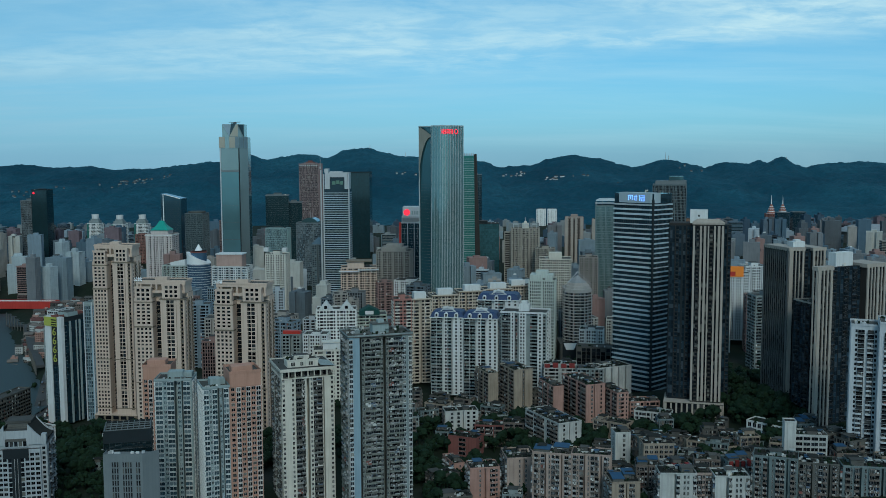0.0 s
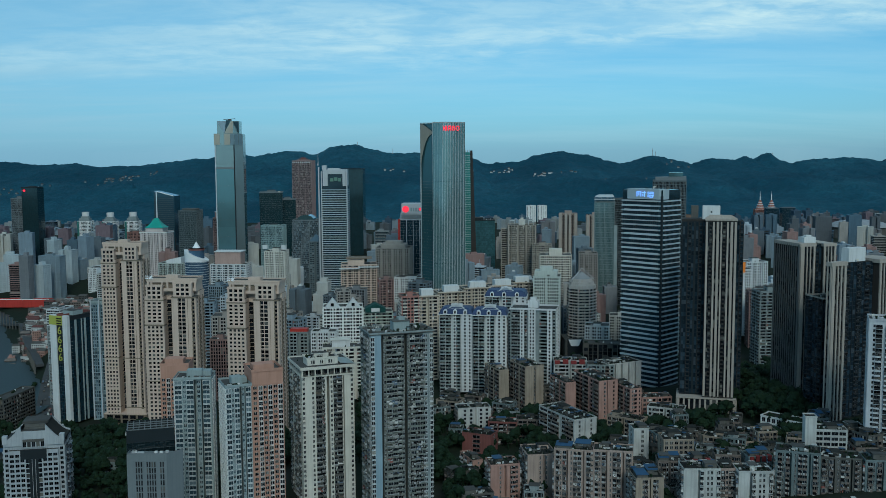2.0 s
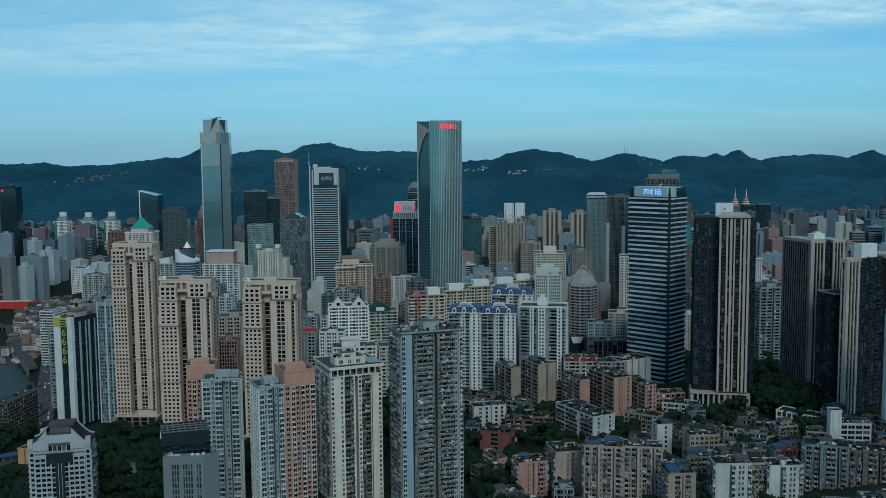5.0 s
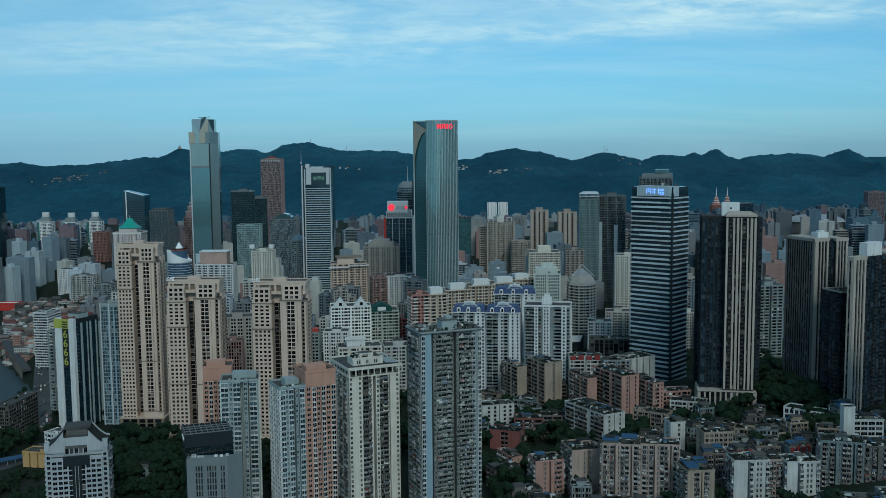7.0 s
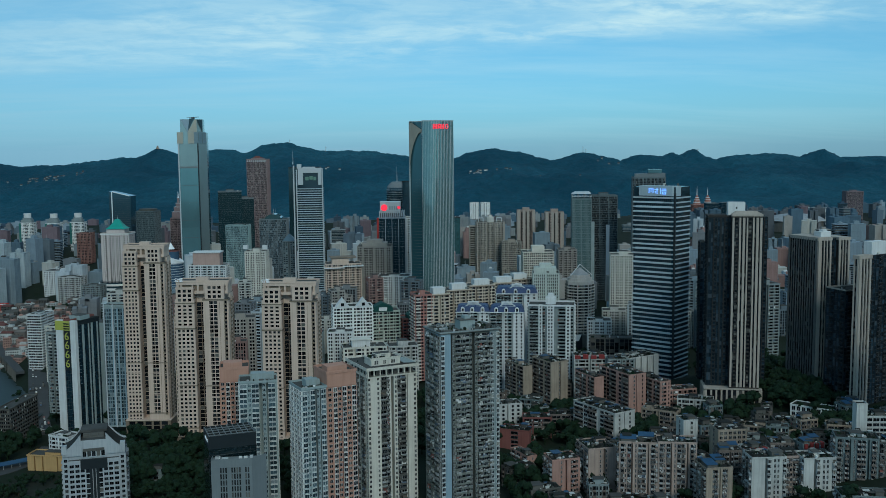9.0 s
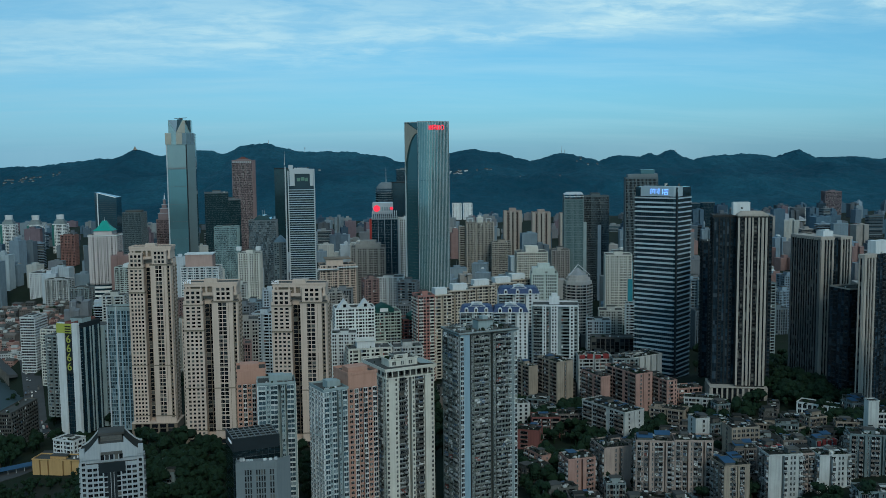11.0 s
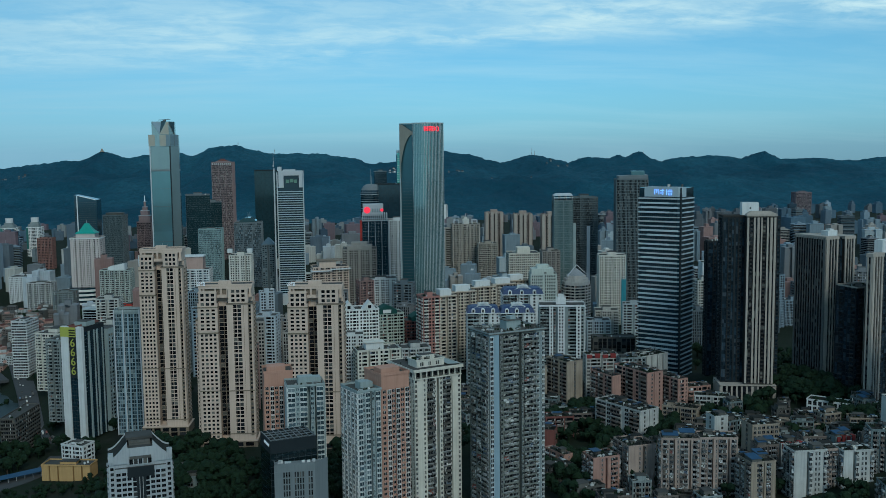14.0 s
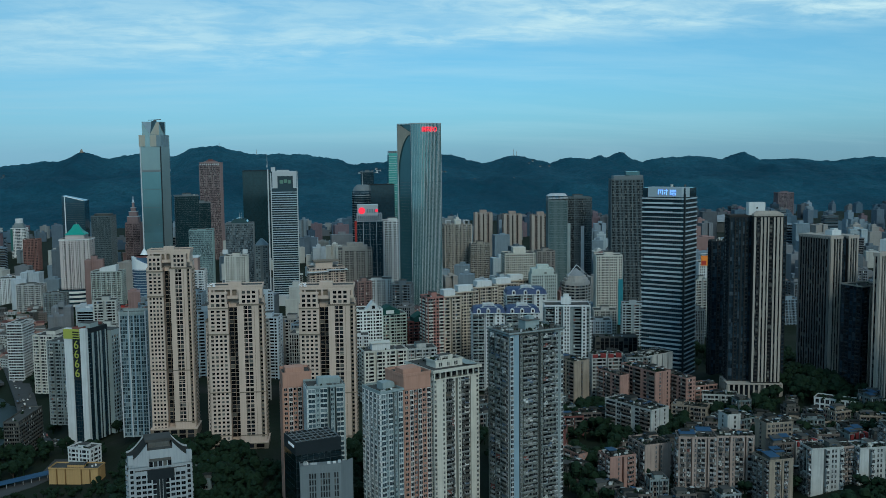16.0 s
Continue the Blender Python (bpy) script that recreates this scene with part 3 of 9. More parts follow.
# the crest of the far range: x and height along it, shaped to fit the camera's view
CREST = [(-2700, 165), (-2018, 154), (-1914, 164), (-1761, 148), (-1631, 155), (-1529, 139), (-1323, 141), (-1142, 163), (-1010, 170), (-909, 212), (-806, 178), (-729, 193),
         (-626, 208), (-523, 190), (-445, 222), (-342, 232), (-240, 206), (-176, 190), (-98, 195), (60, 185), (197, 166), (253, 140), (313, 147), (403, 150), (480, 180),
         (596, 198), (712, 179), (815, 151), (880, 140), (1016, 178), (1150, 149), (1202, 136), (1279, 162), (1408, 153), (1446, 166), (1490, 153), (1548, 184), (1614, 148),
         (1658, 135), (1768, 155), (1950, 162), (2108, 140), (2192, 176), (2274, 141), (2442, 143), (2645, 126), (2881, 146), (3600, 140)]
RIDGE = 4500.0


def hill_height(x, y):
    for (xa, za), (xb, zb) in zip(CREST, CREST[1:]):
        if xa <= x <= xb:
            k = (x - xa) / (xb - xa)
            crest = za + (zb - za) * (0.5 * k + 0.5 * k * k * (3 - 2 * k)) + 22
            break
    crest += 5 * noise.fractal(Vector((x * 0.011, 1.3, 0.0)), 0.9, 2.1, 5)
    t = (y - 3050.0) / (RIDGE - 3050.0)
    if t < 0:
        rise = 0.0
    elif t <= 1:
        rise = t ** 1.25
    else:
        rise = max(0.0, 1.0 - ((t - 1) * 2.2) ** 1.5)
    spur = 1.0 - abs(noise.fractal(Vector((x * 0.0021, y * 0.0016, 4.0)), 0.8, 2.2, 5))
    lump = noise.fractal(Vector((x * 0.02, y * 0.02, 2.0)), 0.9, 2.1, 4)
    z = crest * rise * (0.72 + 0.28 * spur if t < 0.9 else 1.0 - 0.28 * (1 - spur) * max(0, 1 - (t - 0.9) * 10)) + 48 * spur * math.exp(-((t - 0.42) / 0.2) ** 2)
    trees = noise.fractal(Vector((x * 0.055, y * 0.03, 7.0)), 0.8, 2.2, 3)
    return -22 + z + lump * (2 + 3 * min(1, max(0, t * 3))) + trees * 3.2


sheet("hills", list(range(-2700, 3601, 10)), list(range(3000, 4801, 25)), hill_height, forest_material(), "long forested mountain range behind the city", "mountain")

LIMEWASH = plaster("stained_limewash", (0.52, 0.54, 0.53), stain=0.6, streak=0.55)


# ---------------------------------------------------------------- roof things shared by many buildings
def parapet(b, x0, x1, y0, y1, z, h=1.1, t=0.25, wall=None, name="parapet"):
    part(name, Geo().ring(x0, x1, y0, y1, z, z + h, t), wall or b.mats[0], b.root)


def roof_clutter(b, x0, x1, y0, y1, z, n=6, big=1.0):
    r = b.rnd
    for i in range(n):
        w, d, h = r.uniform(0.8, 3.2) * big, r.uniform(0.8, 2.6) * big, r.uniform(0.6, 2.2) * big
        x, y = r.uniform(x0, max(x0, x1 - w)), r.uniform(y0, max(y0, y1 - d))
        g = Geo()
        kind = r.choice(["shed", "water_tank", "planter", "cooling_unit"])
        if kind == "water_tank":
            g.disc(x, y, z, z + 1.4 * big, 0.7 * big)
            g.disc(x, y, z + 1.4 * big, z + 1.7 * big, 0.7 * big, 0.2)
            mat = r.choice([TANK, SILVER, CONCRETE])
        elif kind == "planter":
            xs = [x + w * j / 6 for j in range(7)]
            g.loft([[(q, y + r.uniform(-0.3, 0.3), z) for q in xs] + [(q, y + d + r.uniform(-0.3, 0.3), z) for q in reversed(xs)],
                    [(q, y + r.uniform(-0.4, 0.2), z + r.uniform(0.4, 1.3)) for q in xs] + [(q, y + d + r.uniform(-0.2, 0.4), z + r.uniform(0.4, 1.3)) for q in reversed(xs)],
                    [(q, y + d * 0.4, z + r.uniform(0.8, 1.7)) for q in xs] + [(q, y + d * 0.6, z + r.uniform(0.8, 1.7)) for q in reversed(xs)]])
            mat = LEAF
        elif kind == "shed":
            g.box(x, x + w, y, y + d, z, z + h * 0.9 + 0.6)
            g.box(x - 0.2, x + w + 0.2, y - 0.2, y + d + 0.2, z + h * 0.9 + 0.6, z + h * 0.9 + 0.75)
            mat = r.choice([PALE, CONCRETE, GREYW, CONCRETE, ROOF])
        else:
            g.box(x, x + w * 0.6, y, y + d * 0.6, z + 0.2, z + 1.3)
            g.box(x + 0.1, x + w * 0.6 - 0.1, y + 0.1, y + d * 0.6 - 0.1, z, z + 0.2)
            g.disc(x + w * 0.3, y + d * 0.3, z + 1.3, z + 1.5, min(w, d) * 0.22)
            mat = r.choice([FRAME, SILVER])
        part(kind, g, mat, b.root)


def roof_bits(b, x0, x1, y0, y1, z, n):
    """The many small odds and ends on a lived-in roof, joined."""
    g, r = Geo(), b.rnd
    for i in range(n):
        k = r.random()
        w, d = r.uniform(0.4, 2.6), r.uniform(0.4, 2.0)
        x, y = r.uniform(x0, max(x0 + 0.1, x1 - w)), r.uniform(y0, max(y0 + 0.1, y1 - d))
        if k < 0.45:
            g.disc(x, y, z, z + r.uniform(0.4, 1.6), r.uniform(0.3, 1.0), r.uniform(0.1, 0.4), 5, 4)
        elif k < 0.8:
            g.box(x, x + w, y, y + d, z, z + r.uniform(0.3, 1.5), r.choice([0, 1, 2, 2, 1, 0]))
        else:
            h = r.uniform(1.8, 2.5)
            for u, v in ((x, y), (x + w + 0.8, y), (x, y + d + 0.8), (x + w + 0.8, y + d + 0.8)):
                g.box(u - 0.06, u + 0.06, v - 0.06, v + 0.06, z, z + h, 1)
            g.box(x - 0.3, x + w + 1.1, y - 0.3, y + d + 1.1, z + h, z + h + 0.1, r.choice([1, 1, 3, 0, 2]))
    part("roof_clutter", g, [LIMEWASH, ROOFDARK, CONCDARK, BLUESHEET, LEAF], b.root, kind="stuff")


def block(b, x0, x1, y0, y1, z0, z1, wall=None, roof=None, name="wall"):
    b.wall(wall, name).box(x0, x1, y0, y1, z0, z1)
    b.wall(roof or ROOF, "roof").box(x0 + 0.1, x1 - 0.1, y0 + 0.1, y1 - 0.1, z1, z1 + 0.12)


def storeys(z0, z1, h):
    n = max(1, int((z1 - z0) / h))
    return n, (z1 - z0) / n


# ---------------------------------------------------------------- the cream stone towers
def cream_tower(x, y, rz, zg, top, w, d, quota, label, wing=0.0, sign=False):
    b = Building("apartment_tower", x, y, zg, rz, label, "apartment tower", "cream stone towers", quota, (CREAM_DARK, CREAM_DARK, PANEDARK, CREAM_DARK), 1)
    H = top - zg
    wl_, wr = w * 0.36, w * 0.47            # the two projecting blocks
    xr = w - wr
    n, h = storeys(0, H - 13, 3.05)
    # core, and set-back middle: its shade is put into dark brown wall and black rails
    block(b, 0, w, 8.5, d, 0, H - 9.5, CREAM)
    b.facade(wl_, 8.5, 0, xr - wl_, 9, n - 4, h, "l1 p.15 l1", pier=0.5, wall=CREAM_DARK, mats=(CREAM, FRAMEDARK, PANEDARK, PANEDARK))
    # left block: two columns of small windows, upper stage with richer frames
    block(b, 0, wl_, 0, 8.6, 0, H - 13, CREAM)
    nl = int((H - 36) / h)
    b.facade(0, 0, 0, wl_, H - 36 - nl * h, nl, h, "p.8 w1.05 p.7 w1.05 p.7 w1.05 p.7 w1.05 p.8", sill=1.05, wall=CREAM)
    b.facade(0.2, -0.35, 0, wl_ - 0.4, H - 34, 6, 2.8, "p.6 w.9 p.55 w.9 p.55 w.9 p.6", pier=0.5, wall=CREAM)
    block(b, 0.2, wl_ - 0.2, -0.25, 4.6, H - 35, H - 16, CREAM)
    b.wall(CREAM_DARK, "cornice").box(-0.5, wl_ + 0.4, -0.9, 4.4, H - 36, H - 35)
    b.wall(CREAM_DARK, "cornice").box(-0.3, wl_ + 0.3, -0.9, 4.4, H - 16.4, H - 15.6)
    b.facade(0.8, -0.2, 0, wl_ - 1.6, H - 15.6, 3, 3.4, "p.5 w.9 p.5 w.9 p.5 w.9 p.5", wall=CREAM)
    block(b, 0.8, wl_ - 0.8, -0.1, 4.6, H - 15.6, H - 4.8, CREAM)
    # right block: a single column of broad windows
    block(b, xr, w, -1.2, 8.6, 0, H - 13, CREAM)
    nr = int((H - 14) / h) - 3
    b.facade(xr, -1.2, 0, wr, H - 14 - nr * h, nr, h, "p.9 q1.7 t1.5 p.25 t1.5 q1.7 p1.1 l1.2 p.5", sill=0.75, pier=0.3, wall=CREAM)
    b.wall(CREAM_DARK, "cornice").box(xr - 0.5, w + 0.5, -1.9, 4.4, H - 14, H - 13)
    for zc in (H * 0.36, 12.0):
        b.wall(CREAM_DARK, "cornice").box(-0.2, wl_ + 0.2, -0.6, 4.4, zc, zc + 0.7)
        b.wall(CREAM_DARK, "cornice").box(xr - 0.2, w + 0.2, -1.7, 4.4, zc, zc + 0.7)
    b.facade(xr + 1.4, -0.6, 0, wr - 4.4, H - 13, 3, 3.4, "p.9 w1 p.5 w1 p.5 w1 p.9", pier=0.45, wall=CREAM)
    block(b, xr + 1.4, w - 3, -0.5, 4.6, H - 13, H - 2.4, CREAM)
    # crown: a set-back block with openings under a thin lintel, corner turrets, a low balustrade
    g = b.wall(CREAM, "crown")
    for u, q in ((0.6, 1.6), (3.4, 1.2), (w * 0.30, 1.0), (w * 0.40, 1.4), (w * 0.52, w * 0.16), (w * 0.74, 1.2), (w - 6.4, 1.2), (w - 2.4, 1.6)):
        g.box(u, u + q, 3.2, d - 1, H - 9.4, H - 1.9)
    g.box(0.2, w - 0.2, 3.4, d - 0.8, H - 2.6, H - 0.5)
    g.box(0.6, w - 0.6, 3.0, d - 1, H - 9.4, H - 7.2)
    b.wall(CREAM, "cornice").box(-0.2, w + 0.2, 3.1, d - 0.4, H - 0.5, H)
    part("roof_deck", Geo().box(1.0, w - 1.0, 4.2, d - 1.6, H, H + 0.06), ROOF, b.root, "grey screed roof deck")
    part("roof_parapet", Geo().ring(0.0, w, 3.3, d - 0.6, H, H + 0.8, 0.4), CREAM, b.root)
    b.wall(CREAM, "lift_house").box(w * 0.36, w * 0.6, 7, 13, H, H + 2.6)
    # dark box put in for the shade behind the crown's openings
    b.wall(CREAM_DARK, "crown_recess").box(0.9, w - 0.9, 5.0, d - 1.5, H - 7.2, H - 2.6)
    for u0, u1, y0, z0 in ((0.5, wl_ - 0.5, -0.5, H - 4.8), (xr + 1.1, w - 2.7, -0.9, H - 2.4)):
        b.wall(CREAM, "balustrade").box(u0, u1, y0, y0 + 0.3, z0, z0 + 1.0)
        b.wall(CREAM, "cornice").box(u0 - 0.3, u1 + 0.3, y0 - 0.3, 4.6, z0 - 0.5, z0)
    for k in range(1, 6):
        zc = 12 + (H - 50) * k / 6
        for u0, u1, y0 in ((-0.12, wl_ + 0.12, -0.5), (xr - 0.12, w + 0.12, -1.65)):
            part("string_course", Geo().box(u0, u1, y0, y0 + 0.75, zc, zc + 0.35), CREAM, b.root)
    # raised brown strips put in for the shade lines of grooves
    for u in (xr + wr * 0.28, xr + wr * 0.66):
        part("groove", Geo().box(u, u + 0.22, -1.56, -1.1, 12, H - 15), CREAM_DARK, b.root)
    # sides
    ns = int((H - 15) / h)
    b.facade(w, -1.0, 90, d, 3, ns, h, "p2.2 w1.4 p1 l2.4 p1 w1.2 p1.4 l2 p1.5", wall=CREAM)
    b.facade(0, d, -90, d, 3, ns, h, "p1.5 w1.2 p1.2 l2.4 p1 w1.4 p2.2", wall=CREAM)
    if wing:
        ww = wing
        hw = H - 27
        block(b, -ww, 0, 6, d, 0, hw, CREAM)
        nw = int((hw - 4) / h)
        b.facade(-ww, 6, 0, ww, hw - 2 - nw * h, nw, h, "p.8 w1 p.7 r1.6 p.5", wall=CREAM)
        b.wall(CREAM_DARK, "cornice").box(-ww - 0.4, 0, 5.4, d, hw, hw + 0.8)
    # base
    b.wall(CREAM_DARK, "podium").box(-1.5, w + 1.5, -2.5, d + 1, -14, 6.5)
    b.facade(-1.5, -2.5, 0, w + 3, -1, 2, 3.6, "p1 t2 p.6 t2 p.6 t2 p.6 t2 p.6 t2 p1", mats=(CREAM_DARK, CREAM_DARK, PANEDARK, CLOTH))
    b.wall(CREAM, "cornice").box(-1.8, w + 1.8, -2.9, d + 1, 6.5, 7.1)
    if sign:
        letters("roof_sign", "公馆", 3.3, b.root, pose(-0.8, 2.0, H + 0.3, 90, 0, 0), WHITE_GLOW, "white standing rooftop characters")
    part("antenna", Geo().disc(w * 0.5, d * 0.6, H, H + 4, 0.12, 0.06, 6), FRAME, b.root)
    return b.done()


def letters(name, text, size, parent, m, mat, label="", depth=0.25):
    cu = bpy.data.curves.new("lettering", "FONT")
    cu.body, cu.size, cu.extrude = text, size, depth
    tmp = new("lettering", cu)
    bpy.context.view_layer.update()
    me = bpy.data.meshes.new_from_object(tmp.evaluated_get(bpy.context.evaluated_depsgraph_get()))
    bpy.data.objects.remove(tmp)
    me.materials.clear()
    me.materials.append(mat)
    ob = part(name, me, None, parent, label)
    ob.matrix_basis = m
    return ob


cream_tower(-287, 800.5, -6, -20, 127, 33, 19, 130, "tall cream stone apartment tower with stepped crown and brown cornices")
cream_tower(-240, 757, -5, -22, 103, 40, 20, 130, "cream stone apartment tower with stepped crown, half hidden by lower blocks", wing=3.0, sign=True)
cream_tower(-174, 741, -9, -22, 103, 40.5, 20, 130, "cream stone apartment tower with white standing characters on its roof", sign=True)


# ---------------------------------------------------------------- the grey tower with the blue stripe
def blue_stripe_tower():
    b = Building("apartment_tower", -56.7, 581.4, -25, 17.4, "weathered grey apartment tower with light blue stripes and crowded balconies", "apartment tower", "", 250,
                 (OLIVEGREY, FRAME, PANEDARK, CLOTH), 5)
    H, w, d = 116.0, 38.9, 24.0
    n, h = storeys(0, H - 2, 2.98)
    block(b, 0.1, w - 0.1, 7, d, 0, H, GREYW)
    block(b, 0.2, 6.4, -1.0, 7.1, 0, H, BLUEWALL, BLUEWALL, "painted_strip")
    b.facade(-0.3, -1.0, 0, 2.6, 1, n, h, "y1.8 q.2", mats=(FRAMEWHITE, FRAMEWHITE, PANE, CLOTH), wall=BLUEWALL)
    b.facade(6.4, 7, 0, w - 6.4, 1, n, h, "s1.2 w1.3 p.3 B2.7 B2.7 B2.5 p.2 w1.3 s1.7 w1.1 p.2 B2.6 B2.6 B2.6 p.3 s.8 q1.4 w1.6 p.3", wall=OLIVEGREY, deep=7.0, trim=(GREYW, FRAMEWHITE, PANEDARK, CLOTH))
    block(b, w - 6.0, w - 0.05, -0.7, 7.1, 0, H, GREYW, GREYW, "painted_strip")
    b.facade(w - 5.6, -0.7, 0, 5.5, 1, n, h, "w1.7 q1.4 y1.9", mats=(FRAMEWHITE, FRAMEWHITE, PANE, CLOTH), wall=GREYW)
    b.facade(0, d, -90, d, 1, n, h, "p.6 w1.4 p.5 B3.2 p.4 s1.2 B3.2 p.4 a1.5 p.5 B3 p.3 y1.8 p.3", wall=OLIVEGREY)
    b.facade(w, 0, 90, d, 1, n, h, "p.8 w1.4 p.8 B3.2 p.4 s1.2 p.4 B3.2 p.6 a1.4 p1.2", wall=GREYW)
    # roof edge of gardens and boxes
    b.wall(CONCRETE, "parapet").box(-1.0, w + 0.8, -1.6, d + 0.6, H, H + 0.5)
    parapet(b, -1.0, w + 0.8, -1.6, d + 0.6, H + 0.5, 0.9, 0.2, GREYW)
    b.wall(BLUEGREY, "stair_house").box(w * 0.42, w * 0.68, 7, 15, H + 0.5, H + 6)
    b.wall(CONCRETE, "stair_house_roof").box(w * 0.41, w * 0.69, 6.4, 15.6, H + 6, H + 6.5)
    b.wall(BLUEGREY, "lift_house").box(w * 0.52, w * 0.62, 9, 14, H + 6.5, H + 8.2)
    roof_bits(b, 0, w, -0.5, d, H + 0.5, 70)
    roof_clutter(b, 1, w - 3, 0, 6, H + 0.5, 8)
    roof_clutter(b, 1, w * 0.4, 6, d - 3, H + 0.5, 8)
    roof_clutter(b, w * 0.7, w - 2, 6, d - 3, H + 0.5, 7)
    return b.done()


blue_stripe_tower()


# ---------------------------------------------------------------- the pale tower with the colonnaded top floor
def pale_tower():
    b = Building("apartment_tower", -99.8, 598, -25, 20, "weathered pale render apartment tower with a colonnaded top floor", "apartment tower", "", 190,
                 (CONCRETE, FRAME, PANEDARK, CLOTH), 7)
    w, d, H = 32.5, 34.0, 92.0
    n, h = storeys(0, H - 6, 2.98)
    block(b, 0, w, 6, d, 0, H - 5, PALE)
    cols = "w1 p3.2 w.9 p.7 B2.6 B1.4 p.9 s1.3 p.5 w.9 p.3 B1.6 B2.4 p.5 s.5 p3 w1 p.3"
    b.facade(0, 6, 0, w, 1, n, h, cols, wall=PALE, deep=6.0, trim=(PALE, FRAMEWHITE, PANEDARK, CLOTH))
    b.facade(0, d, -90, d, 1, n, h, "p1 B3.4 p.8 w1.2 p1.4 s1.2 p.4 B3.4 p.8 w1.2 p1 B3 p1.4 w1 p1", wall=PALE)
    b.facade(w, 0, 90, d, 1, n, h, "p1.2 w1.2 p1 B3.2 p.8 w1.2 p1 B3.4 p2", wall=PALE)
    # top floor: roof slab on square posts
    b.wall(PALE, "roof_slab").box(-1.6, w + 1.4, -1.6, d + 1.2, H - 0.6, H + 0.5)
    b.wall(PALE, "floor_slab").box(-0.8, w + 0.6, -0.9, d + 0.6, H - 5.4, H - 4.7)
    for i in range(9):
        u = -0.4 + (w - 0.2) * i / 8
        part("post", Geo().box(u, u + 0.7, -0.7, 0.0, H - 4.7, H - 0.6), PALE, b.root)
    for i in range(7):
        u = 1.5 + (d - 2.2) * i / 6
        part("post", Geo().box(-0.7, 0.0, u, u + 0.7, H - 4.7, H - 0.6), PALE, b.root)
    b.wall(CONCRETE, "top_floor").box(1.4, w - 1.4, 2.2, d - 1, H - 4.7, H - 0.6)
    b.facade(1.4, 2.2, 0, w - 2.8, H - 4.7, 1, 3.6, "p.4 t1.4 p.8 t1.4 p.8 t1.4 p.8 t1.4 p.8 t1.4 p.4", wall=CONCRETE)
    part("roof_deck", Geo().box(-1.2, w + 1.0, -1.2, d + 0.8, H + 0.5, H + 0.62), ROOF, b.root, "grey screed roof deck")
    # penthouse with blue-grey sheet lean-to
    block(b, 4.5, 24, 6, 17, H + 0.5, H + 4.6, PALE)
    b.facade(4.5, 6, 0, 19.5, H + 0.7, 1, 3.4, "p2 w1 p.3 w1 p3 w.7 p.3 w.7 p3 w1 p.3 w1 p3", wall=PALE)
    parapet(b, 4.0, 24.5, 5.5, 17.5, H + 4.6, 1.0, 0.25, PALE)
    block(b, 9, 19, 9, 15, H + 4.6, H + 7.4, PALE)
    part("roof_sheet", Geo().loft([[(25, 3, H + 1.4), (w + 1, 3, H + 0.8), (w + 1, 19, H + 0.8), (25, 19, H + 2.4)], [(25, 3, H + 1.55), (w + 1, 3, H + 0.95), (w + 1, 19, H + 0.95), (25, 19, H + 2.55)]]),
         BLUEGREY, b.root)
    parapet(b, -1.6, w + 1.4, -1.6, d + 1.2, H + 0.5, 0.8, 0.25, PALE)
    roof_bits(b, 0, w, 18, d, H + 0.5, 25)
    roof_bits(b, 5, 23, 7, 16, H + 4.7, 20)
    roof_clutter(b, 5, 23, 7, 16, H + 4.7, 7)
    return b.done()


pale_tower()


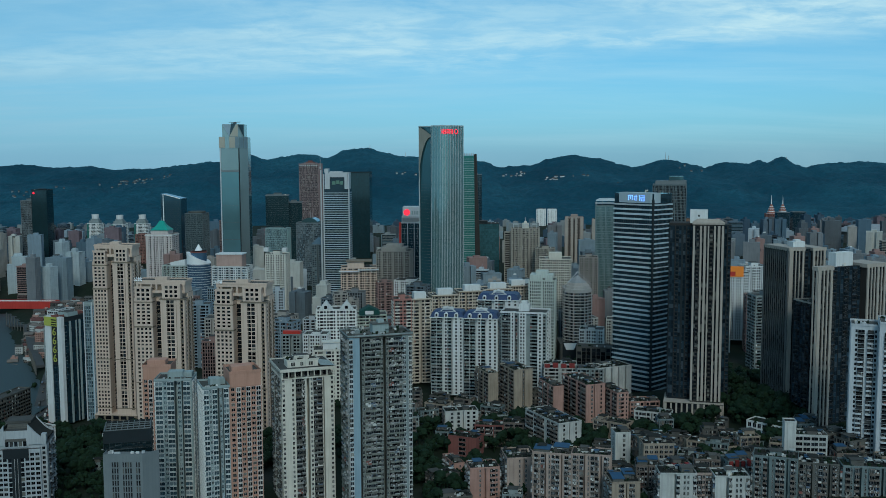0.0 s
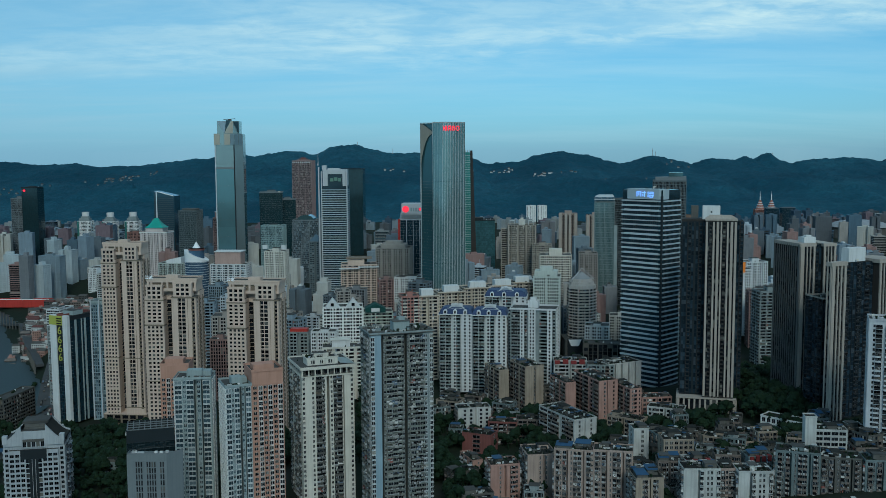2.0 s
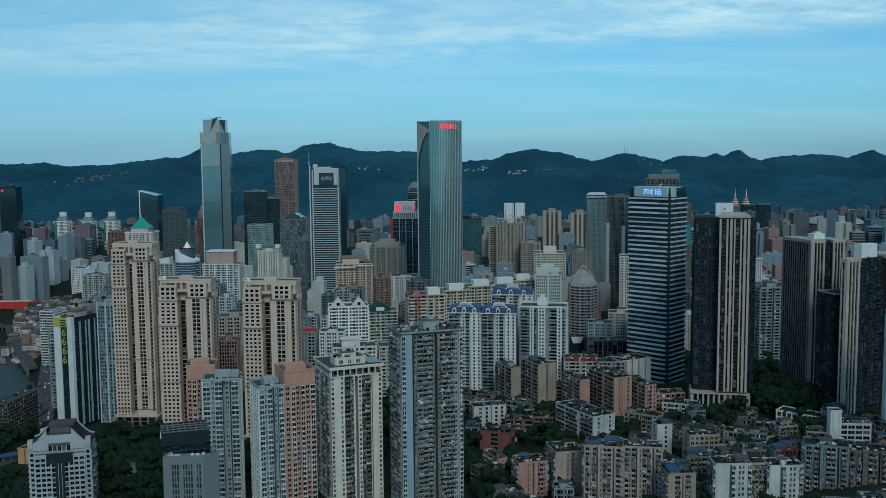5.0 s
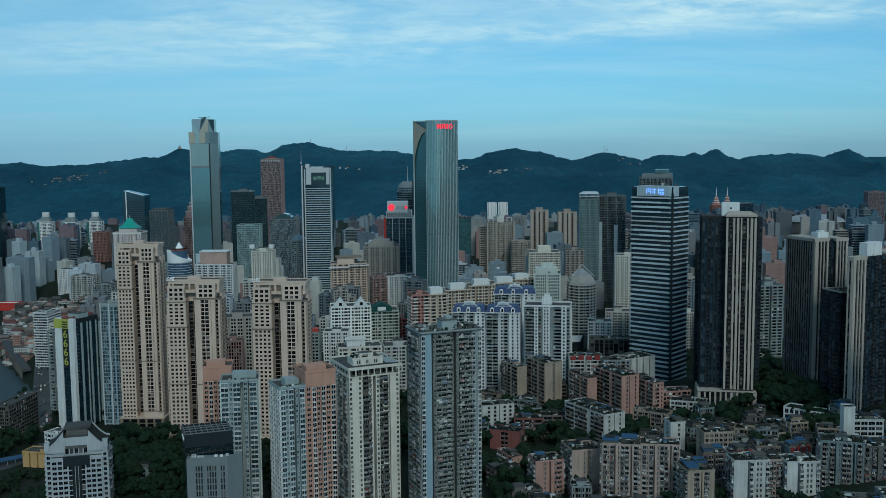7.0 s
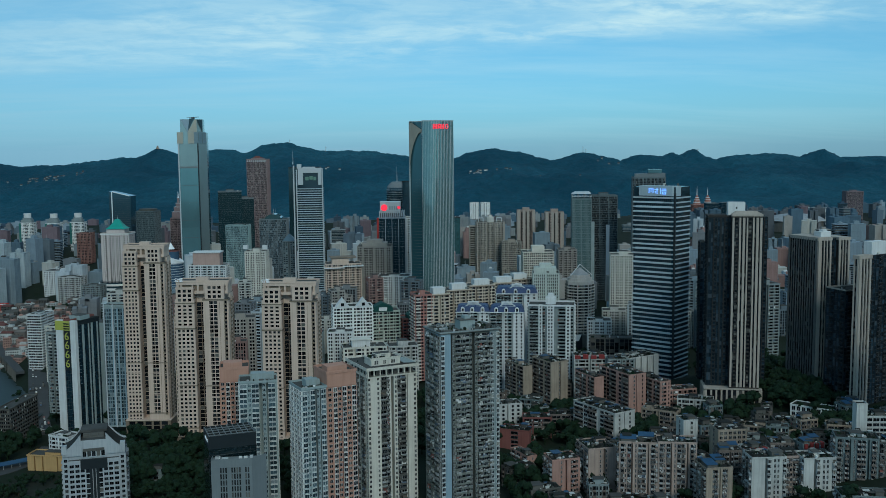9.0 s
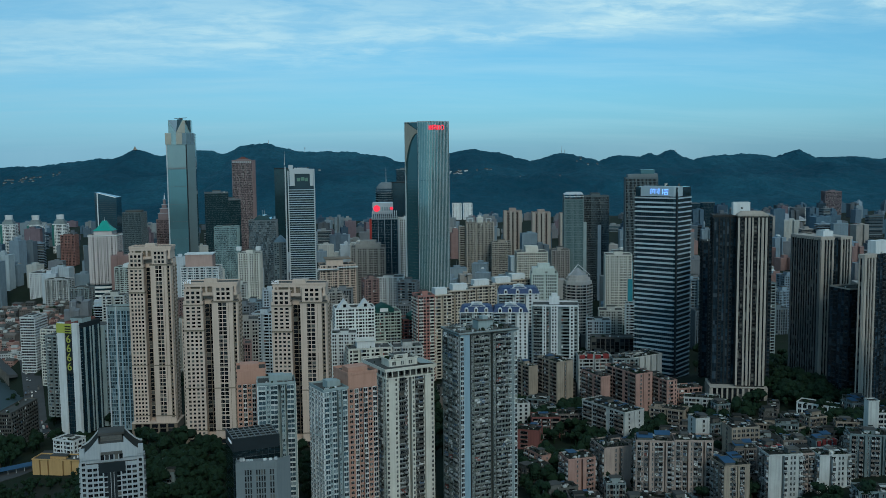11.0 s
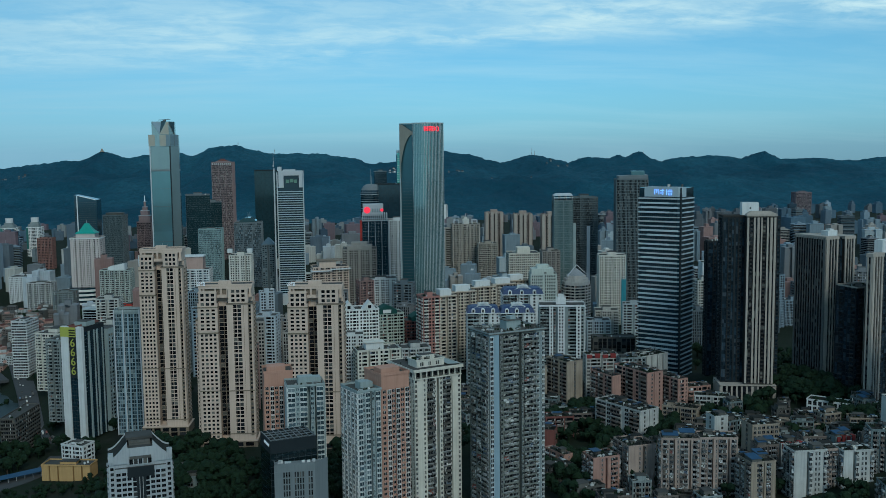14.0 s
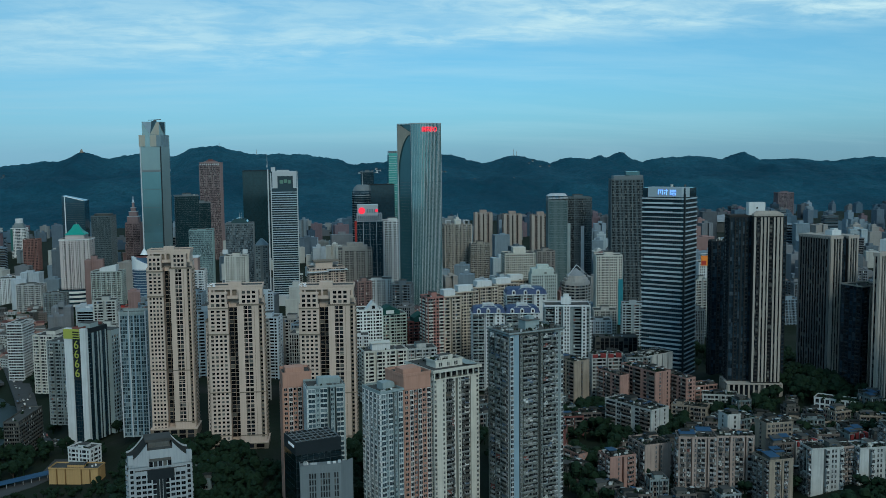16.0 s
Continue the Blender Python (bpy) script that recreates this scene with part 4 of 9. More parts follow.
# ---------------------------------------------------------------- salmon and blue-grey pairs
def salmon_pair(x, y, rz, zg, top, wg, wo, d, quota, back):
    """A blue-grey block of bay windows beside a salmon tiled one that rises higher."""
    b = Building("apartment_tower", x, y, zg, rz, "blue-grey apartment tower with bay windows and a salmon tiled wing", "apartment tower", "salmon and blue-grey towers", quota,
                 (BLUEGREY, FRAMEWHITE, PANEBLUE, CLOTH), 9)
    H = top - zg
    n, h = storeys(0, H - 1.5, 2.98)
    block(b, 0, wg, 6.0, d, 0, H)
    b.facade(0, 6.0, 0, wg, 1, n, h, "y2.5 p.4 w1 p.3 y2.5 s1.2 w1.1 p.3 s.6 y2.5 p.4", deep=6.0)
    b.facade(0, d, -90, d, 1, n, h, "p.5 y2.4 p.4 w1.1 p.3 y2.4 s.8 w1.2 p.4 y2.4 p.5 w1.1 p.3 y2.4 p.4 w1.1 y2.2")
    b.facade(wg, 0, 90, d, 1, n, h, "p1 y2.2 p1 w1 p1 y2.2 p1.2 w1 p1")
    parapet(b, -0.6, wg + 0.4, -0.9, d, H, 1.3, 0.25)
    b.wall(BLUEGREY, "stair_house").box(wg * 0.3, wg * 0.72, 5, 12, H, H + 4.4)
    b.wall(BLUEGREY, "stair_house").box(wg * 0.45, wg * 0.95, 8, 15, H, H + 3.2)
    roof_clutter(b, 1, wg - 3, 0.5, 4, H + 0.1, 7)
    x0, y0 = (wg + 0.3, -0.6) if not back else (-12.5, 22.0)
    Ho = H + 7.5 if not back else H + 4
    no, ho = storeys(0, Ho - 9, 2.98)
    block(b, x0, x0 + wo, y0 + 1.2, y0 + d, 0, Ho - 8.2, ORANGE)
    block(b, x0, x0 + wo, y0, y0 + d, Ho - 8.2, Ho, ORANGE)
    b.facade(x0, y0 + 1.2, 0, wo, 1, no, ho, "p.5 w1.5 p.7 y1.7 p.5 w1.3 s.6 y1.7 p.6 w1.5 p.4 y1.9 p.2", wall=ORANGE, mats=(ORANGE, FRAMEWHITE, PANEDARK, CLOTH), deep=1.2)
    b.facade(x0, y0 + d, -90, d, 1, no, ho, "p1 w1.2 p2 w1.2 p1.4 w1.2 p2 w1.2 p1", wall=ORANGE, mats=(ORANGE, FRAMEWHITE, PANE, CLOTH))
    b.facade(x0 + wo, y0, 90, d, 1, no, ho, "p1 y1.8 p2 w1.2 p1.4 w1.2 p2 y1.8 p1", wall=ORANGE, mats=(ORANGE, FRAMEWHITE, PANE, CLOTH))
    parapet(b, x0 - 0.3, x0 + wo + 0.3, y0 - 0.4, y0 + d, Ho, 1.6, 0.3, ORANGE)
    b.wall(ORANGE, "stair_house").box(x0 + 2, x0 + wo - 4, y0 + 4, y0 + 13, Ho, Ho + 3.4)
    return b.done()


salmon_pair(-138.4, 556.6, 22, -26, 66.0, 14.6, 18.2, 21, 150, False)
salmon_pair(-177.0, 593, 4, -26, 62.5, 21.8, 17.5, 18, 100, True)


# ---------------------------------------------------------------- near left: hotel, gabled white tower, banner tower, blue glass slab
def hotel():
    b = Building("hotel", -187.5, 529, -26, 15, "hotel with a dark glass box behind a pale grey front wing", "hotel", "", 110, (STEELGREY, FRAMEDARK, PANEDARK, CLOTH), 2)
    w, d, H = 25.5, 21.0, 76.0
    block(b, 0, w, 0, d, 0, H - 6, DARKCLAD, ROOFDARK)
    n, h = storeys(0, H - 8, 3.5)
    dark = (DARKCLAD, FRAMEDARK, sheer_glass("smoked_glass", (0.008, 0.018, 0.022), metal=0.1, wave=0.015), CLOTH)
    b.facade(0, 0, 0, w, 0, n, h, "g2 g2 g2 g2 g2 g2 g2 g2", wall=DARKCLAD, mats=dark, band=False)
    b.facade(0, d, -90, d, 0, n, h, "g2 g2 g2 g2 g2 g2", wall=DARKCLAD, mats=dark, band=False)
    b.facade(w, 0, 90, d, 0, n, h, "g2 g2 g2 g2 g2 g2", wall=DARKCLAD, mats=dark, band=False)
    parapet(b, 0, w, 0, d, H - 6, 5.0, 0.35, DARKCLAD, "roof_screen")
    # open steel frame on the roof
    beam = b.wall(STEELGREY, "roof_frame")
    for i in range(9):
        u = 0.4 + (w - 1.2) * i / 8
        beam.box(u, u + 0.3, 0.4, d - 0.4, H - 1.4, H - 0.9)
    for v in (4, 9, 14, 18):
        beam.box(0.3, w - 0.3, v, v + 0.3, H - 1.95, H - 1.45)
    roof_clutter(b, 2, w - 4, 4, d - 4, H - 6, 6)
    # pale front wing, square to the street, with a blank canted side
    wx, wy, z1 = 0.0, -6.4, H - 12.5
    c0 = Vector((wx, wy))
    along, inward = Vector((math.cos(radians(-15)), math.sin(radians(-15)))), Vector((math.sin(radians(15)), math.cos(radians(15))))
    c1 = c0 + along * 21.5
    c2 = c1 + along * 7.0 + inward * 7.5
    c3 = c0 + inward * 7.0
    c4 = c3 + along * 26
    poly = [tuple(c0), tuple(c1), tuple(c2), tuple(c4), tuple(c3)]
    part("front_wing", Geo().prism(poly, 0, z1), STEELGREY, b.root, "pale grey clad front wing")
    nf, hf = storeys(0, z1 - 5, 3.4)
    b.facade(wx, wy, -15, 21.5, 1.5, nf, hf, "q5.2 t.9 p.6 t.9 p.6 t.9 q2.6 t.9 p.6 t.9 p.6 t.9 p.6 t.9 q2.6 t.9 p.6 t.9 q1.6", wall=STEELGREY, pier=0.25)
    for (ax, ay), (cx, cy) in ((poly[0], poly[1]), (poly[1], poly[2]), (poly[4], poly[0])):
        q = math.hypot(cx - ax, cy - ay)
        part("parapet", Geo().box(0, q, 0, 0.3, z1, z1 + 0.9), STEELGREY, b.root).matrix_basis = pose(ax, ay, 0, 0, 0, math.degrees(math.atan2(cy - ay, cx - ax)))
    for i in range(9):
        u, v = b.rnd.uniform(2, 22), b.rnd.uniform(1.5, 4.5)
        p = c0 + along * u + inward * v
        part("cooling_unit", Geo().box(-0.8, 0.8, -0.6, 0.6, 0.2, 1.4).box(-0.6, 0.6, -0.4, 0.4, 0, 0.2), b.rnd.choice([TANK, SILVER, FRAME]), b.root).matrix_basis = pose(p.x, p.y, z1, 0, 0, -15)
    for i in range(5):
        part("sign_bar", Geo().box(-0.4, -0.2, 0, 1.2, 0, 1.5), WHITE_GLOW, b.root, "small white sign character bar").matrix_basis = pose(0, 2.2 + i * 2.1, H - 4.4)
    return b.done()


hotel()


GREYTILE = plaster("grey_white_tile", (0.41, 0.45, 0.48), stain=0.35, streak=0.35)


def gabled_tower():
    b = Building("apartment_tower", -279.5, 585, -36, 10, "white tiled tower with curved gables and a dark centre strip", "apartment tower", "", 110,
                 (GREYTILE, FRAMEDARK, PANEDARK, CLOTH), 3)
    w, d, H = 35.0, 24.0, 61.0
    n, h = storeys(0, H - 3, 3.0)
    block(b, 0, w, 2, d, 0, H)
    block(b, 3.2, w - 3.2, 0, 2.1, 0, H - 4)
    b.facade(3.2, 0, 0, w - 6.4, 0, n - 1, h, "p.4 w1.6 p.5 w1.5 p.4 w1.5 p.5 t2.2 p.3 s1.1 p.3 t2.2 p.5 w1.5 p.4 w1.5 p.5 w1.6 p.4")
    b.facade(0, 2, 0, 3.2, 0, n, h, "p.5 w1.3 p.5")
    b.facade(w - 3.2, 2, 0, 3.2, 0, n, h, "p.5 w1.3 p.5")
    b.facade(w, 2, 90, d - 2, 0, n, h, "p1 w1.2 p.8 r3 p1 w1.2 p1 r3 p1")
    b.facade(0, d, -90, d - 2, 0, n, h, "p1 w1.2 p.8 r3 p1 w1.2 p1 r3 p1")
    for u, q in ((w / 2 - 2.6, 1.5), (w / 2 - 0.7, 1.4), (w / 2 + 1.1, 1.5)):
        part("dark_strip", Geo().box(u, u + q, -0.62, 0.02, 0, H - 9.4), DARKCLAD, b.root, "dark glazed centre strip")
    part("dark_panel", Geo().box(10, w - 10, -0.5, 0.02, H - 9.5, H - 3.6), DARKCLAD, b.root, "black panel below the gable")
    # curved gable: white flank walls that sweep up to the middle block, dark tiled roof behind
    def sweep(s, y0, y1, lift):
        curve = [(10.5 * i / 8, H + 2.0 + lift + 9.0 * (i / 8) ** 2 * (1.6 - 0.6 * i / 8)) for i in range(9)]
        q = [(0, H - 1.5), (10.5, H - 1.5)] + list(reversed(curve))
        q = [(x if s > 0 else w - x, z) for x, z in q]
        if s < 0:
            q.reverse()
        return Geo().loft([[(x, y1, z) for x, z in q], [(x, y0, z) for x, z in q]])
    for s in (1, -1):
        part("gable_flank", sweep(s, 1.0, 2.6, 0), GREYTILE, b.root, "white concave gable wall")
        part("tiled_roof", sweep(s, 2.7, d - 1, -0.9), ROOFDARK, b.root, "dark tiled roof slope")
        part("gable_flank", sweep(s, d - 0.9, d, 0), GREYTILE, b.root)
    block(b, 10.5, w - 10.5, 1.2, d - 2, H - 3, H + 7.5)
    b.facade(10.5, 1.2, 0, w - 21, H - 2.6, 1, 4, "p.4 t1 p.3 t1 p.3 t1 p.3 t1 p.3 t1 p.4")
    g = b.wall(CONCRETE, "stepped_terrace")
    for i in range(6):
        g.box(11.5, w - 11.5, 0.2 + i * 1.4, d - 2.4, H + 1.0 + i * 1.5, H + 2.5 + i * 1.5)
    part("roof_ridge", Geo().box(10, w - 10, 9, d - 2, H + 10.2, H + 11.6), ROOF, b.root)
    b.wall(GREYTILE, "pinnacle").box(-0.3, 2.6, 0.4, 4, H, H + 5)
    b.wall(GREYTILE, "pinnacle").box(w - 2.6, w + 0.3, 0.4, 4, H, H + 5)
    return b.done()


gabled_tower()


def banner_tower():
    b = Building("office_tower", -366.3, 895.1, -46, -26.6, "white edged dark glass tower with a yellow banner of digits", "office tower", "", 110, (WHITE, FRAMEDARK, GLASS_NAVY, CLOTH), 4)
    w, d, H = 20.5, 31.0, 99.0
    n, h = storeys(0, H - 4, 3.2)
    block(b, 0, w, 0, d, 0, H, DARKCLAD, ROOFDARK)
    block(b, -0.4, 7.5, -0.8, 3, 0, H + 0.8, WHITE, WHITE, "edge_wall")
    block(b, w - 5.2, w + 0.4, -0.8, 2.6, 0, H + 0.8, WHITE, WHITE, "edge_wall")
    b.facade(7.5, 0, 0, w - 12.7, 0, n - 8, h, "g1 g1 g1", wall=DARKCLAD, band=False)
    b.facade(w, 2.6, 90, d - 2.6, 0, n, h, "g2 g2 p1.4 g2 g2 p.6 g2 p1.2 g2 g2 p.6 g2", wall=BLUEGREY, mats=(WHITE, FRAME, GLASS_NAVY, CLOTH), pier=0.8)
    b.facade(0, d, -90, d - 3, 0, n, h, "g2 g2 p1 g2 g2 g2 p1 g2 g2", wall=BLUEGREY, mats=(WHITE, FRAME, GLASS_NAVY, CLOTH))
    banner = part("banner", Geo().box(-0.6, w - 5.4, -1.15, -0.85, H - 8, H + 0.4), YELLOW, b.root, "faded yellow banner across the top")
    strip = part("banner_strip", Geo().box(8.2, w - 5.5, -0.6, -0.35, H - 44, H - 8), DARKCLAD, b.root)
    for i in range(3):
        part("banner_bar", Geo().box(8.6, w - 5.8, -1.4, -1.2, H - 7.0 + i * 2.2, H - 5.9 + i * 2.2), ROOFDARK, banner, "unreadable dark character stroke")
    for i in range(4):
        letters("digit", "6", 10.0, strip, pose(8.9, -0.75, H - 16.4 - i * 8.2, 90, 0, 0), YELLOW, "yellow digit 6")
    parapet(b, 7.5, w - 5.2, 0.2, d, H, 2.0, 0.3, BRICK)
    block(b, 7, w - 1, 8, 20, H, H + 4, BLUEGREY)
    # lower slab at the back
    block(b, 4, w + 3, d + 1, d + 17, 0, H - 6, BLUEGREY)
    b.facade(w + 3, d + 1, 90, 16, 0, 26, 3.4, "p.8 w1.4 p.7 r2.6 p.8 w1.4 p.7 r2.6 p1", mats=(BLUEGREY, FRAME, PANE, CLOTH), wall=BLUEGREY)
    return b.done()


banner_tower()


def blue_slab():
    b = Building("apartment_tower", -316, 856, -34, -6, "slender blue glass apartment slab with white grid lines", "apartment tower", "", 100, (BLUEGREY, FRAMEWHITE, PANEBLUE, CLOTH), 6)
    w, d, H = 21.0, 16.0, 104.0
    n, h = storeys(0, H - 2, 3.1)
    block(b, 0, w, 0, d, 0, H, BLUEGREY)
    b.facade(0, 0, 0, w, 1, n, h, "p.5 t1.5 p.2 t1.5 p.2 t1.5 p.9 t1.5 p.2 t1.5 p1.1 t1.5 p.2 t1.5 p.9 t1.5 p.2 t1.5 p.5", wall=BLUEWALL, pier=0.7, mats=(BLUEWALL, BLUEWALL, PANEBLUE, CLOTH), band=False)
    b.facade(0, d, -90, d, 1, n, h, "p.5 t1.6 t1.6 p2 w1 p1.5 t1.6 p.6", wall=BLUEGREY)
    b.facade(w, 0, 90, d, 1, n, h, "p.5 t1.6 t1.6 p2 w1 p1.5 t1.6 p.6", wall=BLUEGREY)
    for u in (-0.3, 7.2, w - 0.5):
        part("corner_fin", Geo().box(u, u + 0.9, -1.1, 0.1, 0, H + 2.5), PALEBLUE, b.root)
    parapet(b, -0.3, w + 0.3, -0.9, d, H, 2.2, 0.3, BLUEGREY)
    return b.done()


blue_slab()


# ---------------------------------------------------------------- the banded office tower
def banded_tower():
    b = Building("office_tower", 154.5, 885.5, -22, -46, "dark glass office tower with pale bands and lit sign", "office tower", "", 60, (SILVER, FRAMEDARK, GLASS_NAVY, CLOTH), 8)
    w, d, H = 41.5, 29.0, 188.0
    n = 41
    h = (H - 14) / n
    poly = lambda e: [(-e, -e), (w - 3.2 + e * 0.4, -e), (w - 1.0 + e * 0.8, 0.9 - e * 0.8), (w + e, 3.2 - e * 0.4), (w + e, d + e), (-e, d + e)]
    core = Geo().prism(poly(0), 0, H - 9)
    part("glass_core", core, GLASS_NAVY, b.root)
    mullions = Geo()
    for i in range(20):
        u = 0.4 + (w - 4.2) * i / 19
        mullions.box(u, u + 0.12, -0.28, 0, 8, H - 9)
    for i in range(13):
        u = 3.6 + (d - 4.2) * i / 12
        mullions.box(w, w + 0.28, u, u + 0.12, 8, H - 9)
    part("mullions", mullions, FRAMEDARK, b.root, kind="stuff")
    band, short = Geo(), Geo()
    band.prism(poly(0.6), 0, 1.3)
    short.add(Geo().prism(poly(0.5), 0, 0.9))
    mb, ms = band.mesh("floor_band", [BANDGREY]), short.mesh("floor_band", [SILVER])
    BANDLIGHT = plain("pale_metal_sun_shade", (0.46, 0.54, 0.59), rough=0.5)
    shades = [Geo().box(w * a, w * c, -1.3, -0.3, 0.0, q).mesh("sun_shade", [m]) for a, c, q, m in ((0.0, 0.92, 1.6, BANDLIGHT), (0.0, 0.72, 1.5, BANDLIGHT), (0.06, 0.93, 1.7, BANDLIGHT), (0.02, 0.9, 1.3, SILVER), (0.2, 0.93, 1.6, BANDLIGHT))]
    for i in range(n):
        z = 7 + i * h
        part("floor_band", mb if i % 9 else ms, None, b.root).matrix_basis = pose(0, 0, z)
        if i % 11 != 3:
            part("sun_shade", b.rnd.choice(shades), None, b.root).matrix_basis = pose(0, 0, z)
    # crown box with the sign
    crown = part("crown", Geo().prism([(5.5, -0.6), (w - 3.2, -0.6), (w - 0.4, 0.6), (w + 0.5, 3.2), (w + 0.5, 10), (5.5, 10)], H - 9, H), BANDGREY, b.root, "pale metal crown panel")
    part("crown_glass", Geo().box(0.1, w - 0.2, 0.2, d - 0.2, H - 9, H - 0.8), GLASS_NAVY, b.root)
    part("corner_post", Geo().box(w - 1.2, w + 0.3, -0.5, 1.2, 6, H - 6), DARKCLAD, b.root)
    sx = 15.5
    for k, (a, c, z0, z1) in enumerate(((0, 4.6, 5.0, 5.6), (0, 0.6, 1.2, 5.6), (4, 4.6, 1.2, 5.6), (2, 2.6, 2.2, 5.6), (5.8, 9.4, 4.4, 5.0), (8, 8.6, 0.8, 6.0), (6.2, 6.8, 1.4, 3.6),
                                        (11.5, 12.1, 0.8, 5.8), (13, 17.4, 5.0, 5.6), (13, 17.4, 3.6, 4.2), (13, 17.4, 2.3, 2.9), (13.4, 14, 0.8, 2.3), (16.4, 17, 0.8, 2.3), (13.4, 17, 0.6, 1.2))):
        part("sign_stroke", Geo().box(sx + a, sx + c, -1.0, -0.62, H - 8 + z0, H - 8 + z1), BLUE_GLOW, crown, "glowing blue-white sign stroke")
    roof_clutter(b, 8, w - 8, 12, d - 4, H - 0.8, 5)
    part("base_hall", Geo().box(-2, w + 2, -2.5, d + 2, -6, 6.5), GLASS_NAVY, b.root)
    return b.done()


banded_tower()


DUSKPANE = window_glass("dusky_blue_pane", (0.012, 0.022, 0.032), (0.05, 0.065, 0.08), many=0.85, lamp=(0.9, 0.95, 1.0))


# ---------------------------------------------------------------- ribbed towers in dark glass and pale stone
def ribbed_tower_a():
    b = Building("apartment_tower", 188.5, 739, -8, -15, "tall dark glass tower with pale stone ribs on a podium", "apartment tower", "ribbed towers", 110,
                 (RIB, FRAMEDARK, PANEDARK, CLOTH), 11)
    w, d, H = 22.5, 24.0, 158.0
    n, h = storeys(20, H - 4, 3.1)
    block(b, 0, w, 0, d, 0, H - 3, BROWN)
    b.facade(0, 0, 0, w, 20, n, h, "p1.3 g1 a1.6 g.5 p1.2 g1.1 p1.5 g1.0 p.9 g.6 a1.6 g.8 p1.1 g1.1 p1.6 g.9 p1.4", wall=RIB, pier=0.9, mats=(BROWN, FRAMEDARK, PANEDARK, CLOTH), band=False)
    b.facade(w, 0, 90, d, 20, n, h, "p1.2 g2 g2 g2 p.5 g2 g2 g2 p1", wall=DARKCLAD, mats=(DARKCLAD, FRAMEDARK, GLASS_NAVY, CLOTH))
    block(b, w, w + 5.5, 9, d, 0, H - 4, DARKCLAD, ROOFDARK)
    b.facade(w, 9, 0, 5.5, 20, n, h, "p.3 g1.6 p.3 r2 p.3", wall=DARKCLAD, mats=(DARKCLAD, FRAMEDARK, DUSKPANE, BROWN), pier=0.5)
    # sloped stone crown
    g = b.wall(RIB, "crown")
    g.loft([[(-0.6, -1, H - 3), (w + 0.5, -1, H - 3), (w + 0.5, 6, H - 3), (-0.6, 6, H - 3)], [(-0.6, -1, H - 1.5), (w + 0.5, -1, H - 1.5), (w + 0.5, 6, H - 1.5), (-0.6, 6, H - 1.5)],
            [(3, 0, H + 1), (w - 4, 0, H + 1), (w - 4, 6, H + 1), (3, 6, H + 1)]])
    # dark wing to the left and behind
    n2, h2 = storeys(20, H - 5, 3.1)
    x0, y0, wd = -17.5, 7.5, 17.4
    block(b, x0, 0, y0, y0 + 18, 0, H - 4, DARKCLAD, ROOFDARK)
    b.facade(x0, y0, 0, wd, 20, n2, h2, "p.5 g1.6 g1.6 p.4 B2.4 p.4 g1.6 p1.4 g1.6 p.5 r2.2 p.5 g1.6 p.3", wall=DARKCLAD, mats=(DARKCLAD, FRAMEDARK, DUSKPANE, BROWN), pier=0.6)
    b.facade(x0, y0 + 18, -90, 18, 20, n2, h2, "p.5 g1.6 g1.6 p.4 r2.4 p.4 g1.6 p.4 g1.6 p.5", wall=DARKCLAD, mats=(DARKCLAD, FRAMEDARK, DUSKPANE, BROWN))
    b.wall(BROWN, "roof_rim").box(x0 - 0.4, 0, y0 - 0.4, y0 + 18.4, H - 4, H - 2.6)
    # white lift house on top
    lift = b.wall(WHITE, "lift_house").box(-2.5, 10.5, 8, 17, H - 3, H + 7.5)
    part("vent", Geo().box(3.4, 4.6, 7.9, 8.0, H + 2.4, H + 3.8), DARKCLAD, lift)
    # podium of white posts
    block(b, x0 - 1.5, w + 2, -1.2, 26, -6, 18, BROWN)
    b.facade(x0 - 1.5, -1.2, 0, w + 20.9, -4, 5, 4.3, "p1 g1.4 p.7 g1.4 p.7 g1.4 p.7 g1.4 p.7 g1.4 p.7 g1.4 p1 g1.4 p.8 g1.4 p.8 g1.4 p.8 g1.4 p1", wall=RIB, pier=0.8, mats=(RIB, FRAMEDARK, PANEDARK, CLOTH))
    b.facade(w + 2, -1.2, 90, 27, -4, 5, 4.3, "p1 g1.6 p.8 g1.6 p.8 g1.6 p.8 g1.6 p.8 g1.6 p1", wall=RIB, pier=0.8, mats=(RIB, FRAMEDARK, PANEDARK, CLOTH))
    b.facade(x0 - 1.5, 26, -90, 27, -4, 5, 4.3, "p1 g1.6 p.8 g1.6 p.8 g1.6 p.8 g1.6 p.8 g1.6 p1", wall=RIB, pier=0.8, mats=(RIB, FRAMEDARK, PANEDARK, CLOTH))
    b.wall(RIB, "podium_rim").box(x0 - 2, w + 2.5, -2.2, 26, 18, 18.9)
    b.wall(RIB, "podium_base").box(x0 - 3, w + 4, -4, 28, -8, -3.5)
    return b.done()


ribbed_tower_a()


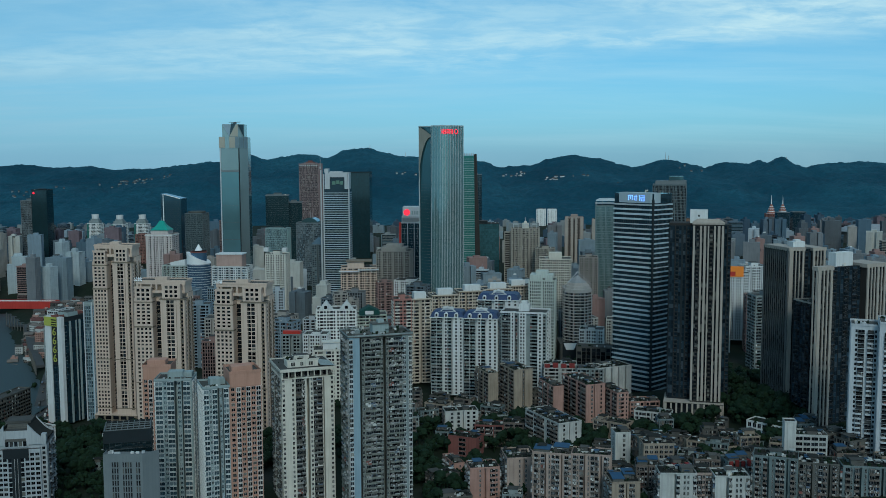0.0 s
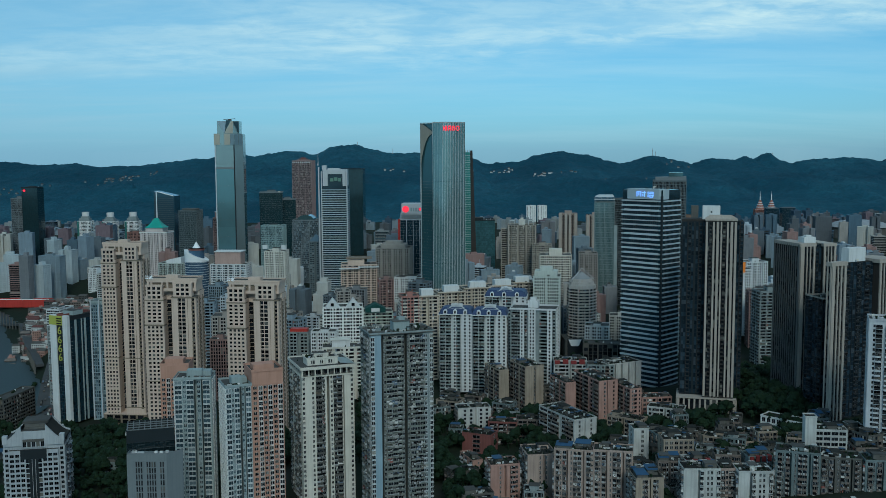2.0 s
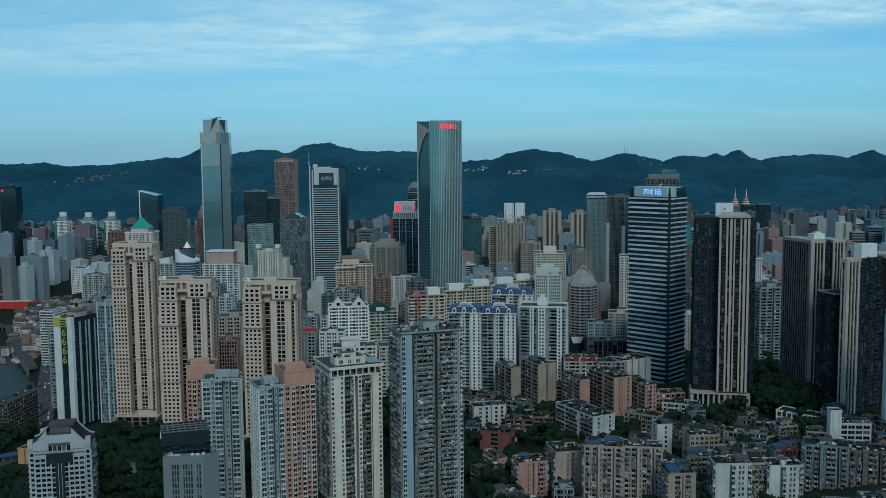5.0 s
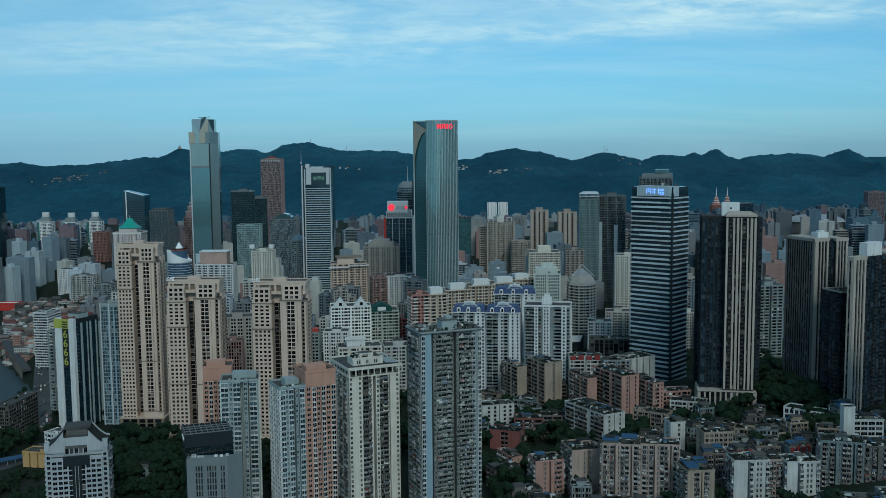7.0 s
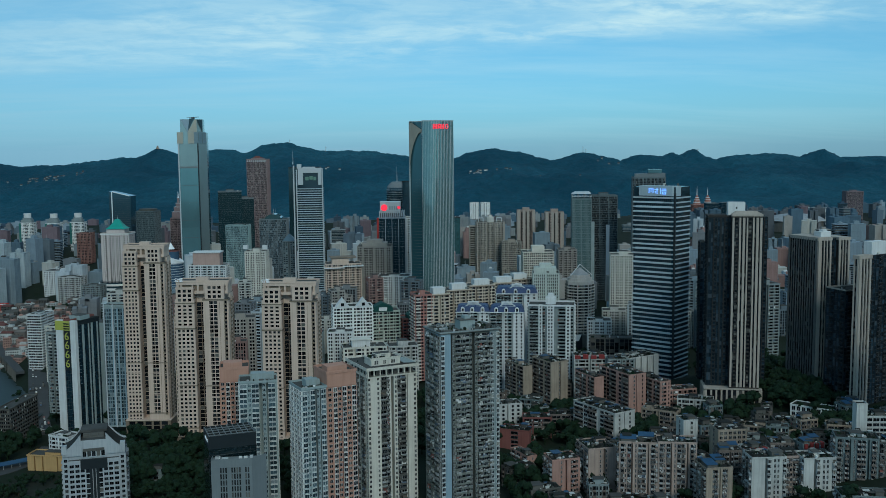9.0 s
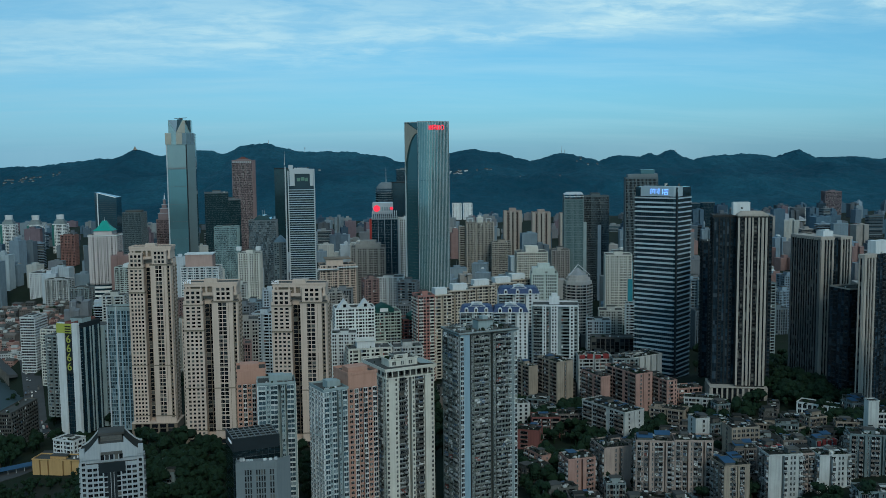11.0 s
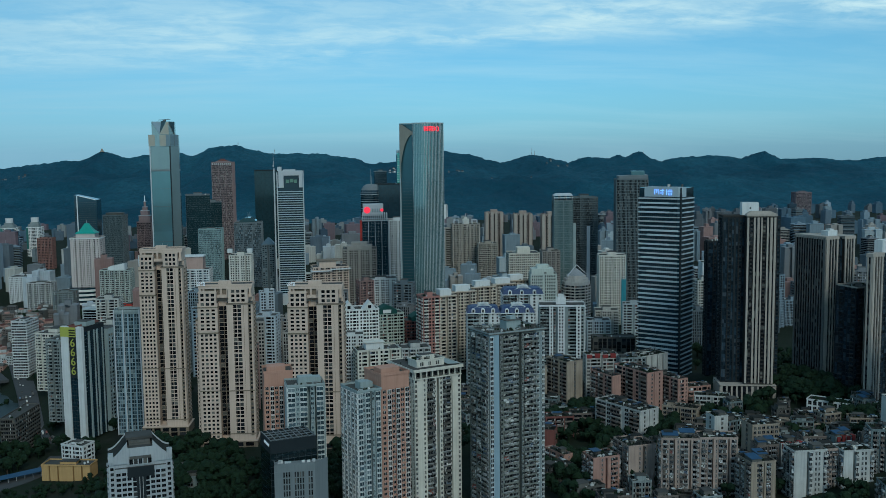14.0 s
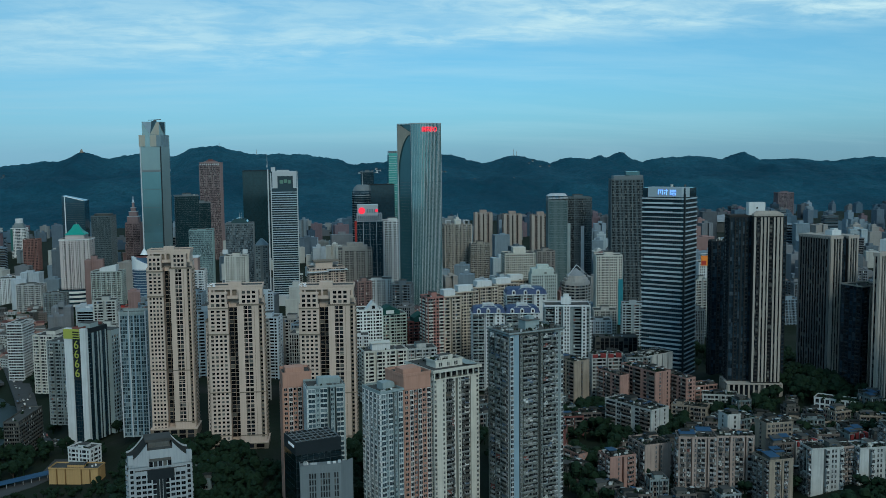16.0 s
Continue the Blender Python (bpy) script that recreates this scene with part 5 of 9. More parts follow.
def dark_annex():
    b = Building("apartment_tower", 196, 826, -18, -16, "dark glass apartment tower behind the ribbed tower", "apartment tower", "ribbed towers", 40, (DARKCLAD, FRAMEDARK, DUSKPANE, BROWN), 12)
    w, d, H = 20.0, 18.0, 137.0
    n, h = storeys(0, H - 2, 3.1)
    block(b, 0, w, 0, d, 0, H, DARKCLAD, ROOFDARK)
    b.facade(0, 0, 0, w, 1, n, h, "p.5 g2 g2 p.5 r2.4 p.5 g2 g2 p1.2 g2 p.4 r2.4 p.4 g2 p.5", wall=DARKCLAD, pier=0.6)
    b.facade(0, d, -90, d, 1, n, h, "p.5 g2 g2 p.5 r2.4 p.5 g2 g2 p.5", wall=DARKCLAD, pier=0.6)
    roof_clutter(b, 2, w - 4, 2, d - 4, H, 8)
    return b.done()


dark_annex()


def ribbed_tower_b(x, y, zg, rz, top, w, d, quota, label, seed):
    b = Building("apartment_tower", x, y, zg, rz, label, "apartment tower", "ribbed towers", quota, (RIB, FRAMEDARK, PANEDARK, CLOTH), seed)
    H = top - zg
    n, h = storeys(0, H - 4, 3.1)
    block(b, 0, w * 0.40, 0, d, 0, H - 2, BROWN)
    block(b, w * 0.40, w * 0.66, 3.5, d - 3, 0, H - 3, DARKCLAD, ROOFDARK)
    block(b, w * 0.66, w, 1.0, d, 0, H - 2.5, BROWN)
    b.facade(0, 0, 0, w * 0.40, 2, n, h, "p2.4 g1.5 p.7 g1.5 p.7 g1.6 p1.2", band=False, wall=RIB, pier=0.9, mats=(BROWN, FRAMEDARK, PANEDARK, CLOTH))
    b.facade(w * 0.40, 3.5, 0, w * 0.26, 2, n, h, "g1.6 p.3 r2.2 p.3 g1.6", wall=DARKCLAD, mats=(DARKCLAD, FRAMEDARK, DUSKPANE, BROWN))
    b.facade(w * 0.66, 1.0, 0, w * 0.34, 2, n, h, "p1.2 g1.3 p.6 g1.3 p.6 g1.3 p1.2", band=False, wall=RIB, pier=0.9, mats=(BROWN, FRAMEDARK, PANEDARK, CLOTH))
    # left face: its shade is put into a darker copy of the rib stone
    b.facade(0, d, -90, d, 2, n, h, "p1.2 g1.5 p.5 g1.5 p.5 g1.5 p.5 g1.5 p.5 g1.5 p.5 g1.5 p.5 g1.5 p.5 g1.5 p.5 g1.5 p.5 g1.5 p.5 g1.5 p1.6", band=False, wall=RIBSHADE, mats=(BROWN, FRAMEDARK, PANEDARK, CLOTH), pier=0.8)
    b.facade(w, 1, 90, d - 1, 2, n, h, "p1 t1.5 p.5 t1.5 p1 t1.5 p.5 t1.5 p1", wall=BROWN, pier=0.7)
    g = b.wall(RIB, "crown")
    g.box(-0.8, w * 0.42, -1.0, d + 0.4, H - 3.2, H - 0.6)
    g.box(w * 0.64, w + 0.6, 0, d + 0.4, H - 3.6, H - 1.2)
    # pale podium with rows of windows
    block(b, -5, w + 4, -5, d + 3, -16, 1.5, RIB)
    b.facade(-5, -5, 0, w + 9, -14, 4, 3.8, "p.6 w2 p.5 w2 p.5 w2 p.5 w2 p.5 w2 p.5 w2 p.5 w2 p.6", wall=RIB)
    b.facade(-5, d + 3, -90, d + 8, -14, 4, 3.8, "p.6 w2 p.5 w2 p.5 w2 p.5 w2 p.5 w2 p.5 w2 p.5 w2 p.6", wall=RIB)
    b.wall(WHITE, "lift_house").box(w * 0.18, w * 0.5, 4, 12, H - 2, H + 3.6)
    b.wall(WHITE, "lift_house").box(w * 0.26, w * 0.40, 5, 9, H + 3.6, H + 5.0)
    return b.done()


ribbed_tower_b(267.5, 756, 8, 13, 128, 32, 35, 80, "ribbed pale stone and dark glass tower with white lift house", 13)


def butterfly_tower():
    b = Building("apartment_tower", 259.5, 682, 4, 26, "broad tower with pale ribbed wings and a dark glass middle", "apartment tower", "ribbed towers", 70, (BROWN, FRAMEDARK, PANEDARK, CLOTH), 14)
    H = 117.0
    n, h = storeys(0, H - 4, 3.1)
    block(b, 3, 17, 0, 4, 0, H - 1, BROWN)
    b.facade(3, 0, 0, 14, 2, n, h, "p1.6 g1.3 p.7 g1.3 p.7 g1.3 p1.2", band=False, wall=RIB, pier=0.9)
    b.facade(3, 4, -90, 4, 2, n, h, "p1 g1.4 p1", band=False, wall=RIB, pier=0.5)
    block(b, 28, 56, 3.5, 14, 0, H - 2, DARKCLAD, ROOFDARK)
    block(b, 16.5, 30, 3.5, 6, 0, H - 2, DARKCLAD, ROOFDARK)
    b.facade(17, 3.5, 0, 32, 2, n, h, "g1.6 p.3 r2.2 p.3 g1.6 p.3 g1.6 p.3 r2.2 p.3 g1.6 p.3 r2.2 p.3 g1.6", wall=DARKCLAD, mats=(DARKCLAD, FRAMEDARK, DUSKPANE, BROWN))
    block(b, 49, 68, -2, 20, 0, H - 1, BROWN)
    b.facade(49, -2, 0, 19, 2, n, h, "p1.2 g1.3 p.6 g1.3 p.6 g1.3 p1.2 g1.3 p.6 g1.3 p1", band=False, wall=RIB, pier=0.9)
    g = b.wall(RIB, "crown")
    g.box(2.2, 17.8, -1.0, 4.6, H - 3.0, H - 0.2)
    g.box(48, 69, -3.0, 20.6, H - 3.0, H - 0.2)
    b.wall(WHITE, "lift_house").box(27, 44, 6.2, 13, H - 2, H + 8)
    roof_clutter(b, 30, 38, 5, 8, H - 2, 3)
    return b.done()


butterfly_tower()


def inner_dark_tower():
    b = Building("apartment_tower", 269, 713, 4, 12, "lower dark glass apartment tower between two ribbed towers", "apartment tower", "ribbed towers", 50, (DARKCLAD, FRAMEDARK, DUSKPANE, BROWN), 15)
    w, d, H = 26.0, 22.0, 86.0
    n, h = storeys(0, H - 1, 3.1)
    block(b, 0, w, 0, d, 0, H, DARKCLAD, ROOFDARK)
    b.facade(0, 0, 0, w * 0.28, 1, n, h, "g1.6 p.3 r2.2 p.3 g1.6", wall=DARKCLAD)
    b.facade(w * 0.28, -0.6, 0, w * 0.72, 1, n, h, "p1 g1.2 p.7 g1.2 p.7 g1.2 p.7 g1.2 p1", band=False, wall=RIB, pier=0.8)
    b.facade(0, d, -90, d, 1, n, h, "p.5 g1.6 p.3 r2.2 p.3 g1.6 p.3 g1.6 p.3 r2 p.5", wall=DARKCLAD)
    parapet(b, -0.3, w + 0.3, -1, d, H, 1.2, 0.3, RIB)
    roof_clutter(b, 2, w - 3, 2, d - 4, H, 6)
    return b.done()


inner_dark_tower()




def white_balcony_tower():
    b = Building("apartment_tower", 254.6, 606, -6, -21, "white tiled apartment tower with stacked balconies", "apartment tower", "", 100, (PALEBLUE, FRAMEDARK, PANEDARK, CLOTH), 16)
    w, d, H = 32.0, 20.0, 99.0
    n, h = storeys(0, H - 3, 3.0)
    block(b, 0, 16, 0, d, 0, H)
    block(b, 16, w, -7, d, 0, H + 3)
    b.facade(0, 0, 0, 16, 1, n, h, "p2.2 w1.2 p.2 r3.4 p.6 s1 r3.4 p.3 w1.2 p1")
    b.facade(16, 0, -90, 7, 1, n, h, "p4 w1 p2", wall=PALEBLUE)
    b.facade(16, -7, 0, 16, 1, n, h, "p2.4 r3.2 p.4 w1.2 p.6 s1 r3.4 p.3 w1.2 p1")
    b.facade(0, d, -90, d, 1, n, h, "p1 w1.2 p2 w1.2 p2 w1.2 p2 w1.2 p1")
    parapet(b, -0.3, 16, -0.5, d, H, 1.3, 0.3)
    parapet(b, 16, w, -7.4, d, H + 3, 1.3, 0.3)
    roof_clutter(b, 1, 13, 1, d - 3, H, 10)
    roof_clutter(b, 17, w - 3, -5, d - 3, H + 3, 8)
    return b.done()


white_balcony_tower()


# ---------------------------------------------------------------- skyline landmarks
def curved_glass_tower():
    """Twin curved glass leaves with vertical fins, red lit sign."""
    b = Building("office_tower", 0, 1196, -22, -2, "tall curved glass office tower with vertical fins and red lit sign", "office tower", "", 0, (ALU, FRAMEDARK, GLASS_GREY, CLOTH))
    H = 256.0
    x0, xf, x1 = -28.5, -14.0, 25.0
    leaf_glass = sheer_glass("blue_green_leaf_glass", (0.18, 0.32, 0.34), metal=0.6, wave=0.015)
    # darker glass: the folded leaf's shade is put into its colour
    fold_glass = sheer_glass("deep_green_fold_glass", (0.05, 0.13, 0.155), metal=0.45, wave=0.015)
    # right leaf: a shallow convex bow; left leaf: folded back from the fold line, leaning in towards its top
    bow = lambda t: (xf + (x1 - xf) * t, -3.6 * math.sin(math.pi * min(1, t * 1.05)) + 14 * t ** 3)
    def leaf(z):
        return [bow(i / 12) + (z,) for i in range(13)] + [(x1 - 3, 38, z), (xf, 38, z)]
    right = part("right_leaf", Geo().loft([leaf(0), leaf(H)]), leaf_glass, b.root, "bowed blue-green glass leaf")
    lower = [(x0, 10), (xf + 0.1, 1.5), (xf + 0.1, 38), (x0 + 3, 38)]
    left = part("left_leaf", Geo().loft([[(x, y, 0) for x, y in lower], [(x, y, H - 46) for x, y in lower], [(x, y + 1, H - 0.4) for x, y in lower]]), fold_glass, b.root, "dark folded glass leaf")
    part("edge_wall", Geo().box(x0 - 1.0, x0 + 0.3, 8, 12.5, 0, H), ALU, b.root)
    # the pale cut at the top of the fold: straight above, an arc running down into the left edge below
    rings = []
    for i in range(15):
        k = i / 14
        x = x0 - 0.6 + (xf - x0 + 0.4) * k
        hi = H - 0.6 - 9.5 * max(0.0, k - 0.12) / 0.88
        low = H - 64 + 52 * math.sin(math.pi / 2 * min(1.0, k * 1.02)) ** 0.5 - 1.0
        f = 7.4 + (0.9 - 7.4) * k
        rings.append([(x, f, min(low, hi - 0.5)), (x, f, hi), (x, f + 1.6, hi), (x, f + 1.6, min(low, hi - 0.5))])
    part("folded_wedge", Geo().loft(rings), plaster("bronze_panel", (0.25, 0.255, 0.225), stain=0.25, rough=0.5), b.root, "pale bronze wedge at the top of the fold")
    part("wedge_rim", Geo().loft([[(x0 - 1, 6.2, H - 0.4), (xf, 0.6, H - 0.4), (xf, 1.6, H - 0.4), (x0 - 1, 7.2, H - 0.4)], [(x0 - 1, 6.2, H + 0.6), (xf, 0.6, H + 0.6), (xf, 1.6, H + 0.6), (x0 - 1, 7.2, H + 0.6)]]), ALU, b.root)
    fin = Geo().box(-0.2, 0.2, -0.8, 0.1, 0, H + 1.5).mesh("fin", [SILVER])
    thin = Geo().box(-0.13, 0.13, -0.25, 0.1, 0, H + 1.2).mesh("fin", [ALU])
    for i in range(21):
        t = i / 20
        px, py = bow(t)
        part("fin", thin if 0 < i < 6 else fin, None, right).matrix_basis = pose(px, py, 0)
    for i in range(66):
        z = 4 + i * 3.7
        if i < 50:
            part("floor_seam", Geo().loft([[(x0, 9.7, z), (xf, 1.2, z), (xf, 1.6, z), (x0, 10.1, z)], [(x0, 9.7, z + 0.22), (xf, 1.2, z + 0.22), (xf, 1.6, z + 0.22), (x0, 10.1, z + 0.22)]]), FRAMEDARK, left)
        if i % 9 == 4:
            rim = [[bow(k / 10)[0], bow(k / 10)[1] - 0.12] for k in range(11)]
            back = [[x, y + 0.3] for x, y in reversed(rim)]
            part("sky_lobby_band", Geo().loft([[(x, y, q) for x, y in rim + back] for q in (z, z + 0.6)]), fold_glass, right)
    part("top_rim", Geo().loft([leaf(H), leaf(H + 1.2)]), ALU, b.root)
    strokes = ((0, 0.9, 0, 5.8), (0.9, 4.6, 2.4, 3.5), (2.1, 3.0, 0, 5.8), (3.8, 4.7, 0, 5.8), (6.0, 6.9, 0, 5.8), (6.9, 8.6, 4.6, 5.8), (6.9, 8.6, 1.6, 2.6), (8.6, 9.5, 0, 5.8), (10.8, 11.7, 0, 5.8),
               (12.6, 13.5, 0, 5.8), (14.9, 15.8, 1.0, 4.8), (15.8, 18.4, 4.8, 5.8), (15.8, 18.4, 0, 1.0), (18.4, 19.3, 1.0, 4.8))
    for a, c, r, s in strokes:
        u = -1.0 + a
        y = bow((u + (c - a) / 2 - xf) / (x1 - xf))[1]
        part("sign_stroke", Geo().box(u, u + c - a, y - 1.5, y - 0.3, H - 9.2 + r, H - 9.2 + s), RED_GLOW, right, "glowing red sign stroke")
    part("podium", Geo().box(-40, 36, -14, 40, 0, 22), GLASS_NAVY, b.root)
    return b.done()


curved_glass_tower()


def notched_tower():
    b = Building("office_tower", -379, 1682, -22, 2, "very tall pale green glass tower with a faceted notched crown", "office tower", "", 0, (ALU, FRAMEDARK, GLASS_TEAL, CLOTH))
    w, H, d, sx = 32.0, 275.0, 44.0, 13.0
    face = sheer_glass("pale_green_glass", (0.33, 0.42, 0.425), metal=0.55, rough=0.2, wave=0.01)
    side = sheer_glass("dusky_side_glass", (0.30, 0.38, 0.395), metal=0.5, rough=0.2, wave=0.01)
    lower = sheer_glass("rippled_green_glass", (0.17, 0.32, 0.36), metal=0.55, wave=0.05)
    tan = plaster("pale_tan_panel", (0.40, 0.395, 0.34), stain=0.15, streak=0.2, rough=0.5)
    dusk = plain("dusk_blue_panel", (0.15, 0.215, 0.25), rough=0.4, metal=0.2)
    # the front face and the narrow right face meet at a dark fold
    body = lambda e, z: [(-e, -e, z), (w + e, -e, z), (w + sx + e, 13 - e, z), (w + sx + e, d, z), (-e, d, z)]
    for name, z0, z1, mat in (("lower_shaft", 0, 95, lower), ("middle_shaft", 95, 194, lower), ("upper_shaft", 194, H - 40, face)):
        part(name, Geo().loft([body(0, z0), body(0, z1)]), mat, b.root)
    slab = lambda q, y: [(w + 1.0, y, q), (w + sx + 0.3, y + 12.6, q), (w + sx + 0.3, y + 14.6, q), (w + 1.0, y + 2.6, q)]
    part("side_face", Geo().loft([slab(0, 0.3), slab(H - 22, 0.3)]), side, b.root)
    part("corner_pier", Geo().box(-0.5, 1.3, -0.5, 1.0, 0, H - 40), SILVER, b.root)
    part("fold_recess", Geo().box(w - 0.9, w + 0.9, -0.35, 1.5, 0, H - 22), DARKCLAD, b.root, "dark fold between the faces")
    part("mechanical_band", Geo().loft([body(0.2, 194), body(0.2, 197)]), STEELGREY, b.root)
    part("shoulder", Geo().loft([body(0, H - 40), body(0, H - 22)]), face, b.root)
    for u, q, mat in ((-1.2, 9.8, tan), (16.4, 9.6, tan), (26.2, 6.8, dusk)):
        part("shoulder_panel", Geo().box(u, u + q, -1.3, 0.6, H - 40, H - 21.4), mat, b.root)
    for u in (2.0, 7.4):
        part("shoulder_panel", Geo().loft([[(w + u, u * 0.96 - 0.6, q), (w + u + 4.6, (u + 4.6) * 0.96 - 0.6, q), (w + u + 4.6, (u + 4.6) * 0.96 + 0.8, q), (w + u, u * 0.96 + 0.8, q)] for q in (H - 40, H - 21.4)]), dusk, b.root)
    inner = lambda z: [(4.3, 1, z), (w - 0.6, 1, z), (w + sx - 5, 11, z), (w + sx - 5, d - 5, z), (4.3, d - 5, z)]
    crown = part("crown", Geo().loft([inner(H - 22), inner(H)]), face, b.root)
    # three facets meet at the foot of the notch
    foot = (16.6, H - 20.5)
    for name, (xa, za), (xb, zb), out, mat in (("left_facet", (4.6, H - 0.4), (19.5, H - 0.4), 0.5, plain("sky_blue_panel", (0.26, 0.34, 0.40), rough=0.35, metal=0.2)), ("notch_facet", (19.5, H + 1.2), (27.5, H + 1.2), 0.4, GLASS_NAVY),
                                               ("right_facet", (27.8, H - 0.6), (w - 1.2, H - 21), 0.7, tan)):
        tri = [foot, (xb, zb), (xa, za)]
        part(name, Geo().loft([[(x, 1.0 - q, z) for x, z in tri] for q in (0.0, out)]), mat, crown)
    part("right_facet", Geo().loft([[(x, 1.0 - q, z) for x, z in ((27.8, H - 0.6), (w - 1.2, H - 21), (w - 0.8, H - 0.6))] for q in (0.0, 0.5)]), tan, crown)
    part("side_facet", Geo().loft([[(w, 0.9 - q, H - 1), (w + 7.4, 9.6 - q, H - 1), (w + 7.4, 9.6 - q, H - 21)] for q in (0.0, 0.8)]), GLASS_NAVY, crown, "dark triangular facet")
    seams = Geo()
    for i in range(6):
        seams.box(0, w, -0.1, 0, 20 + i * 29, 20.5 + i * 29)
    part("window_grid", seams, FRAMEDARK, b.root, kind="stuff")
    arm = part("roof_crane", Geo().box(22, 27, 9, 14, H, H + 3), FRAMEDARK, b.root, "folded maintenance crane")
    part("boom", Geo().loft([[(14, 10, H + 2.2), (14, 10.8, H + 2.2), (14, 10.8, H + 3), (14, 10, H + 3)], [(34, 10, H + 3.4), (34, 10.8, H + 3.4), (34, 10.8, H + 4.4), (34, 10, H + 4.4)]]), FRAMEDARK, arm)
    return b.done()


notched_tower()


def louvred_tower():
    b = Building("office_tower", -176, 1457, -22, -3, "silver office tower with louvres, framed crown and mast", "office tower", "", 0, (SILVER, FRAMEDARK, GLASS_NAVY, CLOTH))
    w, d, H = 37.0, 30.0, 196.0
    part("glass_core", Geo().box(0, w, 0, d, 0, H - 24), GLASS_NAVY, b.root)
    lou = Geo().box(-0.3, w + 0.3, -0.9, d, 0, 1.15).mesh("louvre", [BANDGREY])
    for i in range(50):
        part("louvre", lou, None, b.root).matrix_basis = pose(0, 0, 3 + i * (H - 30) / 50)
    part("corner_column", Geo().box(-1.0, 0.4, -1.4, 4, 0, H - 2), SILVER, b.root)
    part("corner_column", Geo().box(w - 0.6, w + 0.8, -1.2, 4, 0, H), SILVER, b.root)
    f = Geo()
    f.box(1.8, 9.0, -1.2, d, H - 24, H)
    f.box(w - 6.0, w - 1.2, -1.2, d, H - 24, H)
    f.box(9.0, w - 6, -1.2, d, H - 6.5, H)
    part("crown_frame", f, SILVER, b.root, "white portal frame at the top")
    glass = part("crown_glass", Geo().box(9, w - 6, 3, d, H - 24, H - 6.5), GLASS_NAVY, b.root)
    for k, (u, q) in enumerate(((12, 5), (18, 5), (24, 4))):
        part("sign_bar", Geo().box(u, u + q, 2.4, 3, H - 17.5 + k % 2, H - 12.5 + k % 2), plain("dim_green_sign", (0.10, 0.20, 0.15)), glass)
    part("penthouse", Geo().box(0, 6, 4, 16, H, H + 6).box(8, 26, 6, 14, H, H + 2), SILVER, b.root)
    t = Geo()
    t.box(-5.4, -3.6, 1, 4, 20, H + 4)
    t.box(-6, -4.6, 0, 2, H + 6, H + 9)
    part("lift_shaft", t, SILVER, b.root)
    part("mast", Geo().disc(-5, 1, H + 9, H + 26, 0.5, 0.15, 6), FRAME, b.root)
    part("podium", Geo().box(-10, 60, -12, d + 5, 0, 16), SILVER, b.root)
    return b.done()


louvred_tower()


def slab_tower(name, x, y, zg, rz, top, w, d, cols, label, mats, wall=None, side=None, h=3.1, quota=0, roof=None, group="", category="tower", clutter=4, cap=2.0, seed=3, pier=0.35, back=False):
    """A plain tower with a facade of the given column pattern on front and sides, a parapet and a stair house."""
    b = Building(name, x - w / 2, y, zg, rz, label, category, group, quota, mats, seed)
    b.root.matrix_basis = pose(x, y, zg, 0, 0, rz) @ pose(-w / 2, 0, 0)
    H = top - zg
    n, hh = storeys(0, H - 1, h)
    deep = 3.0 if " s" in cols else 0.0
    block(b, 0, w, deep, d, 0, H, wall)
    # repeat the pattern until its bays have their true width
    fill = lambda text, width: " ".join([text] * max(1, round(width / sum(float(c[1:]) for c in text.split()) / 1.25)))
    side = fill(side or cols, d)
    cols = fill(cols, w)
    b.facade(0, deep, 0, w, 0.5, n, hh, cols, wall=wall, pier=pier, deep=deep)
    b.facade(w, 0, 90, d, 0.5, n, hh, side, wall=wall, pier=pier)
    b.facade(0, d, -90, d, 0.5, n, hh, side, wall=wall, pier=pier)
    parapet(b, -0.3, w + 0.3, -pier - 0.2, d + 0.3, H, 1.1, 0.3, wall)
    if cap:
        house = b.wall(wall, "stair_house").box(w * 0.34, w * 0.68, d * 0.25, d * 0.7, H, H + 2.2 * cap)
        part("roof_slab", Geo().box(w * 0.33, w * 0.69, d * 0.23, d * 0.72, H + 2.2 * cap, H + 2.2 * cap + 0.4), roof or ROOF, house)
    if clutter:
        roof_clutter(b, 0.5, w - 3, 0.5, d - 3, H + 0.1, clutter)
    return b


DUSKGREY = plaster("dusky_grey_cladding", (0.15, 0.185, 0.20), stain=0.3)
P_GRID = "p.7 w1.5 p.5 w1.5 p.7 s1.3 p.7 w1.5 p.5 w1.5 p.7"
P_BALC = "p.7 w1.3 p.5 r3 p.3 s1.5 p.3 r3 p.5 w1.3 p.8"
P_GLASS = "g2 g2 g2 g2 g2 g2 g2 g2"
P_RIBS = "p.6 t1.1 p.6 t1.1 p.6 t1.1 p.6 t1.1 p.6 t1.1 p.6 t1.1 p.6 t1.1 p.6"
P_FINE = "p.4 t.9 p.4 t.9 p.4 t.9 p.4 t.9 p.4 t.9 p.4 t.9 p.4 t.9 p.4 t.9 p.4"


def mk(*args, **kw):
    return slab_tower(*args, **kw).done()


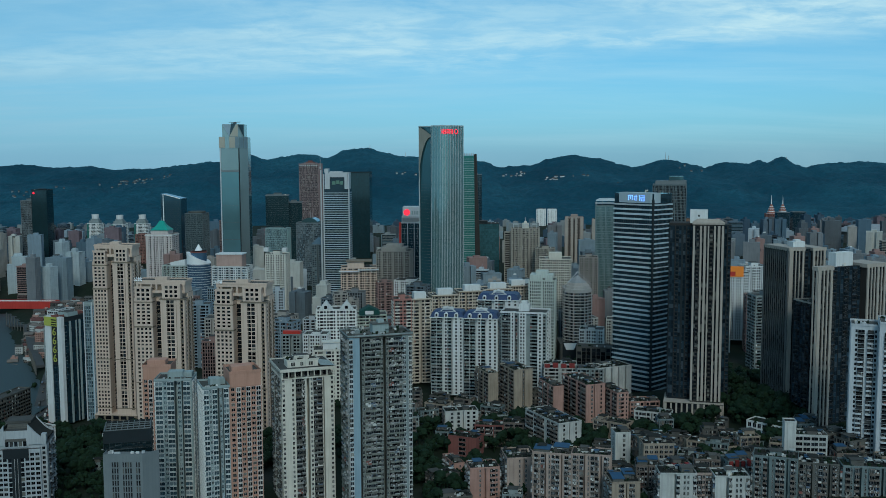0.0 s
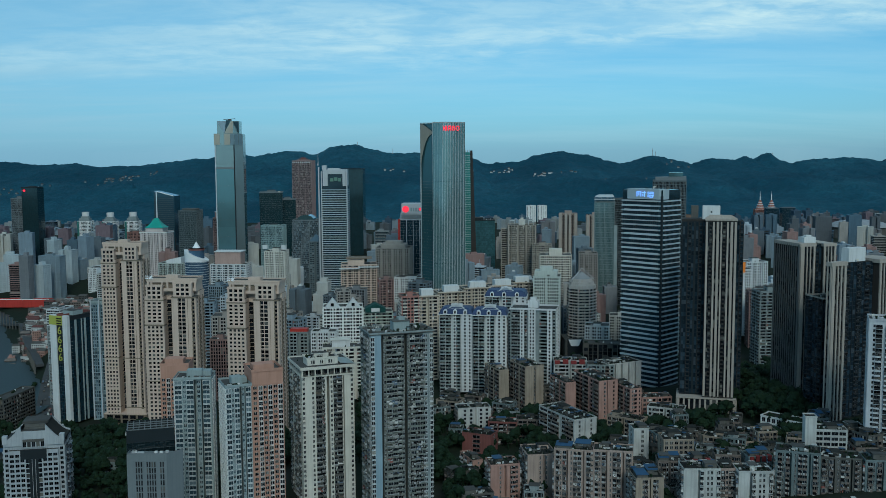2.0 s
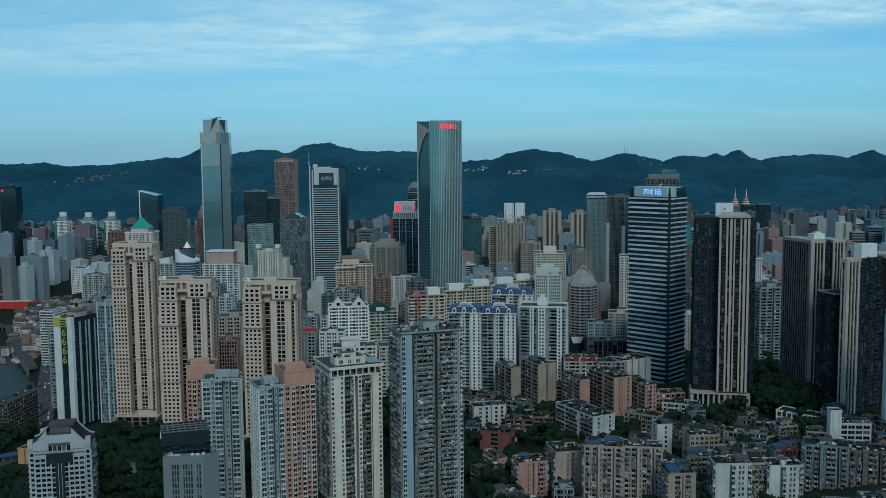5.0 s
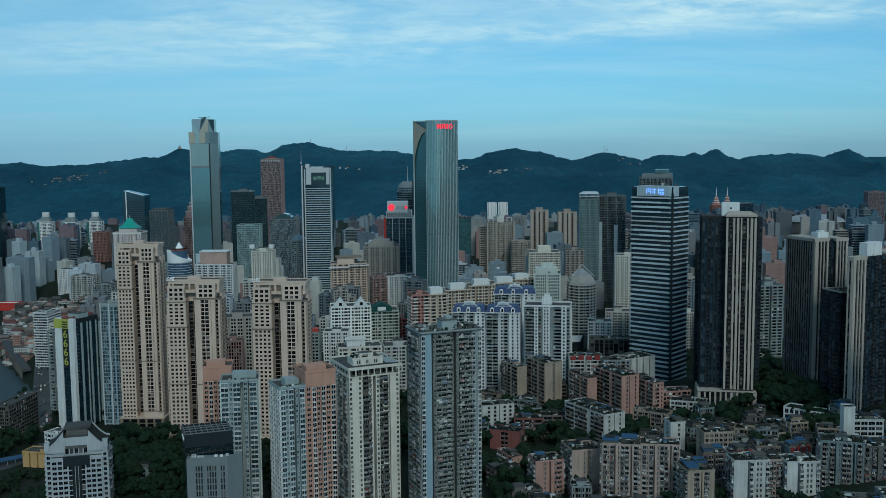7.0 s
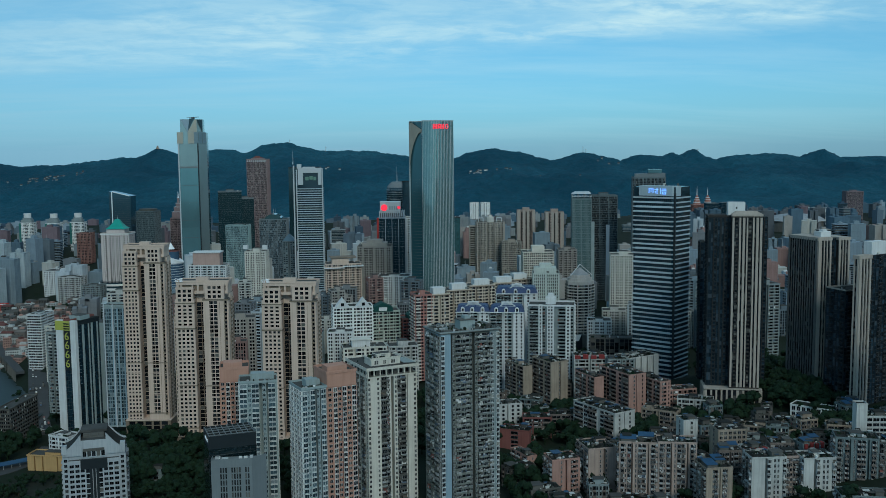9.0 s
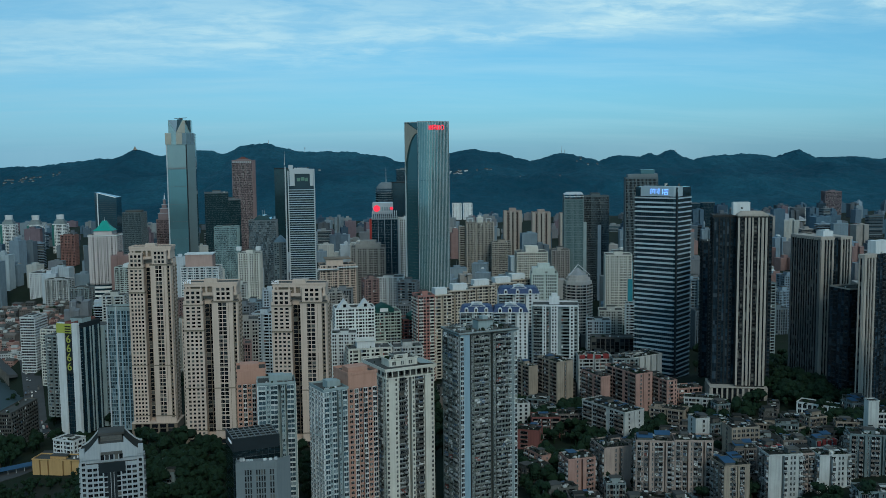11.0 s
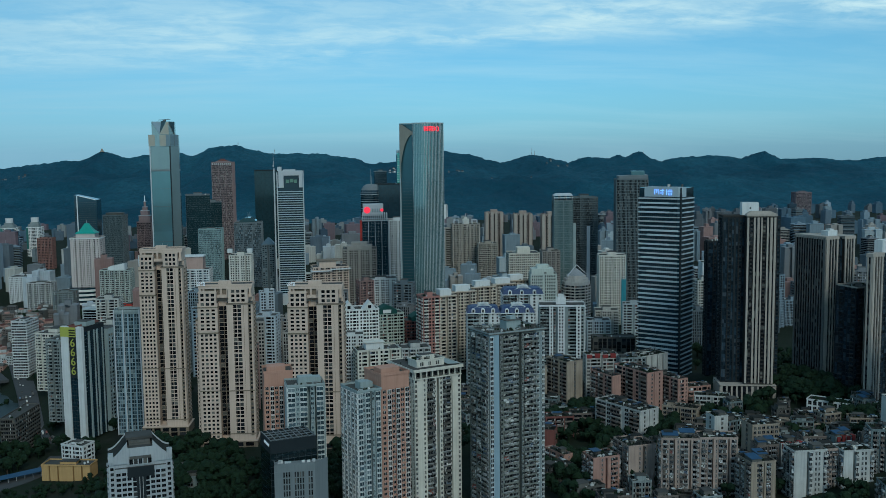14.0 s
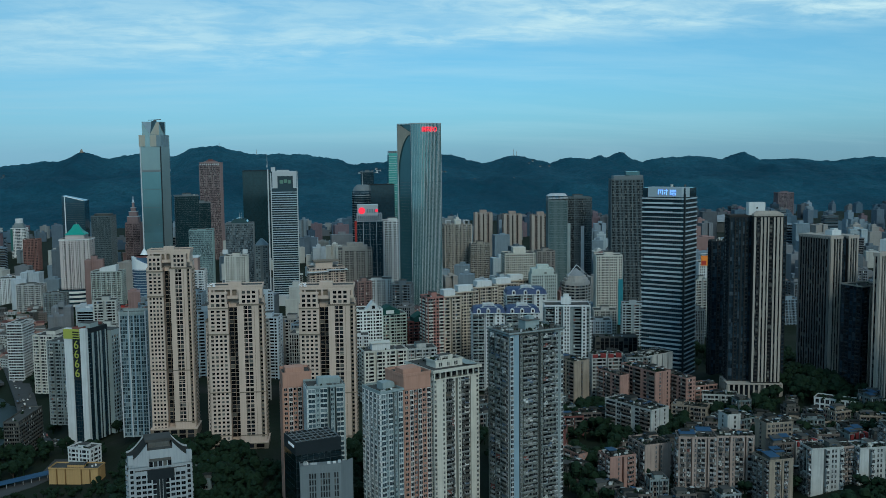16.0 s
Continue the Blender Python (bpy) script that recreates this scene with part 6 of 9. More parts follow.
# brown red tower, lit top windows put into pale paint, red rooftop box
b = slab_tower("office_tower", -286, 2105, -22, -8, 181, 42, 34, P_FINE, "reddish brown stone office tower with red rooftop box", (plaster("red_brown_granite", (0.31, 0.235, 0.235)), FRAME, PANE, CLOTH), h=3.6, cap=0, clutter=0)
part("rooftop_box", Geo().box(13, 29, 6, 24, 203.5, 208).box(17, 25, 8, 20, 208, 210.5), BRICK, b.root, "dull red rooftop box")
part("roof_screen", Geo().box(9, 33, 4, 28, 204.1, 206), b.mats[0], b.root)
for i in range(10):
    part("top_window", Geo().box(1.2 + i * 4.1, 3.6 + i * 4.1, -1.0, 0.2, 198.5, 201.5), SILVER, b.root, "pale panel painted as a lit window")
b.done()
BLACKTEAL = sheer_glass("black_teal_glass", (0.022, 0.055, 0.066), metal=0.35, wave=0.01)
mk("office_tower", -188, 2100, -22, -4, 163, 64, 40, P_GLASS, "dark teal glass office tower with a few lit panes", (DARKCLAD, FRAMEDARK, BLACKTEAL, CLOTH), wall=DARKCLAD, h=4.0, clutter=0, cap=0)
mk("office_tower", -322, 1910, -22, 6, 122, 44, 40, P_GLASS, "dark brown glass office block with lit rooftop edge", (STEELGREY, FRAMEDARK, BLACKTEAL, CLOTH), wall=STEELGREY, h=4.0)
mk("office_tower", -298, 1960, -22, 6, 106, 34, 34, P_GLASS, "plain dark glass office block", (STEELGREY, FRAMEDARK, BLACKTEAL, CLOTH), wall=STEELGREY, h=4.0)


def arched_top_tower():
    b = slab_tower("office_tower", -225, 1650, -22, -4, 86, 44, 34, P_FINE, "grey stone office tower with an arched glass roof", (STEELGREY, FRAMEDARK, PANEBLUE, CLOTH), h=3.4, cap=0, clutter=0)
    arc = [(8 + 28 * (1 - math.cos(math.pi * i / 10)) / 2, 108 + 9 * math.sin(math.pi * i / 10)) for i in range(11)]
    q = arc + [(36, 107), (8, 107)]
    part("arched_roof", Geo().loft([[(x, 30, z) for x, z in q], [(x, 2, z) for x, z in q]]), GLASS_GREY, b.root)
    for u in (22, 25):
        part("mast", Geo().disc(u, 12, 115, 126, 0.3, 0.15, 6), FRAME, b.root)
    return b.done()


arched_top_tower()


def green_roof_tower():
    w = 46.0
    b = slab_tower("apartment_tower", -485, 1672, -40, -6, 66, w, 32, "p1.4 w1.1 p.9 w1.1 p1.4 o2.4 p1 s1.8 p1 o2.4 p1.4 w1.1 p.9 w1.1 p1.4", "pinkish white apartment tower with a green tiled pyramid roof", (plaster("pale_stone", (0.60, 0.545, 0.53)), FRAMEDARK, PANEDARK, CLOTH), cap=0, clutter=0, h=3.2)
    H = 106
    part("cornice", Geo().box(-1.2, w + 1.2, -1.5, 33, H - 1.6, H - 0.2), BRIGHTWHITE, b.root, "white cornice")
    for u in (3.0, 11.0, 33.0, 41.0):
        part("rounded_bay", Geo().disc(u, 1.0, 0, H - 2, 1.9, n=12), b.mats[0], b.root)
    part("attic", Geo().box(8, 38, 4, 28, H, H + 7), b.mats[0], b.root)
    ring = lambda e, z: [(8 - e, 4 - e, z), (38 + e, 4 - e, z), (38 + e, 28 + e, z), (8 - e, 28 + e, z)]
    part("pyramid_roof", Geo().loft([ring(1.5, H + 7), ring(-3.5, H + 11), ring(-7.5, H + 16), ring(-11.4, H + 23)]), GREENTILE, b.root, "green glazed tile pyramid roof")
    part("finial", Geo().disc(23, 16, H + 23, H + 29, 0.6, 0.1, 6), FRAME, b.root)
    for k in range(4):
        part("podium_ring", Geo().disc(22, 8, k * 7, k * 7 + 3.4, 30, n=24), BRIGHTWHITE, b.root, "white curved podium balcony")
    part("podium", Geo().disc(22, 8, 0, 27, 28.5, n=24), GLASS_NAVY, b.root)
    return b.done()


green_roof_tower()


def slant_top_tower():
    b = Building("office_tower", -536, 1868, -22, -6, "grey glass office tower with a slanted roof edged in white", "office tower", "", 0, (GLASS_GREY,))
    w, d, H = 38.0, 30.0, 150.0
    part("glass_body", Geo().loft([[(0, 0, 0), (w, 0, 0), (w, d, 0), (0, d, 0)], [(0, 0, H), (w + 2, 0, H - 9), (w + 2, d, H - 9), (0, d, H)]]), sheer_glass("dusk_blue_glass", (0.05, 0.115, 0.155), metal=0.4, wave=0.01), b.root)
    e = Geo()
    e.box(4.6, 6.2, -0.9, 0, 0, H - 1)
    part("white_edge", e, WHITEMETAL, b.root, "white edge strip")
    part("white_edge", Geo().loft([[(7, -0.9, H - 1.6), (w, -0.9, H - 9.6), (w, 0, H - 9.6), (7, 0, H - 1.6)], [(7, -0.9, H - 0.2), (w, -0.9, H - 8.2), (w, 0, H - 8.2), (7, 0, H - 0.2)]]), WHITEMETAL, b.root, "white lit roof edge")
    g = Geo()
    for i in range(36):
        g.box(0, w, -0.25, 0, 3 + i * 3.8, 3.5 + i * 3.8)
    part("floor_seams", g, FRAMEDARK, b.root, kind="stuff")
    return b.done()


slant_top_tower()
b = slab_tower("office_tower", -466, 1835, -22, -10, 92, 34, 32, P_FINE, "dark blue-grey stepped office tower with a round rooftop rim", (DUSKGREY, FRAMEDARK, BLACKTEAL, CLOTH), h=3.6, cap=0)
part("rooftop_rim", Geo().disc(17, 16, 114, 118, 15, 16.5, 20), CONCRETE, b.root)
b.done()

for x, y, top in ((-699, 2270, 43), (-753, 2275, 42), (-808, 2270, 44)):
    b = slab_tower("apartment_tower", x, y, -25, -4, top, 30, 22, "r3 p.6 w1.2 p1.4 w1.2 p.6 r3", "white apartment tower with a round white water tank on top", (BRIGHTWHITE, FRAME, PANEBLUE, CLOTH), group="white towers with roof tanks", cap=0, clutter=0)
    part("roof_step", Geo().box(3, 26, 2.5, 19, top + 25, top + 32), GREYW, b.root)
    part("roof_step", Geo().box(6.5, 23.5, 4, 17, top + 32, top + 36.5), GREYW, b.root)
    part("corner_glazing", Geo().box(-0.6, 4, -1.2, 4, top - 22, top + 25), GLASS_GREEN, b.root, "green glazed corner bay")
    part("water_tank", Geo().disc(15, 11, top + 36.5, top + 46, 7.6, 8.2, 18), TANK, b.root, "round white rooftop water tank")
    b.done()

b = slab_tower("office_tower", -826, 2012, -25, -3, 131, 32, 30, P_GLASS, "dark office tower with a small red lit sign", (DARKCLAD, FRAMEDARK, BLACKTEAL, CLOTH), wall=DARKCLAD, h=3.8, cap=1)
part("sign", Geo().disc(0, 0, 0, 1.2, 2.2, n=16), RED_GLOW, b.root, "round red sign").matrix_basis = pose(6, -1, 150, 90, 0, 0)
b.done()
mk("office_tower", -860, 2035, -25, -3, 108, 28, 28, P_RIBS, "pale grey ribbed office tower", (STEELGREY, FRAMEDARK, PANEDARK, CLOTH), h=3.6)


def round_blue_tower():
    b = Building("office_tower", -350, 1402, -22, 0, "round blue glass tower with a sloping crown and white rings", "office tower", "", 0, (GLASS_BLUE,))
    ring = lambda r, z, cut=0: [(r * math.cos(2 * math.pi * i / 24), r * math.sin(2 * math.pi * i / 24), z + cut * math.cos(2 * math.pi * i / 24)) for i in range(24)]
    part("glass_drum", Geo().loft([ring(16.5, 0), ring(16.5, 68)]), GLASS_BLUE, b.root)
    part("sloped_crown", Geo().loft([ring(16.6, 68), ring(17.2, 77, -8)]), WHITEMETAL, b.root, "pale sloping crown")
    part("inner_drum", Geo().loft([ring(11, 66), ring(11, 86)]), GLASS_BLUE, b.root)
    part("rim", Geo().loft([ring(11.6, 84), ring(11.6, 86)]), BRICK, b.root)
    part("spire", Geo().loft([ring(5.5, 87), ring(0.2, 96)]), WHITEMETAL, b.root)
    g = Geo()
    for i in range(19):
        g.loft([ring(16.9, 4 + i * 3.5), ring(16.9, 4.6 + i * 3.5)])
    part("ring_band", g, SILVER, b.root, kind="stuff")
    return b.done()


round_blue_tower()


def corner_turret_tower():
    b = slab_tower("apartment_tower", -228, 1328, -22, -8, 66, 28, 22, "p1 w1.1 p.7 w1.1 p.7 s1 w1.1 p.7 w1.1 p1", "slim pale apartment tower with white rooftop corner frames", (PALE, FRAMEDARK, PANEDARK, CLOTH), cap=2)
    for u in (-2, 24):
        part("roof_frame", Geo().box(u, u + 6, -1, 6, 92, 97), WHITE, b.root)
    return b.done()


corner_turret_tower()
b = slab_tower("apartment_tower", -111, 1286, -22, 4, 52, 46, 28, P_BALC, "cream apartment block with deep terraces and penthouse", (CREAM, FRAMEDARK, PANEDARK, CLOTH), cap=0)
b.wall(CREAM, "penthouse").box(8, 30, 3, 22, 74, 82)
b.wall(CREAM_DARK, "penthouse_roof").box(6, 40, 1, 24, 82, 83)
b.wall(WHITE, "terrace_slab").box(-3, 24, -4, 6, 69, 70)
b.wall(WHITE, "terrace_slab").box(22, 49, -4, 6, 71, 72)
b.done()
b = slab_tower("office_building", -69, 1342, -22, -6, 68, 46, 40, P_GRID, "grey stone office block with stepped roof", (plaster("warm_grey_stone", (0.30, 0.29, 0.27)), FRAMEDARK, PANEDARK, CLOTH), cap=0)
b.wall(b.mats[0], "roof_step").box(6, 40, 6, 34, 90, 95)
b.wall(b.mats[0], "roof_step").box(12, 34, 10, 30, 95, 99)
b.done()
mk("office_building", -45, 1310, -22, -8, 31, 42, 30, P_GRID, "small white gridded office block", (BRIGHTWHITE, FRAMEDARK, PANE, CLOTH), cap=1)


def sign_tower():
    b = slab_tower("office_tower", -41, 1400, -22, -5, 103, 38, 36, "p.5 g3.4 g3.4 p.5 g3.4 g3.4 p.5 g3.4 g3.4 p.5 g3.4 g3.4 p.5", "dark blue glass office tower with red lit emblem", (SILVER, FRAMEDARK, GLASS_NAVY, CLOTH), wall=SILVER, h=3.6, cap=0, clutter=0, pier=0.9)
    H = 125
    part("red_fin", Geo().box(-2.5, 0.6, -2, 1, 20, H + 1), REDSHEET, b.root, "tall red fin at the corner")
    for i in range(13):
        u = 1 + 34.4 * i / 12
        part("crown_post", Geo().box(u, u + 1.2, 0.5, 34, H, H + 10), SILVER, b.root)
    sign = b.wall(SILVER, "sign_box").box(2, 31, 4, 30, H + 7, H + 23)
    part("emblem", Geo().disc(0, 0, 0, 0.6, 4.6, n=20), RED_GLOW, sign, "round red lit emblem").matrix_basis = pose(8, 3.8, H + 15, 90, 0, 0)
    for i in range(4):
        part("sign_bar", Geo().box(15 + i * 3.4, 17.2 + i * 3.4, 3.4, 3.9, H + 12, H + 17), BLUEGREY, sign, "blue sign bar")
    part("emblem", Geo().disc(0, 0, 0, 0.6, 2.2, n=14), RED_GLOW, sign, "small red lit emblem").matrix_basis = pose(29, 3.8, H + 15, 90, 0, 0)
    return b.done()


def red_spire_tower():
    b = slab_tower("office_tower", -420, 1900, -22, -6, 74, 26, 26, P_RIBS, "reddish brown tower stepping up to a slim lit spire", (plaster("rose_brown_tile", (0.30, 0.215, 0.21)), FRAMEDARK, PANEDARK, CLOTH), cap=0, clutter=0)
    H = 96.0
    for q, z0, z1 in ((3, 0, 12), (6, 12, 21), (9, 21, 28), (11.2, 28, 38)):
        part("crown_step", Geo().box(q, 26 - q, q, 26 - q, H + z0, H + z1), b.mats[0], b.root)
        part("step_ledge", Geo().box(q - 0.7, 26.7 - q, q - 0.7, 26.7 - q, H + z1 - 0.2, H + z1 + 0.5), SILVER, b.root, "pale ledge")
    part("spire", Geo().disc(13, 13, H + 38.5, H + 50, 1.0, 0.2, 8), WHITE_GLOW, b.root, "faintly lit spire")
    return b.done()


red_spire_tower()
mk("apartment_tower", -630, 2050, -25, -6, 36, 28, 24, P_GRID, "red brick tiled apartment block", (plaster("brick_red_tile", (0.28, 0.155, 0.135)), FRAME, PANEDARK, CLOTH), cap=1)


def pyramid_roof_tower():
    b = slab_tower("office_tower", -192, 1500, -22, -4, 63, 19, 19, P_GRID, "slim grey tower with a blue-grey pyramid roof", (DUSKGREY, FRAME, PANEBLUE, CLOTH), cap=0, clutter=0)
    H = 85.0
    ring = lambda e, z: [(e, e, z), (19 - e, e, z), (19 - e, 19 - e, z), (e, 19 - e, z)]
    part("pyramid_roof", Geo().loft([ring(-0.6, H + 1.1), ring(8.6, H + 11)]), plaster("blue_grey_sheet", (0.10, 0.16, 0.21), rough=0.5), b.root, "blue-grey pyramid roof")
    return b.done()


pyramid_roof_tower()


def drum_tower():
    b = Building("office_tower", -14, 1722, -22, 0, "round dark glass office tower with ringed crown and mast", "office tower", "", 0, (DARKCLAD,))
    ring = lambda r, z: [(r * math.cos(math.pi * i / 12), r * math.sin(math.pi * i / 12), z) for i in range(24)]
    part("glass_drum", Geo().loft([ring(18.5, 0), ring(18.5, 150), ring(17, 156)]), GLASS_NAVY, b.root)
    part("crown", Geo().loft([ring(17.5, 156), ring(14, 162), ring(9, 166)]), STEELGREY, b.root)
    for k in range(38):
        part("floor_ring", Geo().loft([ring(18.8, 4 + 4 * k), ring(18.8, 4.8 + 4 * k)]), STEELGREY if k % 3 else SILVER, b.root)
    part("mast", Geo().disc(0, 0, 166, 192, 0.7, 0.2, 6), FRAME, b.root)
    return b.done()


drum_tower()


sign_tower()
mk("office_tower", -6, 1420, -22, -6, 101, 38, 30, P_GRID, "white gridded office tower", (BRIGHTWHITE, FRAMEDARK, PANEDARK, CLOTH), h=3.3, wall=BRIGHTWHITE)


def tapered_green_tower():
    b = Building("office_tower", 34, 1700, -22, -3, "tapering green glass tower with brown flank", "office tower", "", 0, (GLASS_GREEN,))
    H = 220.0
    lo = [(-8, 0), (22, 0), (22, 30), (-8, 30)]
    hi = [(-4, 1), (20, 1), (20, 28), (-4, 28)]
    part("glass_body", Geo().loft([[(x, y, 0) for x, y in lo], [(x, y, H) for x, y in hi]]), GLASS_GREEN, b.root)
    part("flank", Geo().loft([[(22.2, 0, 0), (32, 3, 0), (32, 30, 0), (22.2, 30, 0)], [(20.2, 0, H + 3), (24, 3, H + 3), (24, 28, H + 3), (20.2, 28, H + 3)]]), BROWN, b.root)
    g = Geo()
    for i in range(54):
        z = 2 + i * 4
        k = z / H
        g.box(-8 + 4 * k, 22 - 2 * k, -0.3 + k, 0.2 + k, z, z + 0.6)
    part("floor_seams", g, FRAME, b.root, kind="stuff")
    for i in range(8):
        part("crown_post", Geo().box(i * 3.1 - 3.6, i * 3.1 - 2.8, 1, 27, H, H + 4), FRAME, b.root)
    return b.done()


tapered_green_tower()
mk("office_tower", 10, 1640, -22, 0, 146, 40, 24, P_GLASS, "dark glass office tower with a white top edge", (DARKCLAD, FRAMEDARK, GLASS_NAVY, CLOTH), wall=DARKCLAD, h=4, cap=0)
mk("office_building", 69, 1760, -22, 0, 76, 64, 40, P_GLASS, "dark teal glass office block", (DARKCLAD, FRAMEDARK, sheer_glass("deep_teal_glass", (0.10, 0.24, 0.27), wave=0.01), CLOTH), wall=DARKCLAD, h=4)
mk("office_tower", 82, 2450, -22, 0, 150, 30, 24, P_GLASS, "slim dark glass office tower", (DARKCLAD, FRAMEDARK, GLASS_NAVY, CLOTH), wall=STEELGREY, h=4)

def pinnacled_tower():
    """Brown-grey residential towers with glazed loggias and a pergola crown."""
    stone = plaster("brown_grey_render", (0.37, 0.345, 0.30), stain=0.4)
    b = slab_tower("apartment_tower", 138, 1640, -22, -5, 76, 47, 30, "p.5 w.9 p.4 r2 p.3 s1 p.3 r2 p.4 w.9 p.5", "weathered brown-grey apartment tower with balconies and pergola roof", (stone, FRAME, PANE, CLOTH), group="brown-grey towers", cap=0, clutter=3)
    for u in (0, 15.1, 30.3, 45.2):
        part("corner_pier", Geo().box(u, u + 1.6, -1.0, 1.2, 0, 99), RIB, b.root, "pale stone pier")
    part("side_wing", Geo().box(-12, -0.4, 8, 26, 0, 92), stone, b.root)
    for i in range(29):
        part("wing_window", Geo().box(-10.6, -2.2, 7.6, 8.4, 2 + i * 3.1, 3.7 + i * 3.1), PANEDARK, b.root)
    for u in (3, 19, 34):
        frame_bars = Geo().box(u, u + 0.7, 2, 2.7, 98.9, 105).box(u + 8, u + 8.7, 2, 2.7, 98.9, 105).box(u, u + 8.7, 2, 2.7, 105, 105.8)
        frame_bars.box(u, u + 0.7, 14, 14.7, 98.9, 105).box(u + 8, u + 8.7, 14, 14.7, 98.9, 105).box(u, u + 8.7, 14, 14.7, 105, 105.8)
        part("pergola", frame_bars, SILVER, b.root, "pale roof pergola")
    part("lift_house", Geo().box(18, 29, 6, 16, 98.2, 107).box(21, 26, 8, 14, 107, 110), PALE, b.root)
    part("pinnacle", Geo().disc(23.5, 11, 110, 117, 0.7, 0.2, 6), FRAME, b.root)
    b.done()
    mk("apartment_tower", 167, 1600, -22, -5, 46, 32, 26, "p.4 w.9 p.3 w.9 p.4 r1.8 p.4 w.9 p.3 w.9 p.4", "brown-grey latticed apartment block", (stone, FRAME, PANE, CLOTH), group="brown-grey towers")


pinnacled_tower()
for x in (302, 336):
    mk("apartment_tower", x, 3020, -20, -4, 31, 28, 22, "p1.5 w1.2 p2 s1.4 p2 w1.2 p1.5", "pale white slab tower of a far twin pair", (BRIGHTWHITE, FRAME, PANEBLUE, CLOTH), group="far white twins", cap=1, clutter=0)
for x, y in ((266, 1990), (312, 1930), (359, 1890)):
    b = slab_tower("apartment_tower", x, y, -20, -8, 72, 36, 24, "p1 w1.1 p1.4 s1 p1.4 w1.1 p2 w1.1 p1.4 s1 p1.4 w1.1 p1", "beige and brown striped apartment tower", (plaster("beige_stripe", (0.37, 0.30, 0.265)), FRAMEDARK, PANEDARK, CLOTH), group="beige striped towers", pier=0.9, cap=0)
    b.wall(b.mats[0], "roof_step").box(11, 25, 4, 20, 92, 98)
    for u, q in ((0.0, 5.0), (11.5, 5.0), (19.5, 5.0), (31.0, 5.0)):
        part("stone_bay", Geo().box(u, u + q, -1.5, 0.6, 0, 93), RIB, b.root, "pale stone bay")
    # dark strips laid on the front, standing in for shaded recesses
    for u in (7.2, 16.9, 26.4):
        part("recess", Geo().box(u, u + 2.4, -1.05, 0.4, 0, 90), BROWN, b.root, "dark strip standing in for shaded recesses")
    b.done()


def steel_glass_pair():
    b = slab_tower("office_tower", 226, 1366, -22, -10, 128, 27, 28, P_FINE, "grey-green glass tower with a frame crown", (plaster("grey_green_cladding", (0.19, 0.245, 0.255)), FRAME, sheer_glass("grey_green_glass", (0.17, 0.30, 0.32), wave=0.01), CLOTH), cap=0, clutter=0, h=3.4)
    for u in (0, 8.7, 17.5, 26.2):
        part("crown_post", Geo().box(u, u + 0.8, -0.3, 27, 150, 157), STEELGREY, b.root)
    part("crown_beam", Geo().box(-0.4, 27.4, -0.5, 0.4, 153.5, 155), SILVER, b.root)
    part("crown_roof", Geo().loft([[(0, -0.4, 157.1), (27, -0.4, 157.1), (27, 27, 157.1), (0, 27, 157.1)], [(5, 3, 160), (25, 3, 160), (25, 24, 160), (5, 24, 160)]]), SILVER, b.root, "sloped pale metal roof")
    part("light_strip", Geo().box(27.2, 31.5, -1, 3, 0, 118), BLUEGREY, b.root)
    b.done()
    b = slab_tower("apartment_tower", 262, 1380, -22, -10, 131, 38, 30, P_FINE, "unfinished dark brown tower behind the glass tower", (plaster("raw_brown_grey", (0.14, 0.175, 0.19)), FRAMEDARK, PANEDARK, CLOTH), clutter=3, h=3.3)
    part("light_strip", Geo().box(22, 27, -1.2, 0.2, 0, 112), PALEBLUE, b.root)
    b.done()


steel_glass_pair()
b = slab_tower("apartment_tower", 148, 1288, -22, -6, 62, 41, 32, "p.5 w1.2 p.5 r2.2 p.5 w1.2 p.5", "ivory apartment block with a fine window grid", (plaster("ivory_tile", (0.66, 0.635, 0.56)), FRAMEDARK, PANEDARK, CLOTH), cap=0)
b.wall(b.mats[0], "penthouse").box(12, 29, 6, 24, 84, 92)
b.done()
mk("apartment_tower", 199, 1335, -22, -6, 59, 25, 26, P_GRID, "plain warm grey apartment block", (plaster("warm_grey_render", (0.33, 0.31, 0.29)), FRAMEDARK, PANEDARK, CLOTH), cap=2)


def white_office():
    b = slab_tower("office_tower", 105, 1038, -20, -10, 66, 28, 26, "p1.2 w1 p.8 w1 p.8 w1 p.8 w1 p.8 w1 p.8 w1 p1.2", "pale green-white office tower with a stepped rooftop", (plaster("pale_green_white", (0.50, 0.56, 0.53), stain=0.2), FRAMEDARK, PANEDARK, CLOTH), cap=0, clutter=3, h=3.3)
    b.wall(b.mats[0], "roof_step").box(1, 25, 3, 23, 86, 92)
    b.wall(b.mats[0], "roof_step").box(7, 20, 6, 18, 92, 96)
    return b.done()


white_office()


